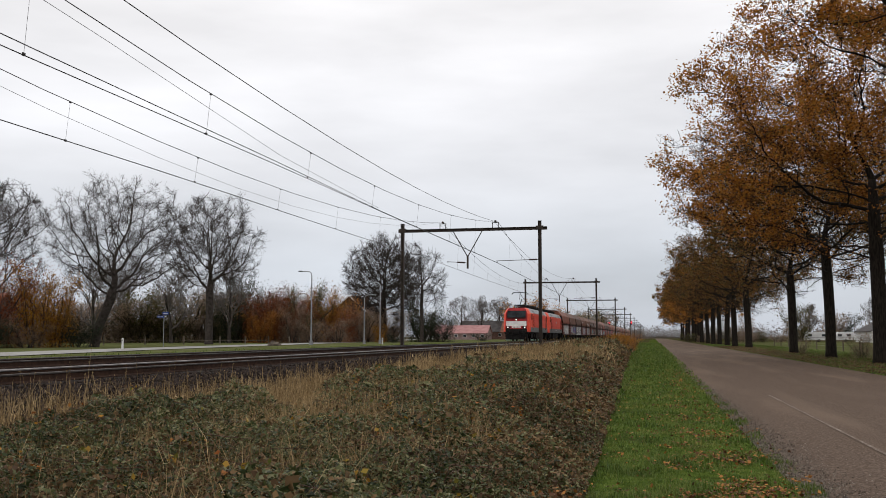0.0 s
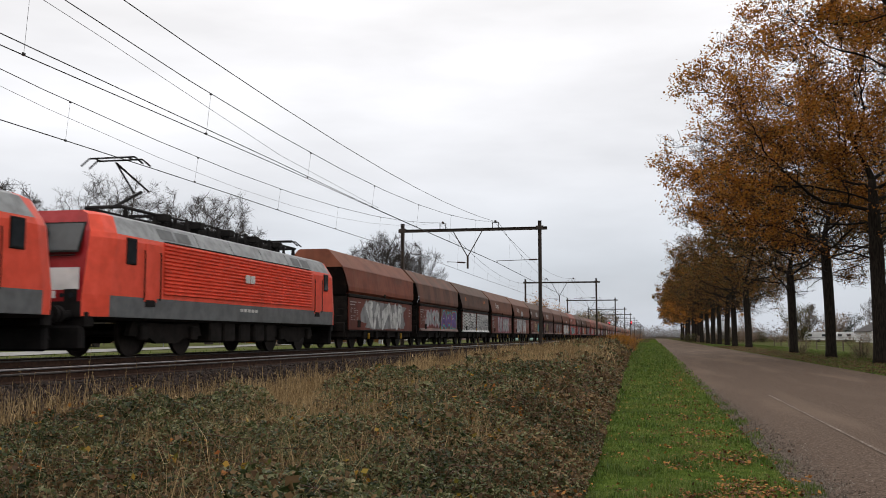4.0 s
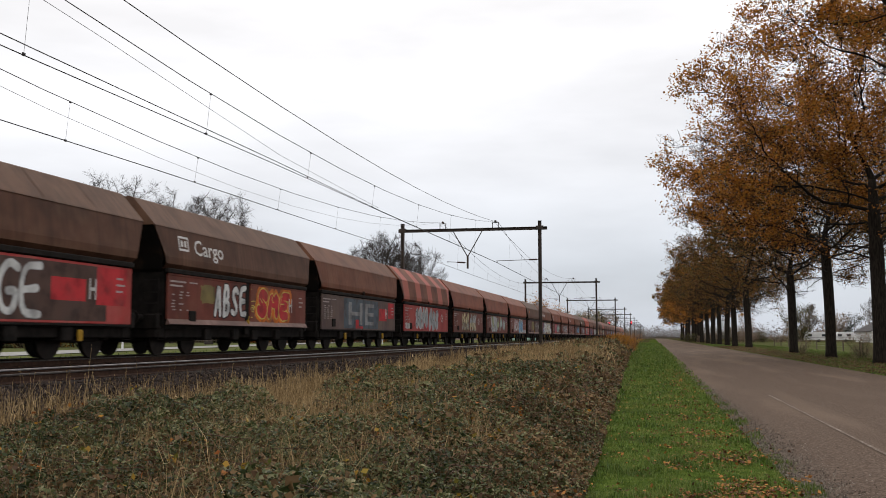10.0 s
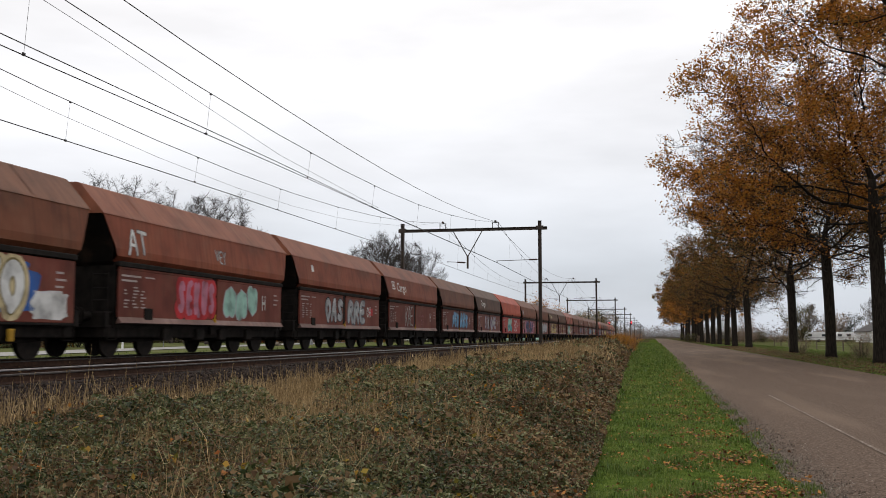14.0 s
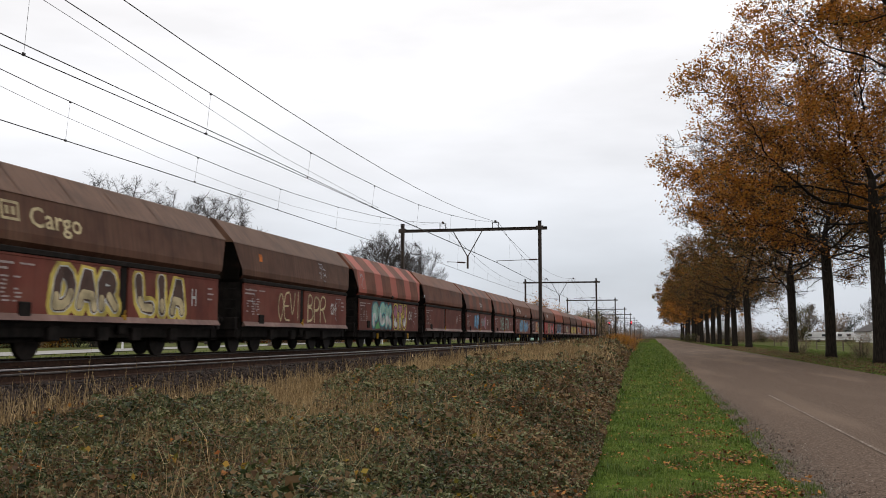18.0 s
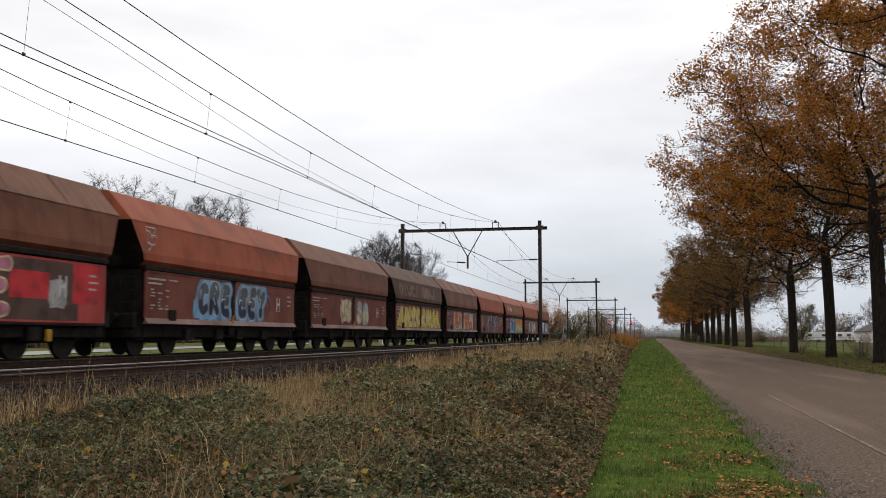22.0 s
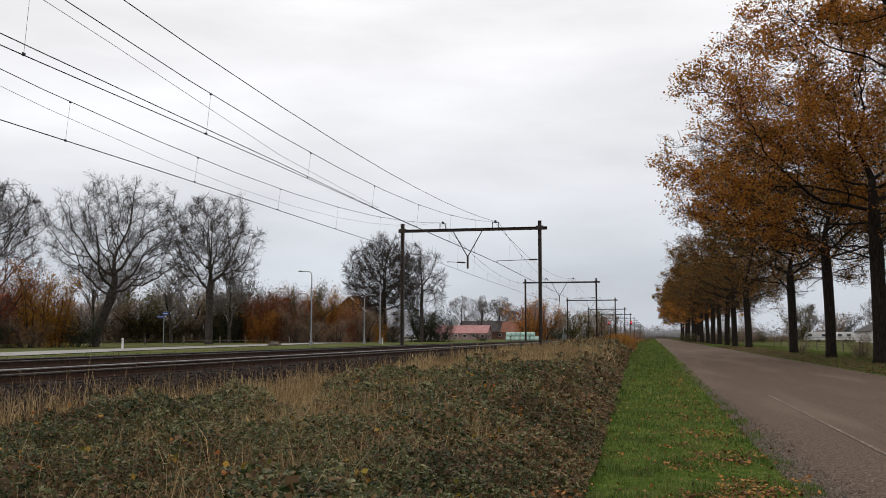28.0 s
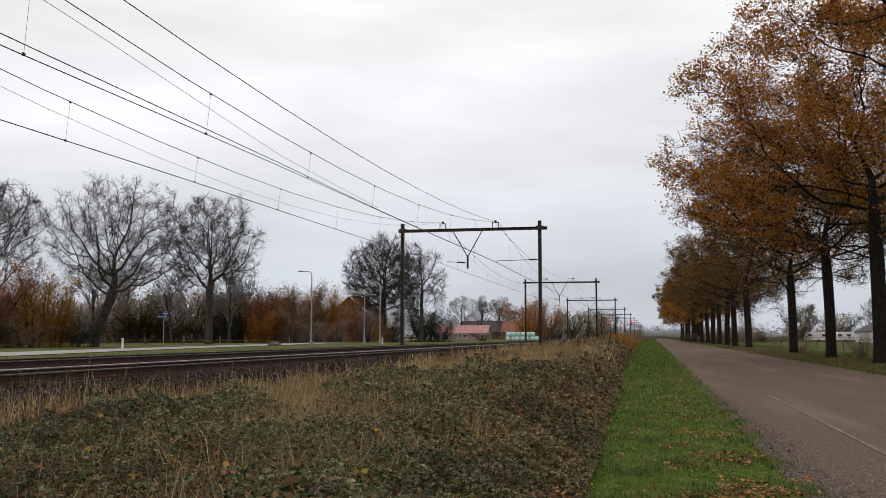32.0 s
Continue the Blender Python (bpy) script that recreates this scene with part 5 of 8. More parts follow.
SHADE_WORDS = {"brown": "brown", "dark": "dark sooty brown", "redbrown": "rusty red-brown", "orange": "orange-brown", "red": "faded red", "redstripe": "salmon-banded brown",
               "brownstripe": "faintly banded brown", "patched": "dark-patched red-brown"}
VEHICLES = []       # thing and its distance behind the first wagon's front


def make_wagons():
    s = 0.0
    for k, (kind, up, panel, cargo, sign, marks) in enumerate(WAGONS):
        cols = [m[4] if m[0] in ("bub", "text", "pc", "uppc") else m[4][0] if m[0] == "shards" else m[3] for m in marks]
        tag = " with %s and %s graffiti" % (cols[0], cols[-1]) if len(cols) > 1 and cols[0] != cols[-1] else " with %s graffiti" % cols[0] if cols else " with plain maroon flaps"
        body = SHADE_WORDS[up] if "hopper" in SHADE_WORDS[up] else SHADE_WORDS[up] + " hopper wagon"
        w = make_wagon(kind, up, panel, body + tag, marks, cargo, sign, k)
        w.location.y = 143.6 + s
        VEHICLES.append((w, s))
        s += LEN[kind]


make_wagons()


# ---- two electric locomotives ----
RED = paint("traffic_red", (0.8, 0.085, 0.042), 0.42, 0.1)
RED_FRONT = paint("front_red", (0.3, 0.014, 0.016), 0.45, 0.15)
LOCO_GREY = paint("loco_grey", (0.13, 0.135, 0.135), 0.5, 0.2)
LOCO_ROOF = paint("roof_grey", (0.3, 0.31, 0.31), 0.5, 0.25)
GLASS_DARK = material("windscreen_glass", [(0.014, 0.017, 0.02), (0.025, 0.03, 0.034)], 2, 0.08, bump=0, spec=0.12)
WHITE_BAND = paint("white_band", (0.7, 0.68, 0.66), 0.4, 0.1)
HEADLIGHT = material("lit_headlight", [(1.0, 0.97, 0.9), (1.0, 0.97, 0.9)], 1, 0.2, bump=0, emit=1.3)


LOCO_WHEELS = []


def make_loco(front):
    """front: the leading engine, with lit lamps on its face."""
    L = 19.58
    w = thing("electric_locomotive", FAR, 0, RAIL, "red electric freight locomotive with " + ("white front band and lit headlights" if front else "raised pantograph, coupled second"), "locomotive", "locomotives of the coal train")
    prof = [(1.49, 1.02), (1.5, 1.55), (1.5, 2.98), (1.46, 3.12), (1.2, 3.58), (0.95, 3.68)]
    loop = prof + [(-x, z) for x, z in reversed(prof)]

    def lean(z):
        return 0.55 if z < 2.35 else 0.55 + (z - 2.35) * 0.42

    stations = [(0.0, 0.8, 1), (0.32, 0.93, 1), (0.75, 1.0, 1), (L - 0.75, 1.0, -1), (L - 0.32, 0.93, -1), (L, 0.8, -1)]
    vs = []
    for y, sc, d in stations:
        vs += [(x * sc, y + d * lean(z), z) for x, z in loop]
    n = len(loop)
    fs = [(s * n + i, s * n + (i + 1) % n, s * n + n + (i + 1) % n, s * n + n + i) for s in range(len(stations) - 1) for i in range(n)]
    body_faces = [tuple(range(n)), tuple(range(len(vs) - 1, len(vs) - n - 1, -1))] + fs
    g = Geo().add(vs, body_faces)
    me = g.mesh("body", [RED, LOCO_GREY, LOCO_ROOF, RED_FRONT])
    for p in me.polygons:
        c = p.center
        mid = 3.2 < c.y < L - 3.2 or 1.9 < c.y < L - 1.9
        if c.z < 1.6 and mid:
            p.material_index = 1
        elif c.z > 3.25 and mid:
            p.material_index = 2
        elif c.y < 1.0 and abs(c.x) < 0.7:
            p.material_index = 3
    part("body", me, None, w)
    for s in (1, -1):
        g = Geo()
        prof_side = [(1.5, 1.62)]
        for k in range(14):
            z = 1.66 + k * 0.103
            prof_side += [(1.502, z), (1.548, z + 0.03), (1.548, z + 0.055), (1.502, z + 0.085)]
        prof_side.append((1.5, 3.1))
        m = len(prof_side)
        g.add([(s * x, y, z) for y in (3.95, L - 3.95) for x, z in prof_side], [(i, i + 1, m + i + 1, m + i) for i in range(m - 1)])
        part("ribbed_side", g, RED, w, "ribbed bright red side panel")
        for y in (2.25, L - 2.25):
            fr = Geo().bevel_box(min(s * 1.49, s * 1.525), max(s * 1.49, s * 1.525), y - 0.25, y + 0.25, 2.38, 3.06, 0.015)
            win = part("cab_window", fr, BLACK, w)
            part("pane", Geo().box(min(s * 1.52, s * 1.532), max(s * 1.52, s * 1.532), y - 0.2, y + 0.2, 2.43, 3.01), GLASS_DARK, win)
        for y in (3.25, L - 3.25):
            d = part("cab_door", Geo().bevel_box(min(s * 1.49, s * 1.515), max(s * 1.49, s * 1.515), y - 0.32, y + 0.32, 1.45, 3.0, 0.012), RED, w)
            part("handrail", Geo().tube([(s * 1.55, y - 0.42, 1.5), (s * 1.57, y - 0.42, 1.6), (s * 1.57, y - 0.42, 2.7), (s * 1.55, y - 0.42, 2.8)], 0.018, 5).tube([(s * 1.55, y + 0.42, 1.5), (s * 1.57, y + 0.42, 1.6), (s * 1.57, y + 0.42, 2.7), (s * 1.55, y + 0.42, 2.8)], 0.018, 5), BLACK, d)
            part("step", Geo().box(min(s * 1.35, s * 1.52), max(s * 1.35, s * 1.52), y - 0.25, y + 0.25, 1.32, 1.5), BLACK, d)
        lay = Geo()
        for a, b, za, zb in ((9.3, 9.65, 2.28, 2.55), (9.7, 10.05, 2.28, 2.55)):
            lay.box(min(s * 1.54, s * 1.556), max(s * 1.54, s * 1.556), a, b, za, zb)
        for a in (9.0, 9.3, 9.6, 9.9, 10.2):
            lay.box(min(s * 1.5, s * 1.508), max(s * 1.5, s * 1.508), a, a + 0.22, 1.33, 1.43)
        part("marking", lay, LETTER, w, "pale lettering drawn as plain bars")
    sk = Geo()
    sk.bevel_box(-1.38, 1.38, 1.0, L - 1.0, 0.95, 1.1, 0.03)
    for y in (7.6, 8.6, 9.8, 11.0, 12.0):
        sk.bevel_box(-1.35, 1.35, y - 0.42, y + 0.42, 0.35, 1.0, 0.05)
    part("underframe", sk, UNDER, w)
    for e, s in ((0.0, 1), (L, -1)):
        Y = lambda a, b: (min(e + s * a, e + s * b), max(e + s * a, e + s * b))
        fw = Geo()
        fw.bevel_box(-1.3, 1.3, *Y(0.62, 1.0), 0.75, 1.15, 0.04)
        fw.bevel_box(-1.2, 1.2, *Y(0.55, 0.8), 0.2, 0.8, 0.06)
        fw.box(-0.25, 0.25, *Y(0.3, 0.7), 0.85, 1.15)
        part("buffer_beam", fw, BLACK, w)
        for x in (-0.88, 0.88):
            part("buffer", Geo().tube([(x, e + s * 0.6, 1.05), (x, e + s * 0.12, 1.05), (x, e + s * 0.1, 1.05), (x, e, 1.05)], [0.12, 0.1, 0.22, 0.2], 14), BLACK, w)
        part("coupling_hose", Geo().tube([(0.4, e + s * 0.6, 1.0), (0.42, e + s * 0.3, 0.7), (0.5, e + s * 0.35, 0.45)], 0.035, 6).tube([(-0.4, e + s * 0.6, 1.0), (-0.42, e + s * 0.3, 0.7), (-0.5, e + s * 0.35, 0.45)], 0.035, 6), BLACK, w)
        face = lambda z: e + s * (lean(z) - 0.012)
        sc = 0.8

        def plate(x0, x1, z0, z1, d=0.012):
            ys = [e + s * (lean(z) - q) for z in (z0, z1) for q in (0.0, d)]
            vv = [(x, ys[2 * i + j], (z0, z1)[i]) for x in (x0, x1) for i in (0, 1) for j in (0, 1)]
            return Geo().add(vv, [(0, 1, 3, 2), (4, 6, 7, 5), (0, 4, 5, 1), (2, 3, 7, 6), (1, 5, 7, 3), (0, 2, 6, 4)])

        scr = part("windscreen", plate(-1.02, 1.02, 2.58, 3.36, 0.014), BLACK, w, "dark raked windscreen")
        for a, b in ((-0.97, -0.02), (0.02, 0.97)):
            part("pane", plate(a, b, 2.63, 3.32, 0.022), GLASS_DARK, scr)
        for x in (-0.12, 0.12):
            part("wiper", Geo().tube([(x, e + s * (lean(2.62) - 0.06), 2.62), (x * 0.6, e + s * (lean(2.9) - 0.06), 2.9), (x * 0.4, e + s * (lean(3.15) - 0.06), 3.15)], 0.018, 5), BLACK, scr)
        part("apron", plate(-1.18, 1.18, 1.0, 1.38, 0.01), BLACK, w)
        part("front_band", plate(-1.12, 1.12, 1.66, 2.2, 0.01), WHITE_BAND, w, "white band across the red front")
        low = part("lamp_band", plate(-1.14, 1.14, 1.38, 1.66, 0.008), RED_FRONT, w)
        part("number_plate", plate(-0.5, 0.5, 1.46, 1.64, 0.016), WHITE_BAND, low)
        nb = Geo()
        for k in range(5):
            a = -0.38 + k * 0.16
            gg = plate(a, a + 0.1, 1.51, 1.59, 0.022)
            nb.add(gg.v, gg.f)
        part("number_bars", nb, BLACK, low, "digits drawn as plain bars")
        for x, z in ((-0.93, 1.53), (0.93, 1.53), (0.0, 2.36)):
            y0 = e + s * lean(z)
            h = part("headlight", Geo().tube([(x, y0 + s * 0.02, z), (x, y0 - s * 0.03, z)], 0.12, 14), BLACK, w)
            if z < 2:
                box = plate(x - 0.2 if x > 0 else x - 0.16, x + 0.16 if x > 0 else x + 0.2, z - 0.15, z + 0.15, 0.014)
                part("lamp_box", box, BLACK, h)
                q = x - 0.26 if x > 0 else x + 0.26
                part("tail_lamp", Geo().tube([(q, y0 - s * 0.01, z), (q, y0 - s * 0.03, z)], 0.06, 12), GLASS_DARK, h)
            part("lens", Geo().tube([(x, y0 - s * 0.025, z), (x, y0 - s * 0.04, z)], 0.07, 14), HEADLIGHT if front and e == 0 else GLASS_DARK, h)
        part("grab_rail", Geo().tube([(-1.0, e + s * (lean(2.5) - 0.06), 2.5), (1.0, e + s * (lean(2.5) - 0.06), 2.5)], 0.014, 5), BLACK, w)
    rf = Geo()
    for s in (1, -1):
        for y in (4.3, 5.3, L - 5.3, L - 4.3):
            z0, z1 = 3.2, 3.5
            x0, x1 = 1.2 + (3.58 - z0) * 0.565 + 0.012, 1.2 + (3.58 - z1) * 0.565 + 0.012
            rf.add([(s * x0, y - 0.42, z0), (s * x0, y + 0.42, z0), (s * x1, y + 0.42, z1), (s * x1, y - 0.42, z1)], [(0, 1, 2, 3)])
    part("roof_vent", rf, LOCO_GREY, w)
    for s in (1, -1):
        seam = Geo()
        for y in (6.2, 8.6, 11.0, 13.4):
            x0, x1 = 1.2 + (3.58 - 3.16) * 0.565 + 0.006, 1.2 + 0.006
            seam.add([(s * x0, y - 0.015, 3.16), (s * x0, y + 0.015, 3.16), (s * x1, y + 0.015, 3.575), (s * x1, y - 0.015, 3.575)], [(0, 1, 2, 3)])
        part("panel_seam", seam, BLACK, w)
        eyes = Geo().box(min(s * 1.47, s * 1.5), max(s * 1.47, s * 1.5), 4.0, L - 4.0, 3.115, 3.145)
        part("rain_strip", eyes, BLACK, w)
    eq = Geo()
    for y, a, b in ((6.4, 0.9, 0.25), (7.5, 0.45, 0.38), (8.6, 0.6, 0.26), (9.8, 0.5, 0.36), (11.2, 0.9, 0.26), (12.6, 0.5, 0.34), (13.8, 0.6, 0.26)):
        eq.bevel_box(-0.55, 0.62, y - a / 2, y + a / 2, 3.66, 3.72 + b, 0.04)
    for x in (-0.6, 0.0, 0.6):
        eq.tube([(x, 5.6, 4.05), (x, 8, 4.1), (x, 11, 4.05), (x, 14.2, 4.08)], 0.03, 5)
    for y in (5.6, 7.0, 9.2, 10.6, 12.2, 14.2):
        for x in (-0.6, 0.6):
            eq.tube([(x, y, 3.66), (x, y, 4.08)], [0.08, 0.05], 7)
    for k in range(14):
        y = 5.2 + k * 0.72
        eq.tube([(0.75, y, 3.66), (0.75, y, 3.9 + 0.1 * (k % 3))], [0.07, 0.05], 6)
        if k % 3 == 0:
            eq.bevel_box(0.5, 0.9, y - 0.12, y + 0.25, 3.85, 4.08, 0.03)
        if k % 4 == 1:
            eq.tube([(0.75, y, 3.98), (0.2, y + 0.5, 4.22), (-0.5, y + 0.4, 4.02)], 0.025, 5)
    part("roof_equipment", eq, BLACK, w, "black high-voltage equipment on the roof")

    def panto(y, up, dirn):
        p = Geo()
        p.tube([(-0.55, y - 1.0, 4.05), (0.55, y - 1.0, 4.05), (0.55, y + 1.0, 4.05), (-0.55, y + 1.0, 4.05), (-0.55, y - 1.0, 4.05)], 0.05, 5)
        for xx in (-0.55, 0.55):
            for q in (-0.8, 0.8):
                p.tube([(xx, y + q, 3.66), (xx, y + q, 4.05)], [0.09, 0.06], 7)
        pan = part("pantograph", p, BLACK, w, "raised single-arm pantograph" if up else "lowered pantograph")
        top = 5.48 if up else 4.3
        knee = (0.0, y + dirn * 0.95, 4.75 if up else 4.18)
        head = (0.0, y - dirn * 0.45, top - 0.1)
        part("arm", Geo().tube([(0, y - dirn * 0.6, 4.08), knee], 0.05, 6).tube([(-0.25, knee[1], knee[2]), head], 0.03, 5).tube([(0.25, knee[1], knee[2]), head], 0.03, 5), BLACK, pan)
        h = Geo()
        for q in (-0.2, 0.2):
            h.tube([(-0.95, head[1] + q, top - 0.2), (-0.7, head[1] + q, top), (0.7, head[1] + q, top), (0.95, head[1] + q, top - 0.2)], 0.028, 5)
        h.tube([(-0.5, head[1] - 0.2, top - 0.02), (-0.5, head[1] + 0.2, top - 0.02)], 0.02, 4).tube([(0.5, head[1] - 0.2, top - 0.02), (0.5, head[1] + 0.2, top - 0.02)], 0.02, 4)
        part("contact_strip", h, BLACK, pan)

    panto(4.3, True, 1)
    panto(L - 4.3, False, -1)
    for y in (4.9, L - 4.9):
        g = Geo()
        for s in (1, -1):
            g.extrude_x([(-2.1, 0.55), (-1.9, 0.95), (-0.7, 0.9), (0.7, 0.9), (1.9, 0.95), (2.1, 0.55), (1.0, 0.5), (0.6, 0.34), (-0.6, 0.34), (-1.0, 0.5)], s * 1.08 - 0.07, s * 1.08 + 0.07)
            for q in (-1.45, 1.45):
                g.bevel_box(s * 1.18 - 0.1, s * 1.18 + 0.1, q - 0.2, q + 0.2, 0.42, 0.84, 0.04)
        b = part("bogie", g, UNDER, w)
        b.location = (0, y, 0)
        for q in (-1.45, 1.45):
            ws = Geo()
            for s in (1, -1):
                ws.disc_x(s * 0.75 - 0.07, s * 0.75 + 0.07, 0, 0, 0.625, 26)
            ws.tube([(-0.8, 0, 0), (0.8, 0, 0)], 0.1, 8)
            wh = part("wheelset", ws, WHEEL, b)
            LOCO_WHEELS.append((wh, q))
            wh.location = (0, q, 0.625)
    return w


for k in (1, 0):
    e = make_loco(k == 0)
    e.location.y = 143.6 - 19.66 * (2 - k)
    VEHICLES.append((e, -19.66 * (2 - k)))


# ---- plants: generators ----
def tubes(segs, mat, name="branches", split=0.03):
    """Tapered branch pieces, thick ones with six sides, thin ones with three."""
    P0, P1, R0, R1 = (np.array([s[i] for s in segs], np.float64) for i in range(4))
    vs, fs, off = [], [], 0
    for thick, n in ((True, 7), (False, 3)):
        m = (R0 > split) == thick
        if not m.any():
            continue
        p0, p1, r0, r1 = P0[m], P1[m], R0[m], R1[m]
        d = p1 - p0
        d /= np.linalg.norm(d, axis=1, keepdims=True) + 1e-9
        up = np.where(np.abs(d[:, 2:3]) < 0.9, np.array([[0, 0, 1.0]]), np.array([[1.0, 0, 0]]))
        a = np.cross(d, up)
        a /= np.linalg.norm(a, axis=1, keepdims=True)
        b = np.cross(d, a)
        ang = 2 * np.pi * np.arange(n) / n
        ring = a[:, None] * np.cos(ang)[None, :, None] + b[:, None] * np.sin(ang)[None, :, None]
        v = np.concatenate([p0[:, None] + ring * r0[:, None, None], (p1 + d * r1[:, None] * 0.6)[:, None] + ring * r1[:, None, None]], 1)
        k = np.arange(n)
        f = np.stack([k, (k + 1) % n, (k + 1) % n + n, k + n], -1)
        fs.append((f[None] + (off + 2 * n * np.arange(len(p0)))[:, None, None]).reshape(-1, 4))
        vs.append(v.reshape(-1, 3))
        off += v.shape[0] * v.shape[1]
    return sheet(name, np.concatenate(vs), np.concatenate(fs), mat, smooth=True)


def grow(rng, height, trunk, clear, spread, depth=4, kids=(7, 6, 5, 5, 4), droop=0.0, twist=0.28, fork=True, rise=0.35, min_r=0.006, lean=(0, 0), stem=0.72, steep=(0.25, 0.75), limb=0.42, up=0.5, crown=None):
    """A tree's skeleton: pieces (p0, p1, r0, r1) by level, and the points that bear leaves."""
    trunk_pieces, limb_pieces, tips = [], [], []
    if crown:
        # the outline of the crown is rounded
        mid, size = (lean[0] * height * 0.5, lean[1] * height * 0.5, crown[0] * height), (crown[1] * height, crown[1] * height, crown[2] * height)

    def branch(p, d, length, r, level):
        n = 5 if level < 2 else 4 if level < 3 else 3
        edge = rng.uniform(0.82, 1.03)
        pts, rad = [p.copy()], [r]
        step = length / n
        for i in range(n):
            d = (d + Vector((rng.uniform(-1, 1), rng.uniform(-1, 1), rng.uniform(-1, 1))) * twist * (0.35 if level == 0 else 1.0) + Vector((0, 0, rise * (0.25 if level else 0.1) - droop * (level > 1)))).normalized()
            p = p + d * step
            if crown and level and i > 0 and sum(((a - b) / c) ** 2 for a, b, c in zip(p, mid, size)) > edge ** 2:
                break
            pts.append(p.copy())
            rad.append(max(min_r, r * (1 - (i + 1) / n * (0.86 if level == 0 and stem > 0.6 else 0.4 if level == 0 else 0.74))))
        n = len(pts) - 1
        out = trunk_pieces if level == 0 else limb_pieces
        for i in range(n):
            out.append((tuple(pts[i]), tuple(pts[i + 1]), rad[i], rad[i + 1]))
        if level >= depth - 1:
            tips.extend(tuple(q) for q in pts[1:])
        if level >= depth:
            return
        k = kids[level]
        for j in range(k):
            u = (0.35 if level else clear) + ((1 - (0.35 if level else clear)) * (j + rng.random() * 0.8) / k)
            u = min(u, 0.99)
            i = min(int(u * n), n - 1)
            q = pts[i].lerp(pts[i + 1], u * n - i)
            dd = (pts[i + 1] - pts[i]).normalized()
            if level == 0:
                az = j * 2.4 + rng.uniform(-0.5, 0.5)
                el = rng.uniform(*steep) + up * (u - clear)
                nd = Vector((math.cos(az) * math.cos(el), math.sin(az) * math.cos(el), math.sin(el)))
                ln = spread * rng.uniform(0.8, 1.1) * (1.0 - (0.45 if stem > 0.6 else 0.0) * (u - clear) / (1 - clear))
            else:
                side = Vector((rng.uniform(-1, 1), rng.uniform(-1, 1), rng.uniform(-0.5, 0.8)))
                nd = (dd * 0.75 + side.normalized() * 0.85).normalized()
                ln = length * rng.uniform(0.42, 0.68)
            rr = max(min_r, min(rad[i] * 0.75, rad[i] * (limb if level == 0 else 0.56)))
            branch(q, nd, ln, rr, level + 1)

    root = Vector((0, 0, -0.15))
    branch(root, Vector((lean[0], lean[1], 1)).normalized(), height * stem, trunk, 0)
    q = trunk_pieces[0]
    trunk_pieces[0] = (q[0], q[1], q[2] * 1.4, q[3])
    return trunk_pieces, limb_pieces, np.array(tips)


def leaf_quads(c, size, rng, flat=0.5, wide=(0.24, 0.44)):
    """One folded leaf for each centre: a rhomb of four points."""
    n = len(c)
    d = rng.normal(size=(n, 3))
    d[:, 2] *= flat
    d /= np.linalg.norm(d, axis=1, keepdims=True)
    s = rng.normal(size=(n, 3))
    s[:, 2] *= flat
    s -= d * (s * d).sum(1, keepdims=True)
    s /= np.linalg.norm(s, axis=1, keepdims=True)
    nn = np.cross(d, s)
    size = np.broadcast_to(np.asarray(size, float), (n,))[:, None]
    w = size * rng.uniform(*wide, (n, 1))
    fold = w * 0.35 * nn
    v = np.stack([c - d * size * 0.5, c + s * w + fold, c + d * size * 0.5, c - s * w + fold], 1)
    return v.reshape(-1, 3), np.arange(4 * n).reshape(n, 4)


def leaves(name, c, size, rng, mat, flat=0.5, wide=(0.24, 0.44)):
    v, f = leaf_quads(c, size, rng, flat, wide)
    return sheet(name, v, f, mat)


def blade_sheet(name, x, y, z, h, w, rng, mat, bend=0.35):
    """Two-piece bent blades standing at x, y, z."""
    n = len(x)
    a = rng.uniform(0, 2 * np.pi, n)
    dx, dy = np.cos(a), np.sin(a)
    b = rng.uniform(0.05, 1.0, n) * bend * h
    a2 = a + rng.uniform(0.8, 2.2, n)
    bx, by = np.cos(a2) * b, np.sin(a2) * b
    z1, z2 = z + h * 0.6, z + h * np.sqrt(np.clip(1 - (b / h) ** 2 * 0.6, 0.1, 1))
    v = np.stack([
        np.stack([x - dx * w, y - dy * w, z], -1), np.stack([x + dx * w, y + dy * w, z], -1),
        np.stack([x - dx * w * 0.75 + bx * 0.35, y - dy * w * 0.75 + by * 0.35, z1], -1), np.stack([x + dx * w * 0.75 + bx * 0.35, y + dy * w * 0.75 + by * 0.35, z1], -1),
        np.stack([x - dx * w * 0.15 + bx, y - dy * w * 0.15 + by, z2], -1), np.stack([x + dx * w * 0.15 + bx, y + dy * w * 0.15 + by, z2], -1)], 1)
    k = 6 * np.arange(n)[:, None]
    f = np.concatenate([k + np.array([[0, 1, 3, 2]]), k + np.array([[2, 3, 5, 4]])])
    return sheet(name, v.reshape(-1, 3), f, mat)


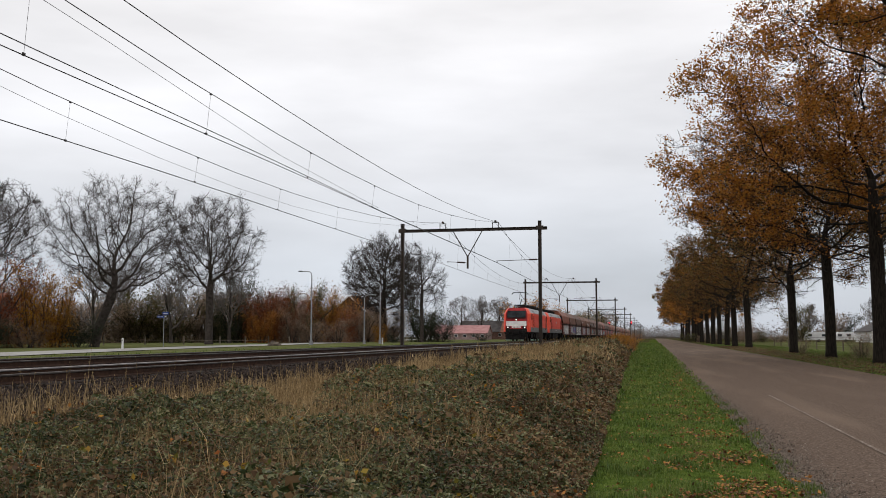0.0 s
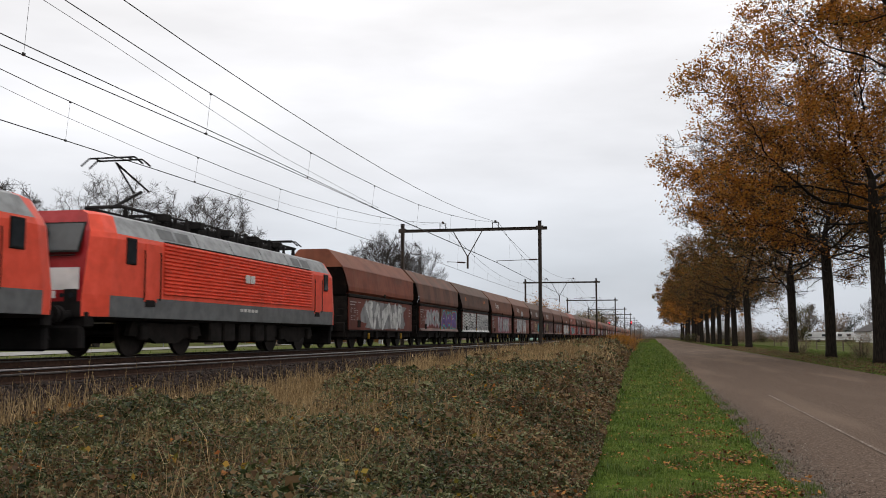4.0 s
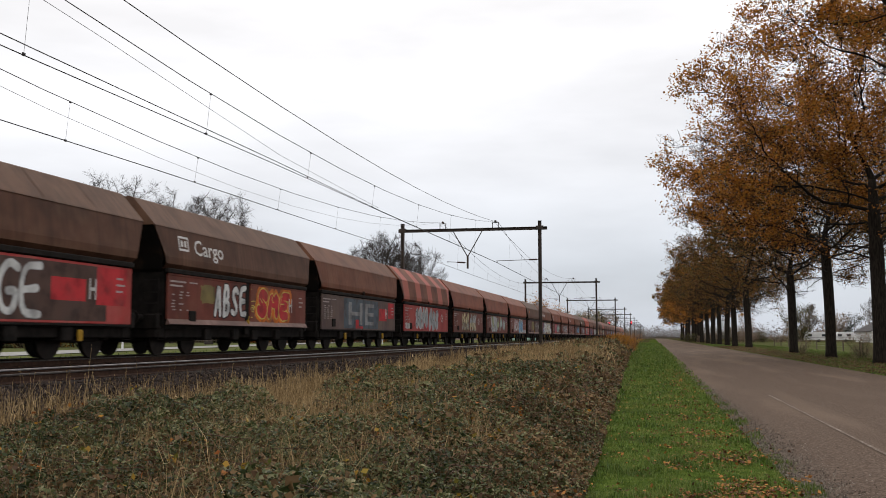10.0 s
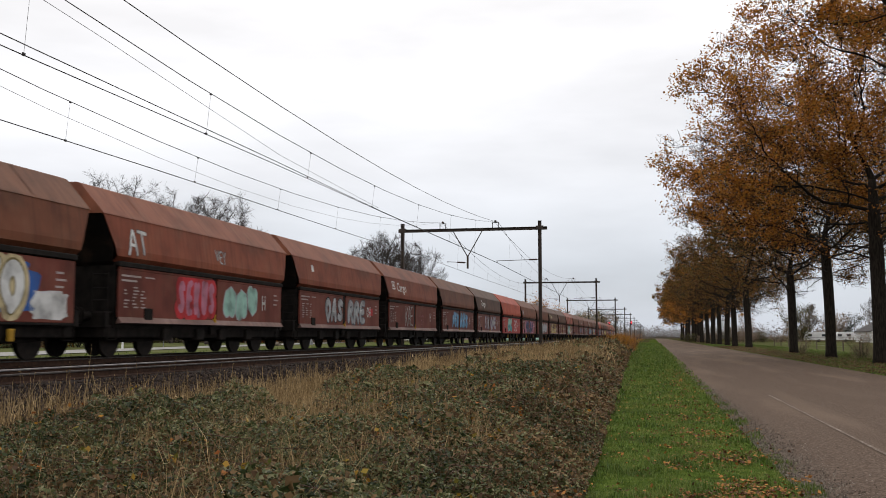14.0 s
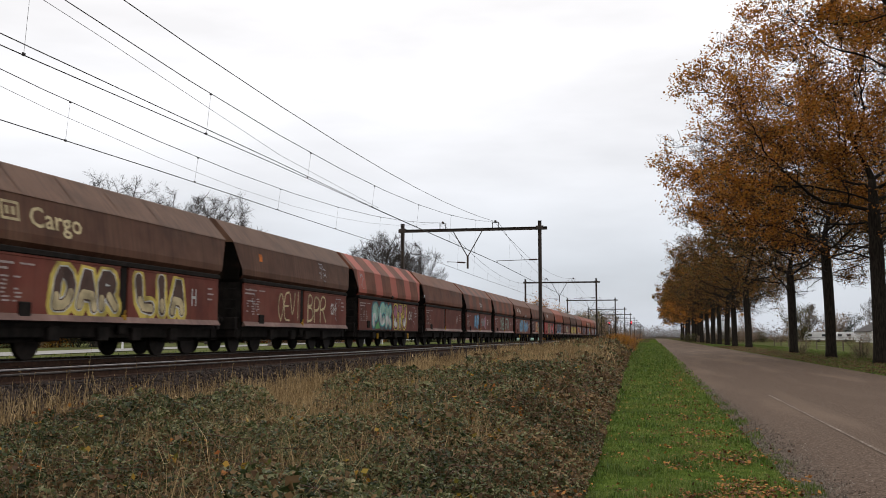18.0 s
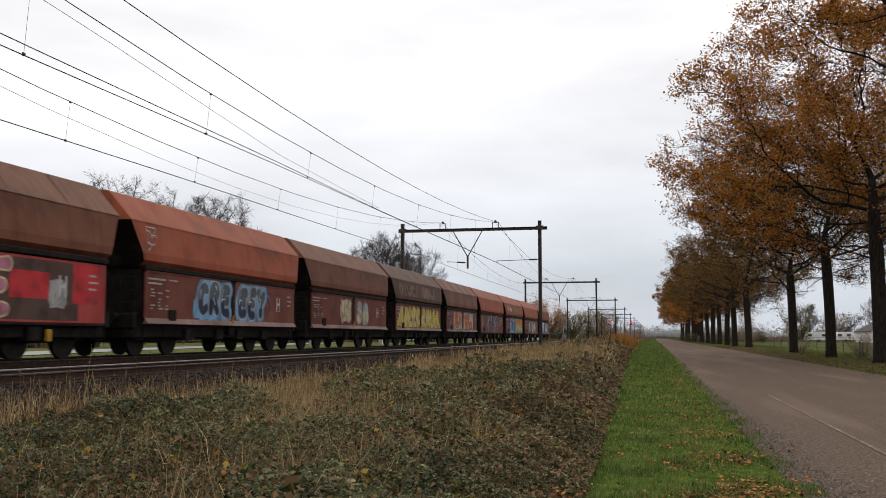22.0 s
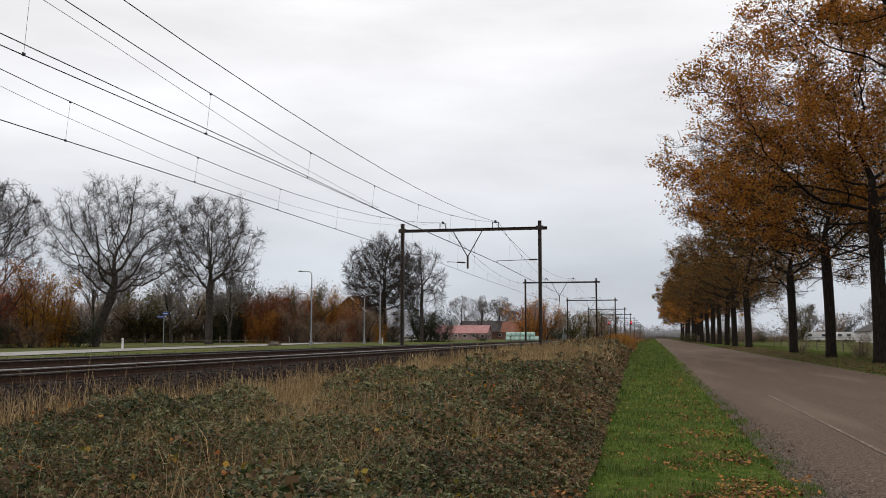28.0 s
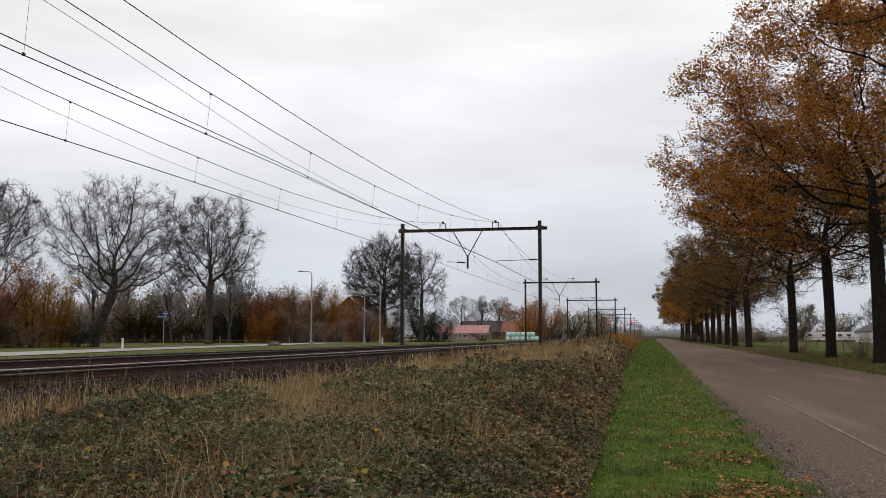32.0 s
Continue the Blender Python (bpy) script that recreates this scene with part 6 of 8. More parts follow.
BARK = material("oak_bark", [(0.011, 0.009, 0.007), (0.03, 0.024, 0.019)], 5, 0.95, spec=0.1, bump=0.8, bump_scale=14, stretch=(3, 3, 0.6))
BARK_GREY = material("grey_twigs", [(0.03, 0.025, 0.022), (0.065, 0.054, 0.047)], 4, 0.95, bump=0.2, spec=0.1)
# paler copy of the grey twigs: haze over far trees put into the colour
TWIG_HAZED = material("haze_paled_twigs", [(0.085, 0.073, 0.066), (0.14, 0.122, 0.11)], 4, 0.95, bump=0, spec=0.05)
OAK_LEAF = material("autumn_oak_leaves", [(0.09, 0.045, 0.016), (0.26, 0.105, 0.02), (0.44, 0.165, 0.024), (0.46, 0.21, 0.036), (0.2, 0.13, 0.032)], 0.45, 0.6, bump=0, island=0.5, translucent=0.55, contrast=(0.2, 0.8))
OAK_DULL = material("dull_oak_leaves", [(0.045, 0.032, 0.013), (0.12, 0.065, 0.018), (0.25, 0.1, 0.02), (0.13, 0.1, 0.028), (0.06, 0.055, 0.018)], 0.3, 0.65, bump=0, island=0.45, translucent=0.42, contrast=(0.2, 0.8))


def leaf_mat(name, cols, island=0.5):
    return material(name, cols, 0.8, 0.6, bump=0, island=island, translucent=0.5, contrast=(0.2, 0.8))


ORANGE_LEAF = leaf_mat("orange_shrub_leaves", [(0.12, 0.05, 0.012), (0.32, 0.13, 0.015), (0.4, 0.2, 0.02), (0.2, 0.08, 0.015)])
RUST_LEAF = leaf_mat("rust_shrub_leaves", [(0.07, 0.024, 0.012), (0.19, 0.045, 0.014), (0.26, 0.075, 0.018)])
BROWN_LEAF = leaf_mat("brown_hedge_leaves", [(0.17, 0.12, 0.085), (0.27, 0.19, 0.13), (0.35, 0.24, 0.155)])
GREEN_LEAF = leaf_mat("dark_evergreen_leaves", [(0.012, 0.018, 0.01), (0.025, 0.035, 0.016), (0.045, 0.05, 0.02)])
OLIVE_LEAF = leaf_mat("olive_leaves", [(0.04, 0.042, 0.015), (0.085, 0.08, 0.022), (0.13, 0.1, 0.025)])


# ---- skeletons that grow towards scattered points ----
def colonize(rng, stem, goals, step, reach, near, rounds=150, lift=0.08, wander=0.25, min_r=0.008, power=2.3, foot=0.45):
    """Branches grow from the stem's points towards the goals, each used up once reached.
    Returns the stem's pieces, the branches' pieces, all points, and the ways and the thickness at each."""
    pts = [np.array(p, float) for p in stem]
    parent = [-1] + list(range(len(pts) - 1))
    n_stem = len(pts)
    goals = np.asarray(goals, float)
    best, dist = np.zeros(len(goals), int), np.full(len(goals), 1e9)

    def meet(i0):
        P = np.array(pts[i0:])
        for lo in range(0, len(P), 400):
            d = np.linalg.norm(goals[:, None] - P[None, lo:lo + 400], axis=2)
            k = d.argmin(1)
            dk = d[np.arange(len(goals)), k]
            m = dk < dist
            dist[m], best[m] = dk[m], i0 + lo + k[m]

    meet(n_stem // 3)
    kids = {}
    for _ in range(rounds):
        m = dist < reach
        if not m.any():
            break
        src = best[m]
        P = np.array(pts)
        d = goals[m] - P[src]
        d /= np.linalg.norm(d, axis=1, keepdims=True) + 1e-9
        acc = np.zeros_like(P)
        np.add.at(acc, src, d)
        i0 = len(pts)
        for i in np.unique(src):
            if kids.get(i, 0) > 2:
                continue
            v = acc[i] / (np.linalg.norm(acc[i]) + 1e-9)
            if parent[i] >= 0:
                w = P[i] - P[parent[i]]
                v = v + 0.55 * w / (np.linalg.norm(w) + 1e-9)
            v = v + rng.normal(size=3) * wander + np.array([0, 0, lift])
            v /= np.linalg.norm(v)
            pts.append(P[i] + v * step)
            parent.append(i)
            kids[i] = kids.get(i, 0) + 1
        if len(pts) == i0:
            break
        meet(i0)
        keep = dist > near
        goals, best, dist = goals[keep], best[keep], dist[keep]
        if not len(goals):
            break
    P = np.array(pts)
    n = len(P)
    area = np.zeros(n)
    has = np.zeros(n, bool)
    for i in range(n - 1, 0, -1):
        if not has[i]:
            area[i] = min_r ** power
        area[parent[i]] += area[i]
        has[parent[i]] = True
    rad = area ** (1 / power)
    scale = foot / rad[0]
    # thick wood is brought to the trunk's true girth, twigs stay as thin as they are
    u = np.clip(np.log(rad / min_r + 1e-9) / math.log(rad[0] / min_r), 0, 1)
    rad = rad * scale ** u
    # the trunk is one tube, swollen at its foot
    girths = [max(rad[i], 0.3 * foot) * (1 + 0.35 * math.exp(-(P[i][2] + 0.2) / 0.35)) for i in range(n_stem)]
    trunk = Geo().tube(P[:n_stem], girths, 12)
    limbs = [(tuple(P[parent[i]]), tuple(P[i]), min(rad[parent[i]], rad[i] * 1.35), rad[i]) for i in range(n_stem, n)]
    way = P - P[np.maximum(np.array(parent), 0)]
    way /= np.linalg.norm(way, axis=1, keepdims=True) + 1e-9
    return trunk, limbs, P, way, rad, np.array(parent)


def twigs(rng, P, way, rad, thin, n, length, r, forks=2):
    """Fine shoots on the thin branches: their pieces and their tips."""
    idx = np.flatnonzero(rad < thin)
    idx = idx[rng.integers(0, len(idx), n)]
    segs, ends = [], []
    base = P[idx]
    d = way[idx] * 0.8 + rng.normal(size=(n, 3)) * 0.75 + np.array([0, 0, 0.18])
    d /= np.linalg.norm(d, axis=1, keepdims=True)
    tip = base + d * length * rng.uniform(0.5, 1.2, (n, 1))
    segs += [(tuple(p), tuple(q), r, r * 0.8) for p, q in zip(base, tip)]
    ends.append(tip)
    for _ in range(forks):
        e = d + rng.normal(size=(n, 3)) * 0.6 + np.array([0, 0, 0.15])
        e /= np.linalg.norm(e, axis=1, keepdims=True)
        root = base + (tip - base) * rng.uniform(0.45, 1.0, (n, 1))
        t2 = root + e * length * rng.uniform(0.35, 0.8, (n, 1))
        segs += [(tuple(p), tuple(q), r * 0.85, r * 0.6) for p, q in zip(root, t2)]
        ends.append(t2)
    return segs, np.concatenate(ends)


def crown_points(rng, n, mid, wide, up, down, pads=0, hollow=0.2):
    """Points in a rounded crown, more of them towards its outside; pads: gathered in that many flat clusters."""
    def ball(k):
        v = rng.normal(size=(k, 3))
        v /= np.linalg.norm(v, axis=1, keepdims=True)
        v *= (hollow + (1 - hollow) * rng.random((k, 1)) ** 0.5) * (1 + 0.1 * np.sin(5 * np.arctan2(v[:, 1:2], v[:, 0:1]) + 3 * v[:, 2:3]))
        return v * np.where(v[:, 2:3] > 0, [[wide, wide, up]], [[wide, wide, down]])
    if pads:
        c = ball(pads)
        p = c[rng.integers(0, pads, n)] + rng.normal(size=(n, 3)) * np.array([1.2, 1.2, 0.55])
        p = np.concatenate([p, ball(n // 4)])
        size = np.where(p[:, 2:3] > 0, [[wide, wide, up]], [[wide, wide, down]]) + 0.5
        p = p[((p / size) ** 2).sum(1) < 1.0]
    else:
        p = ball(n)
    return p + np.array(mid)


# ---- the row of oaks along the road ----
def oak_meshes(seed, n_leaf, size, mat, wide=11.0, mid=12.5, up=9.5, down=7.0, fork=7.0, girth=0.5, pads=100, goals=1900, step=0.5, bare=0.35, twig_n=5200, shift=(0.0, 0.0), bow=0.35):
    rng = np.random.default_rng(seed)
    pts = crown_points(rng, goals, (shift[0], shift[1], mid), wide, up, down, pads)
    pts = pts[pts[:, 2] > fork - 2.0]
    top = fork + 3.5
    zs = np.arange(-0.2, top, 0.6)
    stem = [(bow * math.sin(z * 0.33 + seed) * z / top, bow * math.sin(z * 0.27 + 2 * seed) * z / top, z) for z in zs]
    tp, lp, P, way, rad, par = colonize(rng, stem, pts, step, 4.2, 0.95, 130, 0.1, 0.22, 0.011, 2.25, girth)
    segs, ends = twigs(rng, P, way, rad, 0.03, twig_n, 0.7, 0.008, 2)
    # the leaves hang on in sprays; some boughs are bare already, most of all low down
    x, y, z = ends.T
    gap = np.sin(x * 1.05 + seed) * np.sin(y * 0.95 + 2 * seed) + 0.8 * np.sin(z * 1.3 + x * 0.6 + seed) + 0.5 * np.sin(y * 1.9 - z * 1.3) - 1.5 * np.clip((mid - 1 - z) / 4, 0, 1) + rng.normal(0, 0.4, len(ends))
    leafy = ends[gap > -bare]
    c = leafy[rng.integers(0, len(leafy), n_leaf)] + rng.normal(size=(n_leaf, 3)) * np.array([0.2, 0.2, 0.14])
    c = c[c[:, 2] > 4.2]
    return (tp.mesh("trunk", BARK, True), tubes(lp + segs, BARK, "limbs", 0.05), leaves("crown", c, size * rng.uniform(0.7, 1.25, len(c)), rng, mat))


def place_oak(meshes, x, y, rz, sc, label):
    t = thing("oak_tree", x, y, 0.0, label, "tree", "row of roadside oaks", rz=rz)
    t.scale = (sc, sc, sc)
    part("trunk", meshes[0], None, t, "dark furrowed oak trunk")
    part("branching", meshes[1], None, t)
    part("crown", meshes[2], None, t, "thinning autumn crown")


def make_oaks():
    near = [oak_meshes(3, 46000, 0.15, OAK_LEAF, wide=7.6, mid=14.5, up=7.0, down=5.5, fork=8.0, goals=800, pads=45, twig_n=2600, girth=0.36, bow=0.1),
            oak_meshes(8, 95000, 0.138, OAK_LEAF, wide=10.9, mid=10.2, up=8.2, down=4.6, fork=6.4, shift=(-0.1, -0.4), goals=2100, pads=115, twig_n=7000, bare=0.1, girth=0.36, bow=0.1),
            oak_meshes(21, 48000, 0.14, OAK_DULL, wide=9.4, mid=10.4, up=7.8, down=5.0, fork=4.4, goals=1500, pads=80, twig_n=4600, bare=0.1, bow=0.15, girth=0.33),
            oak_meshes(34, 36000, 0.16, OAK_DULL, wide=9.8, mid=10.0, up=7.4, down=5.2, fork=3.9, goals=1400, pads=80, twig_n=4200, bare=0.0, bow=0.1, girth=0.33)]
    mid = [oak_meshes(s, 17000, 0.21, m, wide=w, mid=10.0, up=7.2, down=5.4, fork=4.8, goals=1000, twig_n=3000, bare=bare, girth=0.4, bow=0.2) for s, w, m, bare in ((31, 9.8, OAK_DULL, 0.05), (42, 10.2, OAK_DULL, 0.15))]
    far = [oak_meshes(s, 8000, 0.4, m, wide=9.8, mid=10.0, up=7.2, down=5.4, fork=4.8, goals=500, twig_n=900, step=0.7, bare=0.2, girth=0.4, bow=0.2) for s, m in ((51, OAK_DULL), (66, OAK_LEAF))]
    words = "tall roadside oak with thinning orange-brown autumn leaves"
    ys = [36.5, 52.3, 66.3, 83.2, 121, 138.8, 155.5, 173.8, 189.8, 211.3, 230.3, 253, 271, 290, 309, 330, 352, 376, 402]
    r = random.Random(9)
    for k, y in enumerate(ys):
        kit = near[k] if k < 4 else mid[k % 2] if k < 9 else far[k % 2]
        place_oak(kit, 11.2 + (r.uniform(-0.25, 0.25) if k > 4 else 0.0), y, 0.0 if k < 4 else r.uniform(0, 360), 1.0 if k < 4 else 1.0 + r.uniform(-0.06, 0.08), words if k < 4 else "oak of the roadside row with dull brown leaves")


make_oaks()


# ---- bare trees, hedges and shrubs beyond the railway ----
def bare_tree(x, y, height, spread, seed, label, kids=(8, 7, 6, 5, 3), trunk=0.3, clear=0.7, depth=4, rise=0.5, lean=(0, 0), min_r=0.012, stem=0.45, steep=(0.35, 1.3), limb=0.55, base=None, crown=(0.62, 0.42, 0.4)):
    tp, lp, tips = grow(random.Random(seed), height, trunk, clear, spread, depth, kids, rise=rise, min_r=min_r, lean=lean, twist=0.42, stem=stem, steep=steep, limb=limb, crown=crown)
    t = thing("bare_tree", x, y, base if base is not None else 0.42 if x < 0 else 0.0, label, "tree", "bare trees")
    part("trunk", tubes(tp, BARK_GREY, "trunk"), None, t)
    # crowns beyond 100 m take the haze-paled colour
    part("crown", tubes(lp, TWIG_HAZED if y > 100 else BARK_GREY, "crown"), None, t, "bare grey twigs")
    return t


def spreading_tree(x, y, seed, label, stem, mid, wide, up, down, goals, step, near, twig_n, twig_len, twig_r, girth=0.4, min_r=0.012, lift=0.04, wander=0.2, hollow=0.05, reach=2.4, mat=None):
    """A leafless tree whose crown fills a rounded outline; stem: points of the trunk."""
    rng = np.random.default_rng(seed)
    line = []
    for (p, q) in zip(stem, stem[1:]):
        n = max(1, int((Vector(q) - Vector(p)).length / step))
        line += [tuple(Vector(p).lerp(Vector(q), i / n)) for i in range(n)]
    line.append(stem[-1])
    pts = crown_points(rng, goals, mid, wide, up, down, 0, hollow)
    tp, lp, P, way, rad, par = colonize(rng, line, pts, step, reach, near, 140, lift, wander, min_r, 2.05, girth)
    segs, ends = twigs(rng, P, way, rad, min_r * 2.2, twig_n, twig_len, twig_r, 2)
    t = thing("bare_tree", x, y, 0.42, label, "tree", "bare trees")
    part("trunk", tp.mesh("trunk", mat or BARK_GREY, True), None, t)
    part("crown", tubes(lp + segs, mat or BARK_GREY, "crown", 0.04), None, t, "bare grey twigs")


def make_bare_trees():
    lab = "leafless broadleaf tree with a fine grey crown"
    spreading_tree(-50.2, 79.8, 5, "leafless tree with a wide forked grey crown on a leaning trunk", [(0, 0, -0.2), (0.5, 0, 2.0), (1.5, 0, 4.2), (1.8, 0, 5.4)], (2.4, 0, 9.9), 6.9, 6.0, 4.8, 1300, 0.36, 0.64, 6000, 0.6, 0.009, girth=0.4, reach=2.6, min_r=0.015)
    spreading_tree(-53.5, 110.0, 14, "tall leafless tree with upswept grey branches", [(0, 0, -0.2), (0.05, 0, 4.0), (0, 0, 6.6), (0.1, 0, 7.4)], (0.1, 0, 11.6), 6.6, 7.2, 5.0, 1000, 0.45, 0.8, 4200, 0.8, 0.014, girth=0.46, lift=0.28, wander=0.12, reach=3.2, min_r=0.018)
    spreading_tree(-53.5, 69.0, 23, lab, [(0, 0, -0.2), (0.3, 0, 3.0), (0.5, 0, 7.0)], (0.2, 0, 10.2), 4.8, 4.0, 3.6, 620, 0.36, 0.6, 2600, 0.5, 0.011, girth=0.3, reach=2.6, min_r=0.015)
    bare_tree(-66.0, 84.0, 16.5, 7.4, 29, lab, kids=(9, 7, 6, 5), trunk=0.3, rise=0.2)
    spreading_tree(-47.6, 168.0, 33, "dense dark leafless tree with a round crown", [(0, 0, -0.2), (0, 0, 2.0), (0, 0, 5.0), (0, 0, 9.0)], (0, 0, 10.6), 7.4, 8.4, 6.0, 1700, 0.5, 0.75, 8000, 1.0, 0.018, girth=0.55, min_r=0.024, lift=0.3, wander=0.12, reach=3.4)
    spreading_tree(-38.6, 160.0, 37, lab, [(0, 0, -0.2), (0.1, 0, 3.0), (0, 0, 6.0), (0.1, 0, 9.5)], (0, 0, 9.6), 4.6, 6.6, 4.6, 560, 0.5, 0.85, 1800, 0.9, 0.016, girth=0.32, min_r=0.02, lift=0.3, wander=0.14, reach=3.2)
    r = random.Random(77)
    for x, y, h in ((-59, 300, 14), (-55, 310, 14.5), (-50, 320, 14.5), (-46, 312, 12), (-42, 338, 13), (-38, 330, 13.5), (-67, 290, 9), (-33, 350, 11)):
        bare_tree(x, y, h, h * 0.4, r.randint(1, 999), lab, kids=(11, 6, 5, 2), trunk=0.25, clear=0.2, min_r=0.028, stem=0.6, steep=(0.4, 1.1))
    for x, y, h in ((-74, 118, 12.5), (-67, 126, 12), (-80, 135, 14), (-61, 132, 12.5), (-92, 130, 13)):
        bare_tree(x, y, h, h * 0.42, r.randint(1, 999), lab, kids=(10, 6, 5, 3), trunk=0.25, clear=0.25, min_r=0.02, stem=0.6)
    for x, y, h in ((57, 270, 12), (66, 285, 13), (75, 275, 14), (84, 290, 14), (45, 300, 11)):
        bare_tree(x, y, h, h * 0.42, r.randint(1, 999), lab, kids=(9, 6, 5, 2), trunk=0.25, clear=0.25, min_r=0.03, stem=0.6)


make_bare_trees()


def shrub_meshes(seed, mat, n=2600, size=0.2, stems=7, tall=1.0):
    """A bushy clump one metre high and about as wide, to be scaled."""
    r = random.Random(seed)
    rng = np.random.default_rng(seed)
    segs, tips = [], []
    for k in range(stems):
        a = 6.28 * k / stems + r.uniform(-0.4, 0.4)
        p = Vector((0.08 * math.cos(a), 0.08 * math.sin(a), -0.03))
        d = Vector((math.cos(a) * 0.5, math.sin(a) * 0.5, 1.1)).normalized()
        rad = 0.018
        for i in range(6):
            q = p + d * 0.17 * r.uniform(0.8, 1.2)
            segs.append((tuple(p), tuple(q), rad, rad * 0.8))
            for j in range(3):
                e = (d + Vector((r.uniform(-1, 1), r.uniform(-1, 1), r.uniform(-0.4, 0.8)))).normalized()
                s = q + e * r.uniform(0.12, 0.3)
                segs.append((tuple(q), tuple(s), rad * 0.5, rad * 0.2))
                tips += [tuple(q.lerp(s, 0.6)), tuple(s)]
            p, rad = q, rad * 0.8
            d = (d + Vector((r.uniform(-1, 1), r.uniform(-1, 1), r.uniform(-0.3, 0.4))) * 0.35).normalized()
    tips = np.array(tips)
    tips[:, 2] = np.clip(tips[:, 2], 0.03, 1.05)
    c = tips[rng.integers(0, len(tips), n)] + rng.normal(size=(n, 3)) * 0.075
    c[:, 2] = np.abs(c[:, 2])
    # leafy shoots low down on the outside
    k = n // 4
    a, q = rng.uniform(0, 6.283, k), rng.uniform(0.22, 0.5, k)
    c[:k] = np.stack([np.cos(a) * q, np.sin(a) * q, 0.5 * rng.random(k) ** 1.3], -1)
    return tubes(segs, BARK_GREY, "stems", 0.012), leaves("foliage", c, size * 0.16 * rng.uniform(0.6, 1.3, n), rng, mat)


def make_shrubs():
    kits = {}
    for key, mat, n, size in (("orange", ORANGE_LEAF, 6500, 0.18), ("rust", RUST_LEAF, 6500, 0.18), ("brown", BROWN_LEAF, 6500, 0.17), ("green", GREEN_LEAF, 6500, 0.19), ("olive", OLIVE_LEAF, 6500, 0.18), ("autumn", OAK_LEAF, 6500, 0.18)):
        kits[key] = [shrub_meshes(s, mat, n, size) for s in (hash_seed(key), hash_seed(key) + 7)]
        kits[key + " far"] = [shrub_meshes(hash_seed(key) + 3, mat, 2600, 0.28)]
    words = {"orange": "bushy shrub with bright orange autumn leaves", "rust": "bushy shrub with rust-red leaves", "brown": "thick brown hedge bush half bare", "green": "dense dark evergreen garden bush", "olive": "loose olive-green leafy bush", "autumn": "small tree with orange-brown autumn leaves"}
    r = random.Random(5)

    def put(key, x, y, h, w):
        kit = kits[key][r.randint(0, 1)] if y < 200 else kits[key + " far"][0]
        z = 0.42 if x < -18 else 0.0
        t = thing("shrub", x, y, z, words[key], "shrub", "bushes beyond the railway" if x < -18 else "bushes along the fields", rz=r.uniform(0, 360))
        t.scale = (w, w, h)
        part("stem_clump", kit[0], None, t)
        part("foliage", kit[1], None, t)

    # orange clump in front of the bare trees
    for x, y, h, w, key in ((-58, 68, 9.5, 6, "brown"), (-55, 72, 7.0, 5, "rust"), (-53, 75, 6.5, 4.5, "orange"), (-52.2, 77, 5.6, 4, "orange"), (-57.5, 70.5, 5.5, 5, "rust"), (-62, 66, 9, 7, "brown"), (-50.5, 77.5, 2.6, 3.5, "green"), (-60, 63, 6, 5, "autumn"), (-56.5, 66, 2.8, 4.5, "green"), (-53.6, 70, 2.4, 4, "green"), (-58.6, 63.4, 3.0, 4.5, "rust"),
                            (-55.5, 69.5, 2.4, 4, "brown"), (-52.5, 73, 2.0, 4, "brown")):
        put(key, x, y, h, w)
    # hedge line behind the trees
    for k in range(46):
        u = k / 45
        x, y = -92 + 44 * u + r.uniform(-2, 2), 118 + 52 * u + r.uniform(-4, 4)
        put(r.choice(["brown", "brown", "brown", "brown", "olive", "brown"]), x, y, r.uniform(5.0, 7.8) * (1.0 if u < 0.75 else 0.8), r.uniform(6, 9))
    for x, y, h, w, key in ((-64, 140, 9.5, 6, "green"), (-62, 143, 8, 5, "green"), (-59.5, 140, 6.8, 6, "rust"), (-57.5, 142, 7.4, 6.5, "rust"), (-55.5, 143, 6.4, 5, "rust"), (-58, 137, 4.6, 5, "autumn"), (-57.0, 150, 8.4, 6, "rust"), (-54, 146, 8.6, 6, "olive"), (-52.4, 150, 8.0, 5, "autumn"),
                            (-50.6, 148, 6.6, 5, "orange"), (-49, 146, 5, 5, "rust"), (-54, 140, 5.2, 5, "brown"), (-51.0, 152, 7.2, 4.5, "autumn"), (-50.5, 154, 4.4, 5, "rust"), (-48.5, 160, 4.2, 5, "brown"), (-41.5, 172, 7.0, 5.5, "green"), (-39.5, 166, 6.2, 6, "green"),
                            (-36.5, 166, 4.0, 5, "green"), (-43, 150, 2.6, 2.2, "orange"), (-51, 140, 3, 5, "brown"), (-39.4, 145, 1.2, 2.2, "green"), (-48, 143, 3.4, 5, "brown")):
        put(key, x, y, h, w)
    # beyond the farm and along the line
    for x, y, h, w, key in ((-32.5, 258, 10.5, 9, "autumn"), (-29.0, 262, 9.0, 8, "autumn"), (-34, 270, 8, 8, "rust"), (-26.5, 265, 6, 6, "brown"), (-24.5, 300, 7, 8, "olive"), (-27, 330, 9, 9, "brown"), (-23, 340, 8, 8, "olive"), (-22, 380, 10, 9, "brown"), (-24, 420, 11, 11, "olive"), (-21, 460, 10, 10, "brown"),
                            (-23, 520, 13, 12, "green"), (-42, 360, 6, 9, "brown"), (-52, 350, 6, 10, "brown"), (-60, 345, 7, 10, "olive"), (-70, 335, 6, 10, "brown"), (-36, 205, 1.6, 3, "green"), (-24, 250, 3.2, 4, "green"), (-21.5, 235, 2.2, 3, "green")):
        put(key, x, y, h, w)
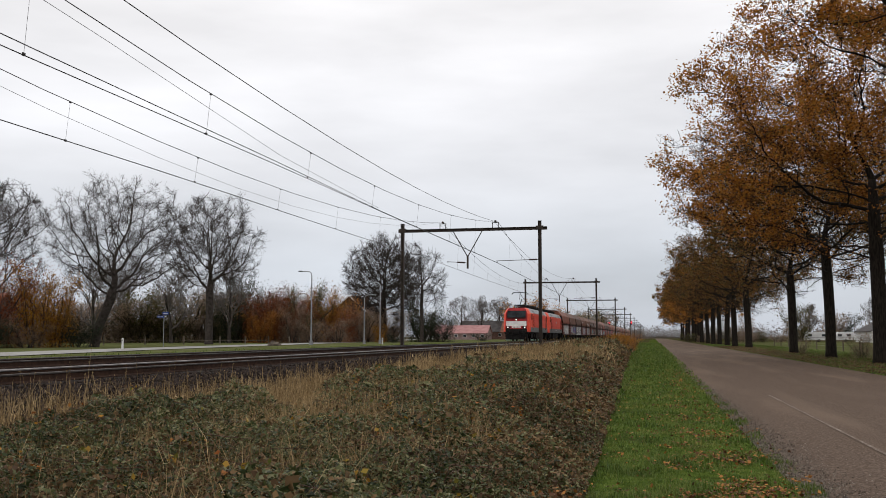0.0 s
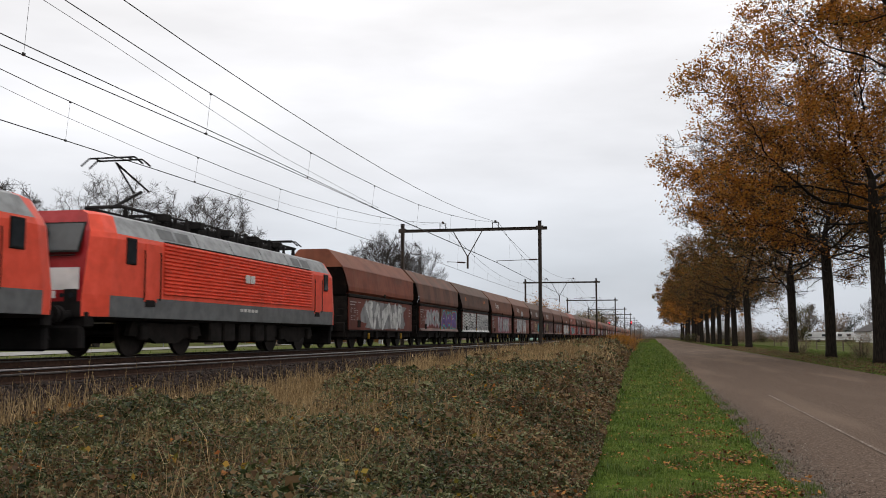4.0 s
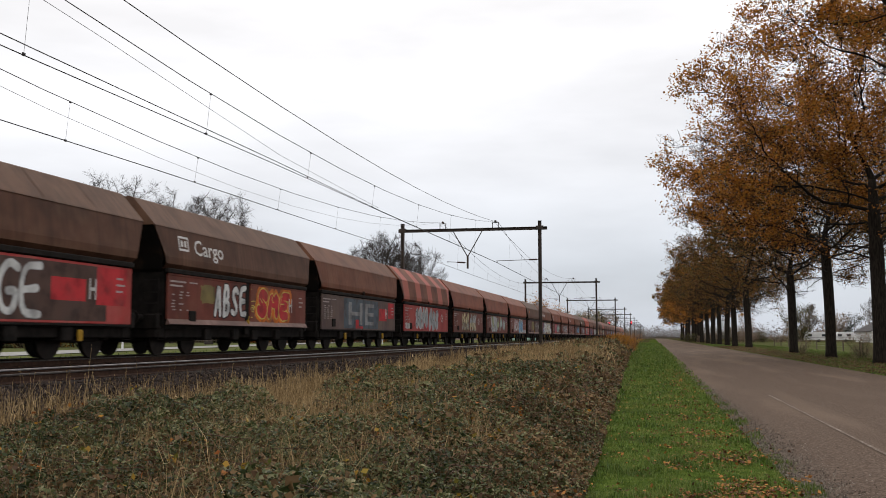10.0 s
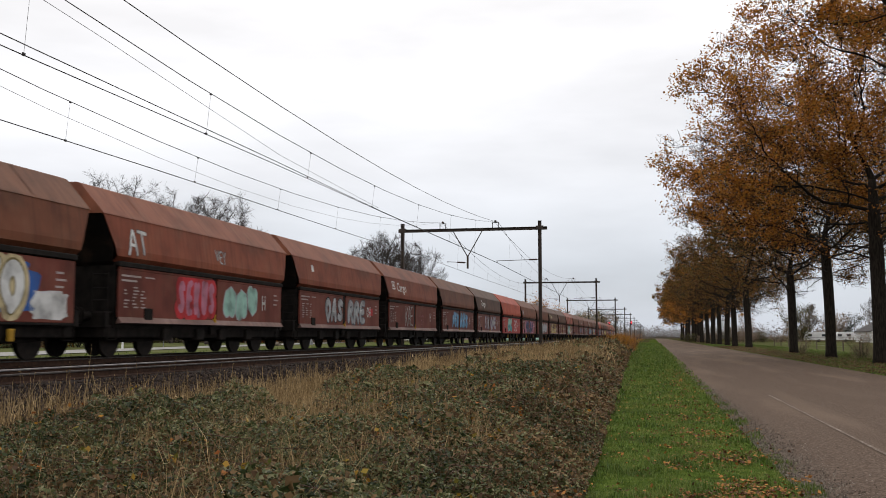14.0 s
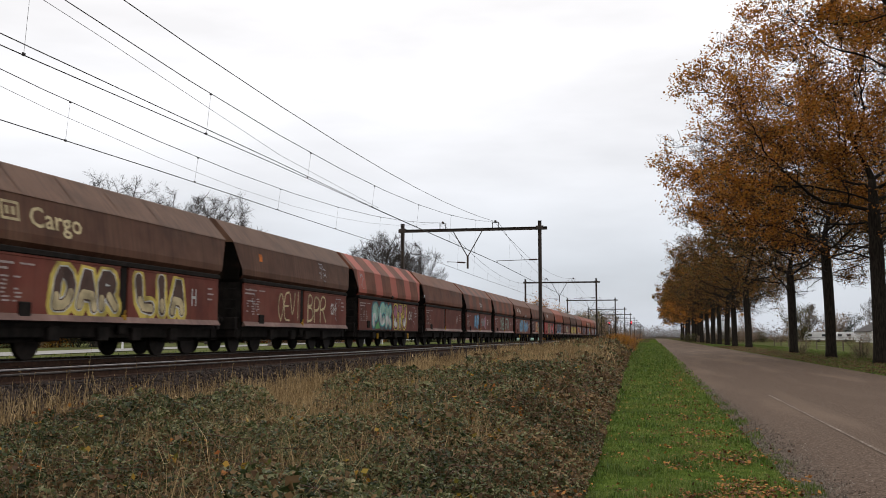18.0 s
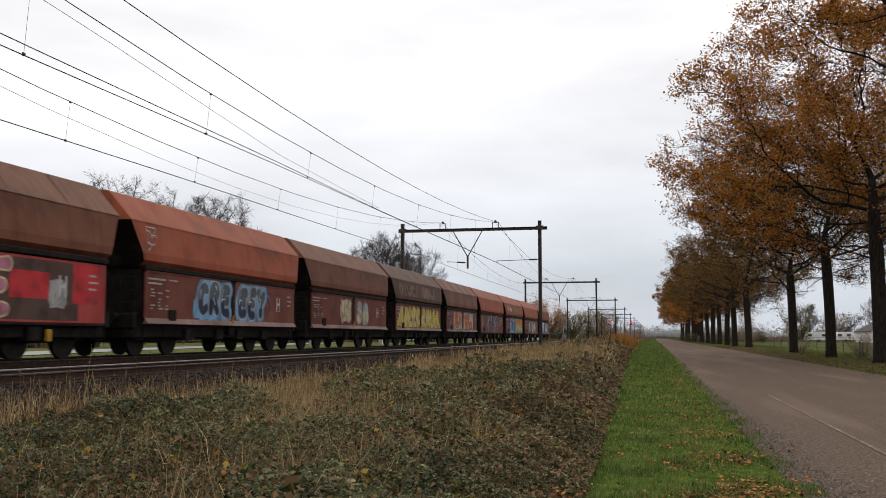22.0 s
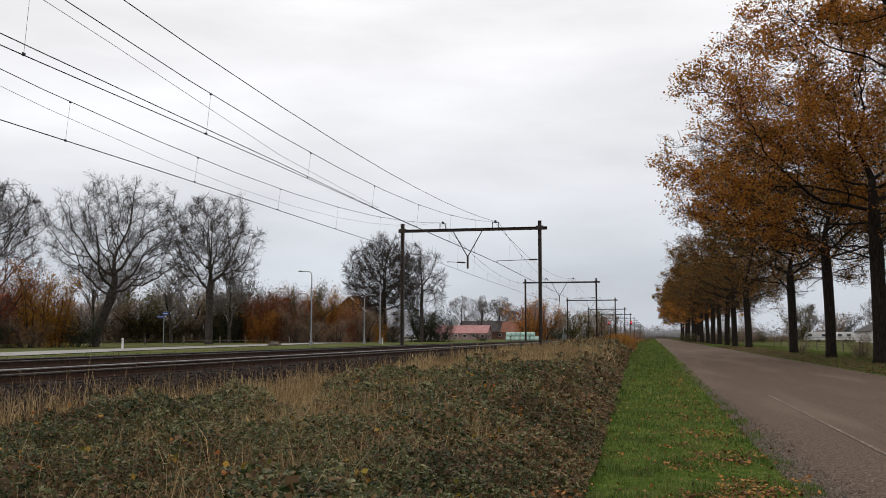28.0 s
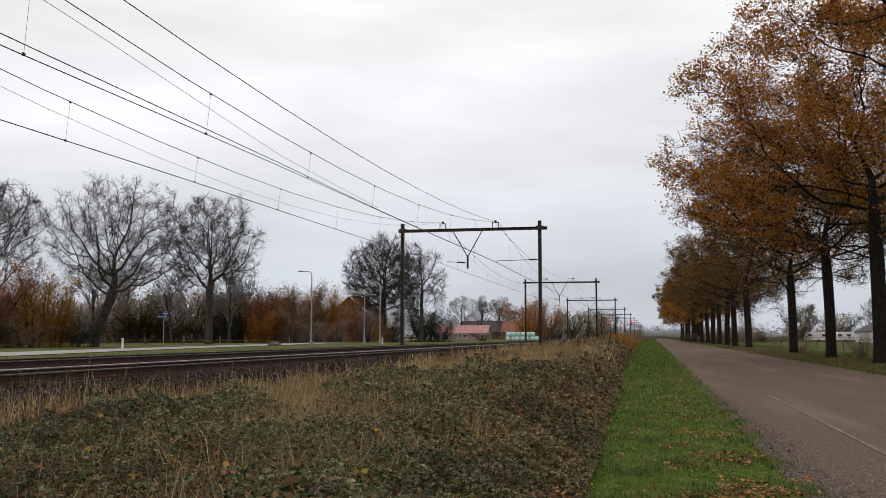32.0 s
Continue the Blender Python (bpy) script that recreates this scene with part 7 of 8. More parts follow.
    # yellow-orange bush where the rough strip meets the grass
    for x, y, h, w in ((-2.4, 76, 1.35, 1.5), (-3.2, 82, 1.5, 1.8), (-2.1, 88, 1.3, 1.6), (-3.6, 92, 1.45, 2.0), (-2.8, 100, 1.6, 2.2)):
        put("autumn" if y > 85 else "orange", x, y, h, w)
    # low hedge across the field, and small scrub at the feet of the oaks
    for k in range(8):
        put("brown" if k % 3 else "olive", 9.0 + 2.7 * k + r.uniform(-0.6, 0.6), 236 + r.uniform(-3, 3), r.uniform(1.5, 2.4), r.uniform(3.0, 4.2))
    for x, y, h in ((13.0, 66, 1.5), (13.6, 64, 1.1), (12.0, 84.5, 1.0)):
        put("brown", x, y, h, h * 1.1)
    # bushes beyond the field on the other side
    for x, y, h, w, key in ((37, 265, 8.5, 7, "olive"), (56, 330, 8, 8, "brown"), (70, 330, 9, 8, "brown"), (84, 310, 13, 10, "autumn"), (94, 320, 15, 11, "brown"), (104, 310, 14, 10, "olive"), (48, 350, 9, 9, "brown"), (64, 360, 9, 9, "green"), (112, 330, 15, 12, "autumn"), (31, 360, 8, 9, "brown"), (78, 300, 5, 6, "rust")):
        put(key, x, y, h, w)


def hash_seed(word):
    return sum(ord(c) * (i + 3) for i, c in enumerate(word)) % 997


make_shrubs()


def make_far_woods():
    rng = np.random.default_rng(12)
    pts = []
    for x0, y0, x1, y1, h in ((-260, 420, -20, 640, 11), (-30, 700, 80, 760, 11), (60, 420, 330, 400, 11), (-300, 180, -150, 330, 11), (-15, 560, -8, 640, 7), (20, 520, 70, 470, 9)):
        n = 22000 if h > 10 else 5000
        u = rng.random(n)
        hh = h * (0.65 + 0.35 * np.sin(u * 37 + h) * np.sin(u * 91 + 1))
        zz = rng.random(n) ** 1.7 * hh
        pts.append(np.stack([x0 + (x1 - x0) * u + rng.normal(0, 2, n), y0 + (y1 - y0) * u + rng.normal(0, 4, n), zz], -1))
    c = np.concatenate(pts)
    # the leaf tones are lightened and greyed to carry the distance haze
    w = part("far_woods", leaves("far_woods", c, 0.85 * rng.uniform(0.5, 1.4, len(c)), rng, leaf_mat("haze_tinted_wood_leaves", [(0.13, 0.115, 0.105), (0.18, 0.155, 0.135), (0.23, 0.18, 0.14)]), 2.0, (0.12, 0.26)))
    tagged(w, "distant brown autumn woods along the horizon", "woods", kind="stuff")


make_far_woods()


# ---- rough strip, verge and fields ----
BRAMBLE = material("bramble_leaves", [(0.011, 0.017, 0.006), (0.034, 0.048, 0.015), (0.072, 0.088, 0.028), (0.125, 0.13, 0.05), (0.23, 0.21, 0.1)], 2.3, 0.48, bump=0, island=0.5, translucent=0.2, contrast=(0.24, 0.76), spec=0.26, detail=3.0, dirt=((0.03, 0.042, 0.016), 0.9, 0.75))
WITHERED = material("withered_leaves", [(0.05, 0.03, 0.018), (0.1, 0.058, 0.03), (0.16, 0.1, 0.05), (0.19, 0.115, 0.05)], 0.7, 0.7, bump=0, island=0.45, translucent=0.15, contrast=(0.2, 0.8))
TURNING = material("turning_leaves", [(0.1, 0.11, 0.022), (0.26, 0.18, 0.028), (0.36, 0.18, 0.026), (0.28, 0.09, 0.02)], 0.9, 0.6, bump=0, island=0.6, translucent=0.25, contrast=(0.25, 0.75))
STRAW = material("dry_grass", [(0.12, 0.075, 0.034), (0.26, 0.175, 0.08), (0.52, 0.38, 0.2)], 0.8, 0.8, bump=0, island=0.5, translucent=0.2, contrast=(0.2, 0.8))
LAWN = material("verge_grass", [(0.035, 0.066, 0.01), (0.08, 0.135, 0.02), (0.13, 0.185, 0.032), (0.22, 0.215, 0.06)], 1.1, 0.6, bump=0, island=0.5, translucent=0.25, contrast=(0.2, 0.8), dirt=((0.045, 0.075, 0.016), 1.6, 0.7))
FALLEN = material("fallen_oak_leaves", [(0.08, 0.034, 0.014), (0.2, 0.085, 0.025), (0.34, 0.15, 0.04)], 2, 0.7, bump=0, island=0.6)
TWIG = material("bramble_canes", [(0.05, 0.022, 0.018), (0.1, 0.05, 0.035)], 4, 0.8, bump=0)


def lumps(x, y, s=1.0, seed=0.0):
    return 0.5 + 0.25 * (np.sin(x * 1.7 * s + seed) * np.cos(y * 1.1 * s + 1.3 * seed) + np.sin(x * 0.6 * s - y * 0.9 * s + 2.1 * seed) * 0.8 + 0.5 * np.sin(x * 3.9 * s + y * 3.1 * s + seed))


def canopy(x, y):
    """Top of the bramble thicket over the ground."""
    edge = np.clip((-0.75 - 0.012 * y + 0.36 * np.clip(1 - y / 60, 0, 1) - x) / 1.2, 0, 1) * np.clip((x + 6.7 + 0.5 * np.sin(y * 0.9) * np.sin(y * 0.31)) / 1.3, 0, 1)
    h = (0.12 + 0.5 * lumps(x, y, 0.8, 2.0) + 0.24 * lumps(x, y, 2.7, 4.0) + 0.24 * lumps(x, y, 5.1, 8.0)) * edge ** 0.7 * (1 - 0.5 * straw_patch(x, y))
    return h + np.clip((y - 18) / 40, 0, 1) * 0.3 * edge


def straw_patch(x, y):
    """Where dry grass stands in place of the brambles, 0 to 1."""
    u = np.zeros_like(x)
    for px, py, r in ((-3.6, 10.2, 0.85), (-4.4, 11.9, 0.6), (-2.9, 8.9, 0.5), (-2.0, 7.2, 0.35), (-2.75, 6.5, 0.35), (-5.4, 14.0, 0.7), (-4.4, 17.5, 0.7), (-3.9, 30.0, 2.0), (-4.8, 24.0, 1.1), (-2.4, 14.5, 0.5), (-3.4, 39.0, 2.6), (-4.4, 7.8, 0.35), (-1.6, 9.4, 0.35)):
        u = np.maximum(u, np.exp(-(((x - px) / r) ** 2 + ((y - py) / (r * 1.6)) ** 2)))
    u = u + 0.5 * np.clip(lumps(x, y, 1.5, 5.0) - 0.66, 0, 1) * 3
    return np.clip(u * (0.55 + 0.9 * lumps(x, y, 3.3, 1.0)), 0, 1)


def make_thicket():
    rng = np.random.default_rng(7)
    gh = np.vectorize(ground_height)
    C, S, CB, SB = [], [], [], []
    for y0, y1, per, size in ((-6, 4.0, 800, 0.05), (4.0, 8, 7000, 0.024), (8, 13, 4400, 0.03), (13, 22, 1700, 0.046), (22, 40, 600, 0.08), (40, 75, 110, 0.18), (75, 180, 30, 0.34)):
        n = int(per * (y1 - y0) * 7.4)
        y = rng.uniform(y0, y1, n)
        x = -0.7 - 0.012 * y + 0.36 * np.clip(1 - y / 60, 0, 1) - rng.random(n) * 7.3
        top = canopy(x, y)
        z = gh(x) + top * (1 - 0.75 * rng.random(n) ** 2.2) + 0.02
        keep = (top > 0.05) & (rng.random(n) > 0.9 * straw_patch(x, y))
        brown = rng.random(n) < 0.17 + 0.3 * np.clip(lumps(x, y, 0.7, 9.0) - 0.55, 0, 1) * 2 + 0.25 * (x < -5.8) + 0.2 * np.clip((y - 20) / 30, 0, 1) + 0.3 * np.clip((x + 2.6) / 1.2, 0, 1) * np.clip((y - 6.5) / 5, 0, 1)
        p = np.stack([x, y, z], -1)
        s = size * rng.choice([0.7, 1.0, 1.3, 1.7, 2.1], n) * rng.uniform(0.85, 1.15, n)
        C.append(p[keep & ~brown]), S.append(s[keep & ~brown]), CB.append(p[keep & brown]), SB.append(s[keep & brown])
    tagged(part("bramble_thicket", leaves("bramble_thicket", np.concatenate(C), np.concatenate(S), rng, BRAMBLE, 0.6, (0.15, 0.3))), "dark green bramble thicket on the rough strip", "brambles", kind="stuff")
    tagged(part("withered_foliage", leaves("withered_foliage", np.concatenate(CB), np.concatenate(SB), rng, WITHERED, 0.7)), "brown and yellow withered leaves among the brambles", "dead leaves", kind="stuff")
    # turning leaves in small clusters
    n = 150
    y = 5.6 + 24 * rng.random(n) ** 1.6
    x = -1.0 - 5.4 * rng.random(n)
    c = np.repeat(np.stack([x, y, gh(x) + canopy(x, y) * 0.98 + 0.03], -1), 7, 0) + rng.normal(size=(7 * n, 3)) * np.array([0.07, 0.07, 0.04])
    tagged(part("turning_leaves", leaves("turning_leaves", c, 0.042 * rng.uniform(0.6, 1.4, 7 * n) + 0.001 * c[:, 1], rng, TURNING, 0.7)), "yellow and orange turning bramble leaves in small clusters", "brambles", kind="stuff")
    # canes
    segs = []
    r = random.Random(3)
    for k in range(450):
        y = 4 + 26 * r.random() ** 1.5
        x = -1.2 - 6.2 * r.random()
        z = ground_height(x)
        p, a = Vector((x, y, z)), r.uniform(0, 6.28)
        h = float(canopy(np.array(x), np.array(y)))
        q = p + Vector((math.cos(a) * 0.2, math.sin(a) * 0.2, h * 0.85 + 0.1))
        e = q + Vector((math.cos(a) * 0.35, math.sin(a) * 0.35, r.uniform(-0.1, 0.12)))
        segs += [(tuple(p), tuple(q), 0.0038, 0.003), (tuple(q), tuple(e), 0.003, 0.002)]
    tagged(part("bramble_canes", tubes(segs, TWIG, "bramble_canes")), "thin reddish bramble canes", "brambles", kind="stuff")
    # dry grass
    X, Y, H, W = [], [], [], []
    for y0, y1, per, wid in ((-6, 4, 200, 0.004), (4, 10, 1500, 0.003), (10, 18, 1150, 0.0042), (18, 32, 600, 0.0065), (32, 60, 200, 0.011), (60, 170, 50, 0.02)):
        n = int(per * (y1 - y0) * 7)
        y = rng.uniform(y0, y1, n)
        x = -0.9 - 0.012 * y + 0.36 * np.clip(1 - y / 60, 0, 1) - rng.random(n) * 7.6
        band = np.exp(-((x + 6.5 + 0.6 * np.clip((20 - y) / 6, 0, 1) + 0.3 * np.sin(y * 0.7)) / 0.68) ** 2)
        clump = straw_patch(x, y)
        tuft = np.clip((lumps(x, y, 2.6, 7.0) - 0.42) * 5, 0.5, 1)
        prob = np.clip(0.55 * band * tuft * np.clip((y - 6) / 8, 0.5, 1) + 0.9 * clump * np.clip(tuft, 0.5, 1) + 0.11 + 0.2 * np.clip((y - 20) / 20, 0, 1), 0, 1) * np.clip((-1.3 - 0.012 * y - x) / 0.8, 0.02, 1) * np.clip((x + 8.1) / 0.6, 0.1, 1)
        k = rng.random(n) < prob
        x, y, band, clump = x[k], y[k], band[k], clump[k]
        X.append(x), Y.append(y)
        H.append(0.14 + 0.36 * rng.random(len(x)) ** 1.2 + 0.2 * band + 0.1 * clump + 0.12 * (x > -5.4) + 0.25 * (rng.random(len(x)) < 0.015) + (0.2 + 0.25 * (x > -5.5)) * np.clip((y - 20) / 25, 0, 1))
        W.append(np.full(len(x), wid) * rng.uniform(0.6, 1.4, len(x)))
    X, Y, H, W = (np.concatenate(q) for q in (X, Y, H, W))
    tagged(part("dry_grass", blade_sheet("dry_grass", X, Y, gh(X) - 0.02 + 0.45 * canopy(X, Y) * rng.random(len(X)), H, W, rng, STRAW, 1.25)), "tall straw-coloured dry grass beside the ballast", "dry grass", kind="stuff")
    # seed heads of the tallest stalks
    m = (H > 0.46) & (Y > 9) & (rng.random(len(X)) < np.where(X < -5.2, 0.13, 0.04))
    base = np.stack([X[m], Y[m], gh(X[m])], -1)
    n = len(base)
    hs = H[m] * rng.uniform(0.95, 1.2, n)
    lean = rng.normal(0, 0.12, (n, 2))
    k = np.repeat(np.arange(n), 5)
    u = np.tile(np.linspace(0.82, 1.05, 5), n)[:, None]
    tip = np.concatenate([lean * hs[:, None], hs[:, None]], 1)
    hc = base[k] + tip[k] * u + rng.normal(size=(5 * n, 3)) * 0.007
    tagged(part("grass_seed_heads", leaves("grass_seed_heads", hc, 0.013 + 0.0005 * hc[:, 1], rng, STRAW, 4.0)), "feathery pale seed heads of dry grass", "dry grass", kind="stuff")
    stalk = [(tuple(b), tuple(b + t), 0.0012 + 0.00012 * b[1], 0.0008 + 0.0001 * b[1]) for b, t in zip(base, tip)]
    tagged(part("grass_stalks", tubes(stalk, STRAW, "grass_stalks")), "tall thin straw stalks above the brambles", "dry grass", kind="stuff")
    # mown verge
    X, Y, H, W = [], [], [], []
    for y0, y1, per, wid in ((-8, 7, 600, 0.006), (7, 12, 3200, 0.0034), (12, 20, 1300, 0.0056), (20, 36, 480, 0.011), (36, 80, 150, 0.022), (80, 200, 36, 0.05)):
        n = int(per * (y1 - y0) * 2.6)
        y = rng.uniform(y0, y1, n)
        x = rng.uniform(-1.0 - 0.012 * y + 0.3 * np.clip(1 - y / 60, 0, 1), 1.4 + 0.1 * lumps(y * 0 + 1, y, 2.0), n)
        X.append(x), Y.append(y), W.append(np.full(n, wid) * rng.uniform(0.6, 1.4, n))
        H.append((0.015 + 0.045 * rng.random(n) ** 1.5) * (0.5 + 1.9 * np.clip(lumps(x, y, 3.1, 3.0), 0, 1) ** 2 + 0.9 * (x < -0.75)) * (1 + y / 160))
    X, Y, H, W = (np.concatenate(q) for q in (X, Y, H, W))
    tagged(part("verge_grass", blade_sheet("verge_grass", X, Y, gh(X) - 0.005, H, W, rng, LAWN, 1.1)), "short bright green grass strip beside the road", "grass", kind="stuff")
    # grass beyond the road, under the oaks
    n = 26000
    y = 24 + 150 * rng.random(n) ** 1.6
    x = 8.0 + 9.0 * rng.random(n)
    tagged(part("roadside_grass", blade_sheet("roadside_grass", x, y, gh(x) - 0.005, 0.03 + 0.05 * rng.random(n), 0.012 + 0.0003 * y, rng, LAWN, 1.0)), "ragged green grass under the oaks", "grass", kind="stuff")
    # fallen leaves
    n = 16000
    y = 6.0 + 34 * rng.random(n) ** 2.2
    x = np.where(rng.random(n) < 0.7, 0.72 + rng.normal(0, 0.33, n), rng.uniform(-1.1, 1.5, n))
    pick = ((lumps(x, y, 2.6, 4.0) + 0.3 * (lumps(x, y, 7.0, 1.0) - 0.5) > 0.6) & (rng.random(n) < np.clip(1.7 - y / 14, 0.15, 1))) | (rng.random(n) < 0.06)
    x, y = x[pick], y[pick]
    n = len(x)
    z = gh(x) + 0.03 + 0.04 * rng.random(n)
    lv = leaves("fallen_leaves", np.stack([x, y, z], -1), 0.034 * rng.uniform(0.6, 1.5, n) * (1 + y / 80), rng, FALLEN, 0.25)
    tagged(part("fallen_leaves", lv), "fallen orange oak leaves on the grass verge", "fallen leaves", kind="stuff")
    n = 400
    y = 5.6 + 2.2 * rng.random(n)
    x = -0.62 - 0.02 * y + rng.normal(0, 0.14, n)
    lv = leaves("leaves_at_brambles", np.stack([x, y, gh(x) + 0.03 + 0.2 * rng.random(n)], -1), 0.045 * rng.uniform(0.6, 1.4, n), rng, FALLEN, 0.6)
    tagged(part("leaves_at_brambles", lv), "rust-brown dead leaves caught at the foot of the brambles", "fallen leaves", kind="stuff")
    n = 9000
    y = 24 + 110 * rng.random(n) ** 1.5
    x = 8.0 + np.abs(rng.normal(0, 2.2, n))
    lv = leaves("fallen_leaves_oaks", np.stack([x, y, gh(x) + 0.08], -1), 0.06 * (1 + y / 120), rng, WITHERED, 0.25)
    tagged(part("fallen_leaves_under_oaks", lv), "brown fallen leaves under the oaks", "fallen leaves", kind="stuff")
    # gravel along the road's edge
    n = 24000
    y = 7.5 + 24 * rng.random(n) ** 1.9
    x = 1.24 + np.abs(rng.normal(0, 0.24, n)) * np.clip(1.4 - y / 30, 0.3, 1)
    lv = leaves("edge_gravel", np.stack([x, y, np.interp(x, [1.2, 1.5, 4.5], [0.018, 0.038, 0.09])], -1), 0.015 * rng.uniform(0.5, 1.6, n), rng, GRAVEL, 0.6)
    tagged(part("edge_gravel", lv), "loose grey gravel along the asphalt edge", "gravel", kind="stuff")


make_thicket()


def make_rough_ground():
    LITTER = material("leaf_litter", [(0.015, 0.011, 0.007), (0.035, 0.025, 0.014), (0.06, 0.043, 0.024)], 9, 0.95, bump=0.8, bump_scale=30, spec=0.0)
    xs = [-8.3, -7.9, -7.3, -6.6, -5.0, -3.4, -1.6, -0.7]
    ys = [-60, 0, 10, 20, 40, 80, 200]
    vs = [(x, y, ground_height(x) + 0.012) for y in ys for x in xs]
    n = len(xs)
    g = Geo().add(vs, [(j * n + i, j * n + i + 1, j * n + n + i + 1, j * n + n + i) for j in range(len(ys) - 1) for i in range(n - 1)])
    tagged(part("rough_strip", g, LITTER), "brown littered ground of the rough strip", "ground", kind="structure")
    rng = np.random.default_rng(21)
    n = 26000
    y = 5 + 55 * rng.random(n) ** 1.6
    x = -7.3 + 2.6 * rng.random(n) ** 1.3
    z = np.vectorize(ground_height)(x) + 0.02 + 0.16 * rng.random(n) ** 2
    lv = leaves("dead_litter", np.stack([x, y, z], -1), (0.03 + 0.0012 * y) * rng.uniform(0.6, 1.6, n), rng, WITHERED, 0.6)
    tagged(part("dead_litter", lv), "low dead brown plant litter at the ballast foot", "dead leaves", kind="stuff")


make_rough_ground()


def make_fields():
    TURF = material("short_turf", [(0.028, 0.045, 0.009), (0.055, 0.085, 0.015), (0.085, 0.115, 0.024)], 6, 0.95, bump=0.8, bump_scale=40, spec=0.0, dirt=((0.06, 0.05, 0.022), 1.2, 0.6))
    xs = [(-1.05, 0.03), (-0.3, 0.034), (0.4, 0.03), (1.2, 0.006)]
    ys = [-60, 0, 10, 20, 40, 80, 200, 400]
    vs = [(x + (0.4 * max(0, 1 - y / 60) if x < -1 and y > 0 else 0.0), y, ground_height(x) + 0.008) for y in ys for x, z in xs]
    g = Geo().add(vs, [(j * 4 + i, j * 4 + i + 1, j * 4 + i + 5, j * 4 + i + 4) for j in range(len(ys) - 1) for i in range(3)])
    tagged(part("verge", g, TURF), "mown turf of the grass verge", "verge", kind="structure")
    MEADOW = material("meadow_grass", [(0.065, 0.068, 0.028), (0.09, 0.1, 0.04), (0.12, 0.125, 0.055)], 0.25, 0.95, bump=0.4, bump_scale=6, spec=0.0)
    g = Geo().add([(15.5, 20, 0.012), (400, 20, 0.012), (400, 240, 0.012), (15.5, 240, 0.012)], [(0, 1, 2, 3)])
    tagged(part("meadow", g, MEADOW), "flat green meadow behind the oaks", "meadow", kind="structure")
    g = Geo().add([(-30.2, -60, 0.435), (-19.5, -60, 0.435), (-19.5, 420, 0.435), (-75, 420, 0.435), (-56, 220, 0.435), (-45.5, 146, 0.435), (-40, 105, 0.435), (-34.3, 62, 0.435), (-30.5, 42, 0.435)], [tuple(range(9))])
    tagged(part("grass_strip", g, MEADOW), "green grass strip between railway and road", "meadow", kind="structure")
    g = Geo().add([(-36.6, 30, 0.43), (-120, 30, 0.43), (-120, 112, 0.43), (-60, 150, 0.43), (-46.6, 107, 0.43), (-40.6, 64, 0.43)], [tuple(range(6))])
    tagged(part("lawn", g, MEADOW), "green lawn beyond the main road", "meadow", kind="structure")
    # worn white line on the road
    LINE = material("worn_line_paint", [(0.13, 0.1, 0.08), (0.2, 0.162, 0.132), (0.31, 0.265, 0.225)], 9, 0.9, bump=0.1, contrast=(0.35, 0.7), spec=0.05, stretch=(3, 1, 1))
    g = Geo()
    for k in range(14):
        y = 8 + k * 1.1
        g.add([(2.56 + 0.008 * (k % 2), y, 0.058), (2.615 - 0.007 * (k % 3), y, 0.058), (2.6 - 0.006 * (k % 2), y + 1.1, 0.06), (2.552 + 0.006 * (k % 3), y + 1.1, 0.06)], [(0, 1, 2, 3)])
    tagged(part("road_line", g, LINE), "worn pale line on the asphalt", "road marking", kind="structure")


make_fields()


# ---- lamps, signs, signals and fences ----
SIGN_BLUE = paint("sign_blue", (0.02, 0.06, 0.25), 0.4, 0.15)
WHITE_PAINT = paint("white_paint", (0.6, 0.6, 0.58), 0.5, 0.15)
FENCE_WOOD = material("grey_fence_wood", [(0.08, 0.065, 0.05), (0.16, 0.13, 0.1)], 4, 0.9, stretch=(1, 1, 0.3), rand=0.3)
RED_LAMP = material("red_signal_light", [(1.0, 0.04, 0.05), (1.0, 0.04, 0.05)], 1, 0.3, bump=0, emit=9.0)


def make_street_lamp(x, y, height, reach, label):
    t = thing("street_lamp", x, y, 0.42, label, "street lamp", "street lamps of the main road")
    s = 1 if reach > 0 else -1
    h = height - 0.45
    part("pole", Geo().tube([(0, 0, 0), (0, 0, 1.2), (0, 0, h - 0.5)], [0.11, 0.09, 0.06], 10), GALV, t)
    part("arm", Geo().tube([(0, 0, h - 0.55), (s * 0.08, 0, h - 0.2), (s * 0.3, 0, h - 0.03), (s * 0.6, 0, h), (reach * 0.75, 0, h + 0.02)], [0.06, 0.055, 0.05, 0.045, 0.045], 8), GALV, t)
    part("lamp_head", Geo().bevel_box(min(reach * 0.7, reach), max(reach * 0.7, reach), -0.13, 0.13, h - 0.05, h + 0.09, 0.03), LOCO_GREY, t, "flat grey lamp head")
    part("base_plate", Geo().bevel_box(-0.16, 0.16, -0.16, 0.16, -0.02, 0.5, 0.03), GALV, t)


make_street_lamp(-38.0, 104, 8.85, -1.6, "tall galvanised street lamp with one curved arm")
make_street_lamp(-35.9, 125, 8.7, -1.5, "tall galvanised street lamp beside the main road")
make_street_lamp(-37.2, 122, 6.9, 1.6, "galvanised street lamp across the main road")
for k, (x, y) in enumerate(((-31, 260), (-29.5, 300), (-28.5, 345), (-26, 400))):
    make_street_lamp(x, y, 8.6, 1.6, "distant pale street lamp along the road")


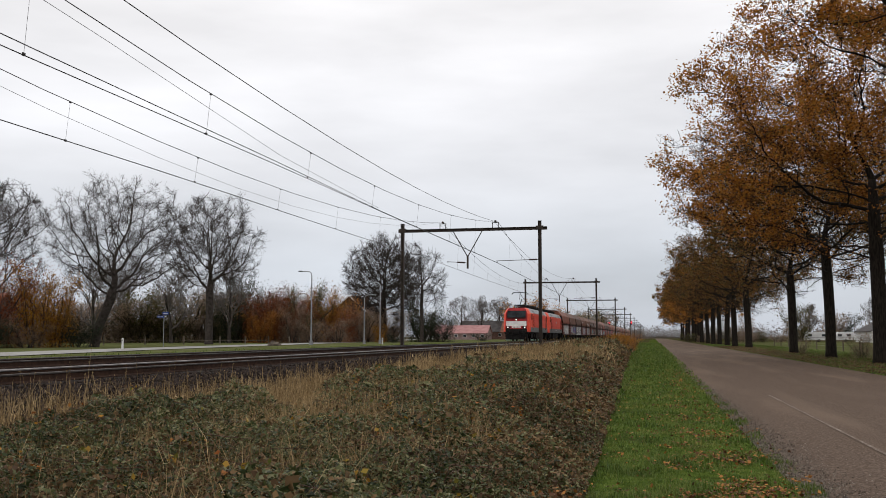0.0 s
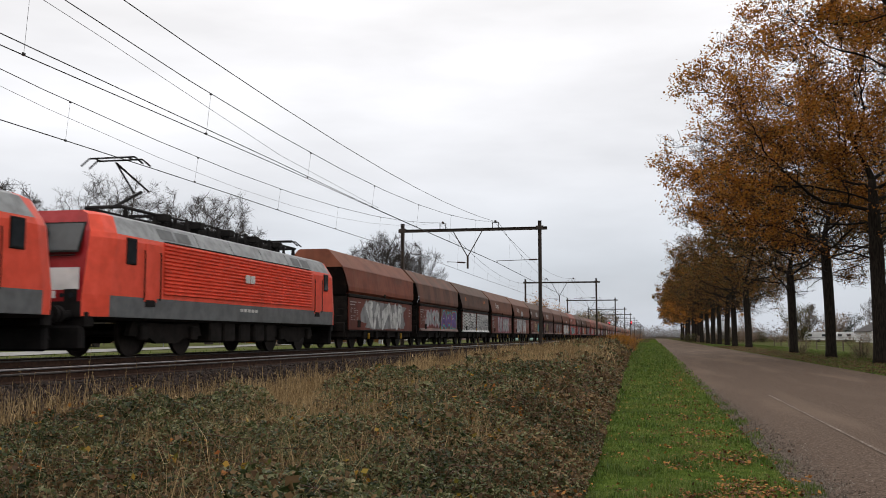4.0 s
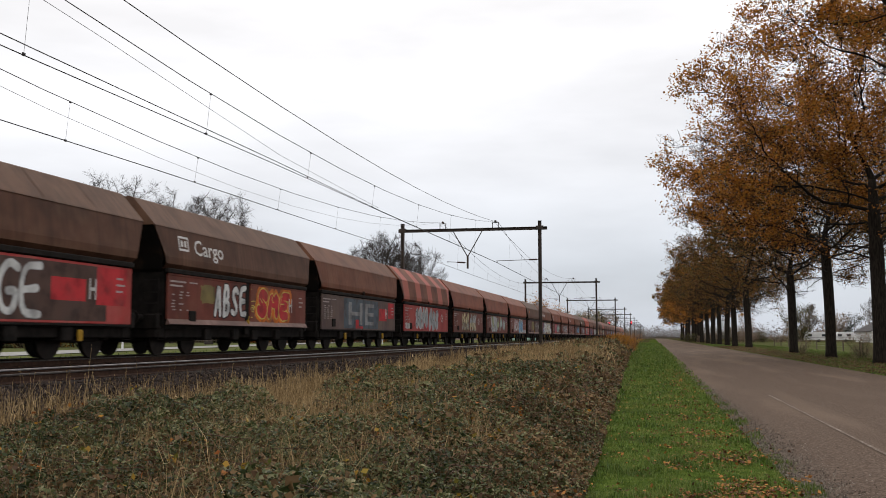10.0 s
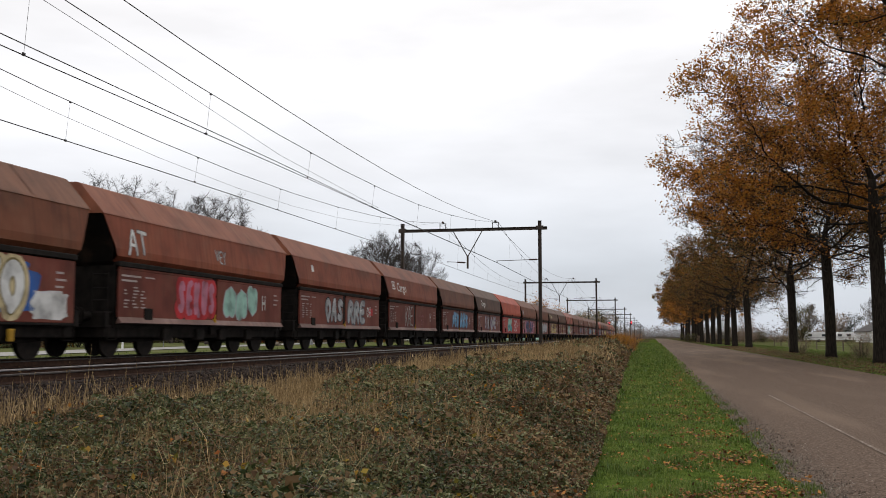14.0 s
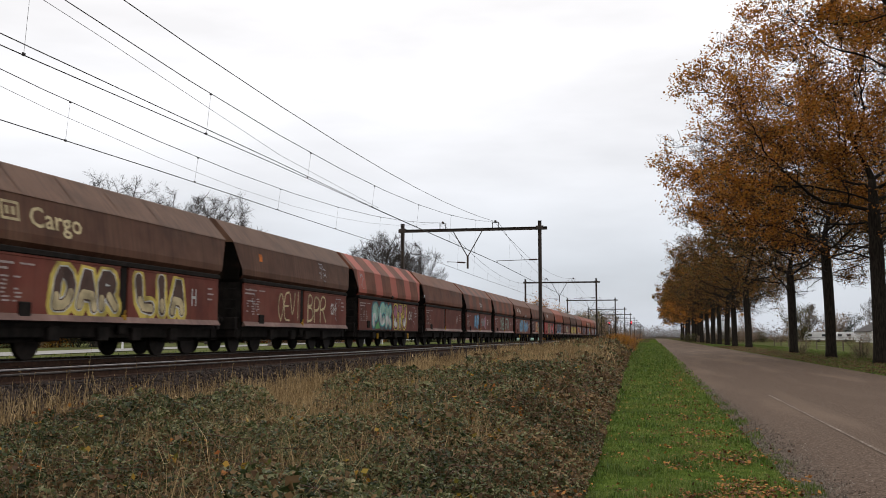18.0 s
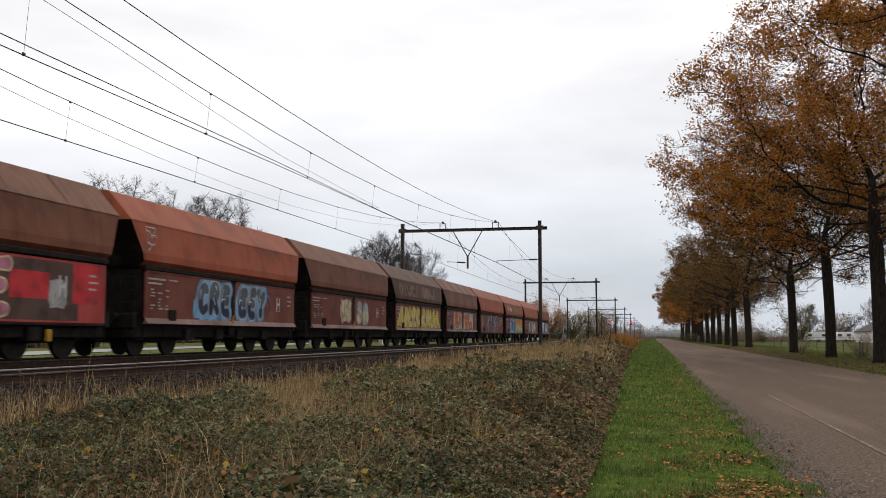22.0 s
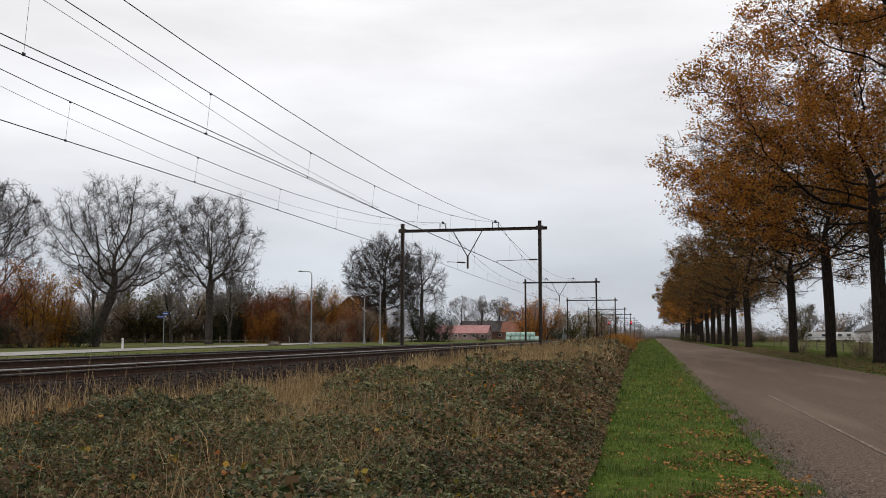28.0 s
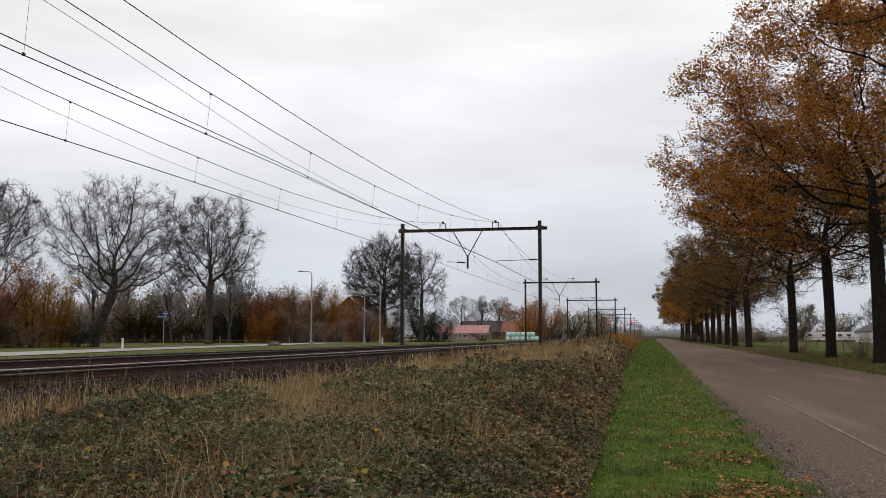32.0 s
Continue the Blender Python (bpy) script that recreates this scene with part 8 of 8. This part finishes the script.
def make_name_sign():
    t = thing("street_sign", -45.5, 84, 0.42, "blue street name sign on a grey pole", "street sign")
    part("pole", Geo().tube([(0, 0, 0), (0, 0, 3.4)], 0.04, 8), GALV, t)
    for z, a, b in ((2.72, -0.7, 0.02), (3.05, -0.15, 0.5)):
        p = part("name_plate", Geo().bevel_box(a, b, -0.05, -0.02, z, z + 0.24, 0.008), SIGN_BLUE, t, "blue name plate")
        part("name_bar", Geo().box(a + 0.08, b - 0.08, -0.056, -0.05, z + 0.09, z + 0.15), WHITE_PAINT, p)


make_name_sign()


def make_marker(x, y, h=0.85, z=0.42):
    t = thing("marker_post", x, y, z, "short white roadside marker post", "marker post", "marker posts")
    part("shaft", Geo().bevel_box(-0.07, 0.07, -0.05, 0.05, 0, h, 0.015), WHITE_PAINT, t)
    part("reflector", Geo().box(-0.04, 0.04, -0.056, -0.05, h - 0.22, h - 0.1), LOCO_GREY, t)


def make_mound():
    g = Geo()
    rows, n = 5, 14
    rr = random.Random(31)
    vs = []
    for i in range(rows):
        u = i / (rows - 1)
        for k in range(n):
            a = 2 * math.pi * k / n
            q = math.cos(u * 1.5) * (1 + rr.uniform(-0.14, 0.14))
            vs.append((0.75 * q * math.cos(a), 0.5 * q * math.sin(a), 0.5 * math.sin(u * 1.5) * (1 + rr.uniform(-0.12, 0.12)) - 0.05))
    g.add(vs, [(i * n + k, i * n + (k + 1) % n, i * n + n + (k + 1) % n, i * n + n + k) for i in range(rows - 1) for k in range(n)] + [tuple(range((rows - 1) * n, rows * n))])
    t = thing("boulder", -38.5, 94.3, 0.43, "low grey-brown boulder beside the main road", "boulder")
    part("stone", g, FENCE_WOOD, t)


make_mound()
make_marker(-39.4, 66.5)
make_marker(-33.0, 116, 0.8)


def make_fence(points, n_rails, label, post_h=1.15, gap=3.2, wood=True):
    t = thing("field_fence", 0, 0, 0, label, "fence", "field fences")
    posts = []
    for (x0, y0, z0), (x1, y1, z1) in zip(points, points[1:]):
        d = math.hypot(x1 - x0, y1 - y0)
        n = max(1, int(d / gap))
        posts += [(x0 + (x1 - x0) * i / n, y0 + (y1 - y0) * i / n, z0 + (z1 - z0) * i / n) for i in range(n)]
    posts.append(points[-1])
    me = Geo().bevel_box(-0.06, 0.06, -0.06, 0.06, -0.1, post_h, 0.015).mesh("post", FENCE_WOOD)
    for x, y, z in posts:
        p = part("post", me, None, t)
        p.location = (x, y, z)
    for (xa, ya, za), (xb, yb, zb) in zip(posts, posts[1:]):
        for k in range(n_rails):
            z = post_h * (0.45 + 0.48 * k / max(1, n_rails - 1))
            part("fence_rail" if wood else "fence_wire", Geo().tube([(xa, ya, za + z), (xb, yb, zb + z)], 0.028 if wood else 0.003, 4), FENCE_WOOD if wood else GALV, t)


make_fence([(-62, 92, 0.42), (-52, 110, 0.42), (-50, 128, 0.42), (-52, 145, 0.42)], 1, "low grey wooden rail fence before the hedge", gap=5.0, post_h=1.05)
make_fence([(17.5, 40, 0.0), (17.5, 82, 0.0), (17.5, 150, 0.0)], 3, "weathered post and wire fence of the meadow", gap=7.0, wood=False, post_h=1.0)
make_fence([(22, 230, 0.0), (95, 215, 0.0)], 2, "grey rail fence beyond the meadow", gap=5.0)
make_fence([(-40, 195, 0.42), (-66, 205, 0.42)], 2, "low farm fence along the pasture", gap=4.0)


def make_signal(x, y, top):
    z0 = ground_height(x)
    t = thing("railway_signal", x, y, z0, "railway signal mast showing a lit red light", "railway signal", "railway signals")
    h = top - z0
    part("mast", Geo().tube([(0, 0, 0), (0, 0, h + 0.3)], 0.09, 8), GALV, t)
    head = part("signal_head", Geo().extrude_y([(-0.36, h - 0.75), (-0.36, h + 0.4), (-0.15, h + 0.65), (0.15, h + 0.65), (0.36, h + 0.4), (0.36, h - 0.75)], -0.18, -0.1), BLACK, t, "black signal head")
    for k, mat in enumerate((BLACK, BLACK, RED_LAMP)):
        z = h + 0.4 - 0.2 * 0 - k * 0.0 - (0.35 * (2 - k) - 0.4) * 0
        zz = h - 0.5 + 0.38 * (2 - k)
        if k == 2:
            zz = h
        lens = part("lens", Geo().tube([(0, -0.2, zz), (0, -0.24, zz)], 0.2 if k == 2 else 0.11, 14), mat, head)
        part("visor", Geo().tube([(0, -0.2, zz + 0.2), (0, -0.42, zz + 0.18)], 0.06, 6), BLACK, head)
    part("ladder", Geo().tube([(-0.2, 0.25, 0), (-0.2, 0.25, h - 0.6)], 0.025, 5).tube([(0.2, 0.25, 0), (0.2, 0.25, h - 0.6)], 0.025, 5), GALV, t)
    part("foot", Geo().bevel_box(-0.3, 0.3, -0.3, 0.3, -0.1, 0.35, 0.04), GALV, t)


make_signal(-16.9, 385, 6.6)
make_signal(-6.95, 320, 5.9)


def make_cabinet(x, y, w, h, mat, label):
    t = thing("relay_cabinet", x, y, ground_height(x), label, "relay cabinet", "lineside cabinets")
    part("housing", Geo().bevel_box(-w / 2, w / 2, -0.25, 0.25, 0.1, h, 0.02), mat, t)
    part("plinth", Geo().box(-w / 2 - 0.03, w / 2 + 0.03, -0.28, 0.28, -0.1, 0.1), LOCO_GREY, t)
    part("cap", Geo().bevel_box(-w / 2 - 0.05, w / 2 + 0.05, -0.3, 0.3, h, h + 0.06, 0.015), mat, t)
    part("door_seam", Geo().box(-0.01, 0.01, -0.258, -0.25, 0.2, h - 0.1), BLACK, t)


make_cabinet(-5.9, 152, 1.6, 1.5, BLACK, "dark lineside relay cabinet in the grass")
make_cabinet(-18.4, 205, 0.9, 1.4, LOCO_GREY, "grey lineside relay cabinet by the track")


# ---- farm, houses, bales, caravans and car ----
ROOF_PINK = material("faded_pink_sheeting", [(0.3, 0.145, 0.14), (0.38, 0.21, 0.2)], 0.7, 0.8, bump=0.1, stretch=(1, 1, 4))
ROOF_GREY = material("grey_tiles", [(0.05, 0.045, 0.045), (0.085, 0.078, 0.075)], 0.8, 0.85, bump=0.3)
ROOF_RED = material("brown_red_tiles", [(0.14, 0.06, 0.04), (0.2, 0.09, 0.06)], 0.8, 0.85, bump=0.3)
BRICK = material("dull_brick", [(0.09, 0.05, 0.04), (0.15, 0.085, 0.065)], 2.5, 0.9, bump=0.2)
WALL_WHITE = material("white_render", [(0.55, 0.55, 0.54), (0.66, 0.66, 0.65)], 0.8, 0.85, bump=0.1)
WALL_PINK = material("dull_pink_wall", [(0.19, 0.13, 0.12), (0.27, 0.2, 0.19)], 1.2, 0.9)
WINDOW = material("window_glass", [(0.02, 0.025, 0.03), (0.04, 0.045, 0.05)], 1, 0.1, bump=0)


def make_building(name, x0, x1, y0, depth, z0, eave, ridge, wall_mat, roof_mat, label, along_x=True, windows=4, category="building", over=0.3):
    t = thing(name, (x0 + x1) / 2, y0 + depth / 2, z0, label, category)
    w, d = (x1 - x0) / 2, depth / 2
    if along_x:
        g = Geo().extrude_x([(-d, 0), (d, 0), (d, eave), (0, ridge - 0.15), (-d, eave)], -w, w)
    else:
        g = Geo().extrude_y([(-w, 0), (w, 0), (w, eave), (0, ridge - 0.15), (-w, eave)], -d, d)
    part("wall", g, wall_mat, t)
    for s in (-1, 1):
        if along_x:
            k = (ridge - eave) / d
            r = Geo().extrude_x([(s * (d + over), eave - k * over + 0.02), (0, ridge), (0, ridge + 0.14), (s * (d + over), eave - k * over + 0.16)], -w - over, w + over)
        else:
            k = (ridge - eave) / w
            r = Geo().extrude_y([(s * (w + over), eave - k * over + 0.02), (0, ridge), (0, ridge + 0.14), (s * (w + over), eave - k * over + 0.16)], -d - over, d + over)
        part("roof_slope", r, roof_mat, t)
    for i in range(windows):
        x = -w + (2 * w) * (i + 0.5) / windows
        win = part("window", Geo().bevel_box(x - 0.55, x + 0.55, -d - 0.04, -d + 0.02, eave * 0.38, eave * 0.8, 0.02), WHITE_PAINT, t)
        part("pane", Geo().box(x - 0.45, x + 0.45, -d - 0.055, -d - 0.04, eave * 0.42, eave * 0.76), WINDOW, win)
    return t


make_building("barn", -66.0, -49.5, 290, 9, 0.42, 2.0, 4.3, WALL_PINK, ROOF_PINK, "low farm barn with a faded pink roof", windows=6, category="barn")
make_building("farmhouse", -63.3, -47.5, 315, 11, 0.42, 2.6, 6.1, BRICK, ROOF_GREY, "long farmhouse with a dark grey roof", windows=4, category="house")
make_building("stable", -46.6, -33.5, 300, 10, 0.42, 2.4, 5.6, BRICK, ROOF_RED, "brick stable with a brown-red tiled roof", windows=3, category="stable")
make_building("shed", -72.0, -66.6, 292, 6, 0.42, 1.9, 2.6, WALL_WHITE, ROOF_PINK, "small pale shed beside the barn", windows=1, category="shed")
DARK_BRICK = material("sooty_brick", [(0.045, 0.028, 0.024), (0.075, 0.044, 0.037)], 2.5, 0.9, bump=0.2)
h = make_building("house", -64.5, -54.0, 184, 9, 0.42, 4.6, 9.0, DARK_BRICK, DARK_BRICK, "brick house with white gable boards behind trees", along_x=False, windows=2, category="house")
for s in (-1, 1):
    part("gable_board", Geo().add([(s * 5.6, -4.86, 4.34), (0, -4.86, 9.2), (0, -4.86, 8.95), (s * 5.6, -4.86, 4.08), (s * 5.6, -4.8, 4.34), (0, -4.8, 9.2), (0, -4.8, 8.95), (s * 5.6, -4.8, 4.08)],
                                  [(0, 1, 2, 3), (4, 7, 6, 5), (0, 4, 5, 1), (3, 2, 6, 7)]), WHITE_PAINT, h, "white gable board")
part("chimney", Geo().bevel_box(1.6, 2.3, 1.0, 1.7, 6.5, 9.6, 0.03), BRICK, h)
make_building("white_barn", 48.5, 70.0, 235, 18, 0.0, 2.6, 8.0, WALL_WHITE, ROOF_GREY, "white gabled barn with a grey roof", along_x=False, windows=2, category="barn")
make_building("cottage", -96, -84, 108, 9, 0.42, 2.8, 6.6, BRICK, ROOF_RED, "low brick cottage behind the orange bushes", windows=3, category="house")

BALE = material("mint_bale_wrap", [(0.34, 0.5, 0.46), (0.46, 0.62, 0.57)], 1.4, 0.4, bump=0.25, rand=0.3)
bale_mesh = None
for row in range(2):
    for k in range(7 if row == 0 else 6):
        t = thing("silage_bale", -33.2 + k * 1.12 + 0.1 * row, 224 + 0.3 * (k % 2), 0.42 + row * 1.0, "wrapped mint-green silage bale in a stack", "silage bale", "stack of bales")
        if bale_mesh is None:
            bale_mesh = Geo().bevel_box(-0.54, 0.54, -0.5, 0.5, 0, 1.0, 0.14).mesh("wrapped_body", BALE, True)
        part("wrapped_body", bale_mesh, None, t)
        part("loose_flap", Geo().box(-0.3, 0.3, -0.515, -0.5, 0.35, 0.5), BALE, t)


def make_caravan(x, y, length, label):
    t = thing("caravan", x, y, 0.0, label, "caravan", "parked caravans")
    g = Geo().extrude_y([(-length / 2, 0.5), (length / 2, 0.5), (length / 2 + 0.15, 1.4), (length / 2 - 0.2, 2.5), (-length / 2 + 0.5, 2.6), (-length / 2 - 0.1, 1.5)], -1.1, 1.1)
    part("body", g, WALL_WHITE, t)
    for a in (-0.3, 0.18):
        win = part("window", Geo().bevel_box(length * a - 0.5, length * a + 0.5, -1.13, -1.09, 1.4, 2.0, 0.02), BLACK, t)
        part("pane", Geo().box(length * a - 0.44, length * a + 0.44, -1.14, -1.13, 1.46, 1.94), WINDOW, win)
    part("stripe", Geo().box(-length / 2 + 0.1, length / 2 - 0.1, -1.108, -1.1, 1.0, 1.12), LOCO_GREY, t)
    for s in (-1.02, 1.02):
        w = part("wheel", Geo().disc_x(-0.1, 0.1, 0, 0, 0.34, 16), BLACK, t)
        w.matrix_basis = pose(0.1, s, 0.34, 0, 0, 90)
    part("drawbar", Geo().tube([(-length / 2, -0.4, 0.5), (-length / 2 - 1.1, 0, 0.5), (-length / 2, 0.4, 0.5)], 0.05, 6), GALV, t)


make_caravan(42.5, 270, 7.2, "long white caravan parked beyond the meadow")
make_caravan(49.5, 272, 4.6, "white caravan parked near the barn")
make_caravan(53.5, 258, 4.6, "white box caravan parked before the barn")


def make_car():
    t = thing("car", -52.6, 198, 0.46, "white parked hatchback car by the trees", "car", rz=15)
    body = Geo().extrude_x([(-2.0, 0.35), (2.0, 0.35), (2.05, 0.8), (1.95, 0.95), (0.9, 1.0), (0.3, 1.48), (-1.3, 1.5), (-1.95, 1.0), (-2.05, 0.7)], -0.85, 0.85)
    part("body", body, paint("car_white", (0.75, 0.75, 0.75), 0.25, 0.05), t)
    for s in (-1, 1):
        part("side_window", Geo().extrude_x([(0.75, 1.02), (0.28, 1.4), (-1.2, 1.42), (-1.6, 1.05)], s * 0.85, s * 0.862), WINDOW, t)
        part("headlight", Geo().bevel_box(s * 0.65 - 0.16, s * 0.65 + 0.16, 1.95, 2.07, 0.68, 0.86, 0.02), WHITE_PAINT, t)
        part("tail_light", Geo().bevel_box(s * 0.7 - 0.1, s * 0.7 + 0.1, -2.08, -1.98, 0.75, 1.0, 0.02), paint("tail_red_%s" % ("a" if s > 0 else "b"), (0.3, 0.01, 0.01)), t)
        for y in (-1.25, 1.3):
            w = part("wheel", Geo().disc_x(s * 0.8 - 0.1, s * 0.8 + 0.1, y, 0.31, 0.31, 18), BLACK, t)
            part("rim", Geo().disc_x(s * 0.8 + s * 0.09 - 0.015, s * 0.8 + s * 0.09 + 0.015, y, 0.31, 0.2, 14), GALV, w)
    part("windscreen", Geo().add([(-0.72, 0.9, 1.02), (0.72, 0.9, 1.02), (0.66, 0.34, 1.46), (-0.66, 0.34, 1.46)], [(0, 1, 2, 3)]), WINDOW, t)


make_car()


# low weeds and a lineside stone near the far track
def make_weeds():
    rng = np.random.default_rng(15)
    n = 5200
    y = 20 + 120 * rng.random(n) ** 1.4
    x = np.where(rng.random(n) < 0.5, -18.6 - rng.random(n) * 1.6, -19 - rng.random(n) * 11)
    z = np.vectorize(ground_height)(x)
    h = np.where(x > -20.3, 0.18 + 0.25 * rng.random(n), 0.06 + 0.1 * rng.random(n))
    tagged(part("lineside_weeds", blade_sheet("lineside_weeds", x, y, z, h, 0.01 + 0.0004 * y, rng, LAWN, 0.7)), "low green weeds between track and road", "grass", kind="stuff")


make_weeds()


# ---- the passing train ----
def motions():
    # seconds and the place along the line of the first wagon's front
    rows = [(0.0, 143.4), (3.0, 65.8), (6.0, -12.7), (8.0, -66.2), (12.0, -173.5), (17.0, -308.8), (20.0, -390.9), (22.0, -445.9), (25.4, -539.9), (32.0, -722.0)]
    for ob, back in VEHICLES:
        walk(ob, [(t, pose(FAR, y + back, RAIL)) for t, y in rows])
    # wheels of the engines roll with the way travelled
    times = [k / 30 for k in range(0, 961)]
    way = np.interp(times, [t for t, _ in rows], [143.4 - y for _, y in rows])
    for ob, q in LOCO_WHEELS[:2]:
        walk(ob, [(t, pose(0, q, 0.625, math.degrees(d / 0.625))) for t, d in zip(times, way)])
    for ob, q in LOCO_WHEELS[2:]:
        lead = [o for o, p in LOCO_WHEELS[:2] if p == q][0]
        ob.rotation_mode = "QUATERNION"
        keys = ob.animation_data_create()
        keys.action = lead.animation_data.action
        keys.action_slot = lead.animation_data.action_slot


motions()
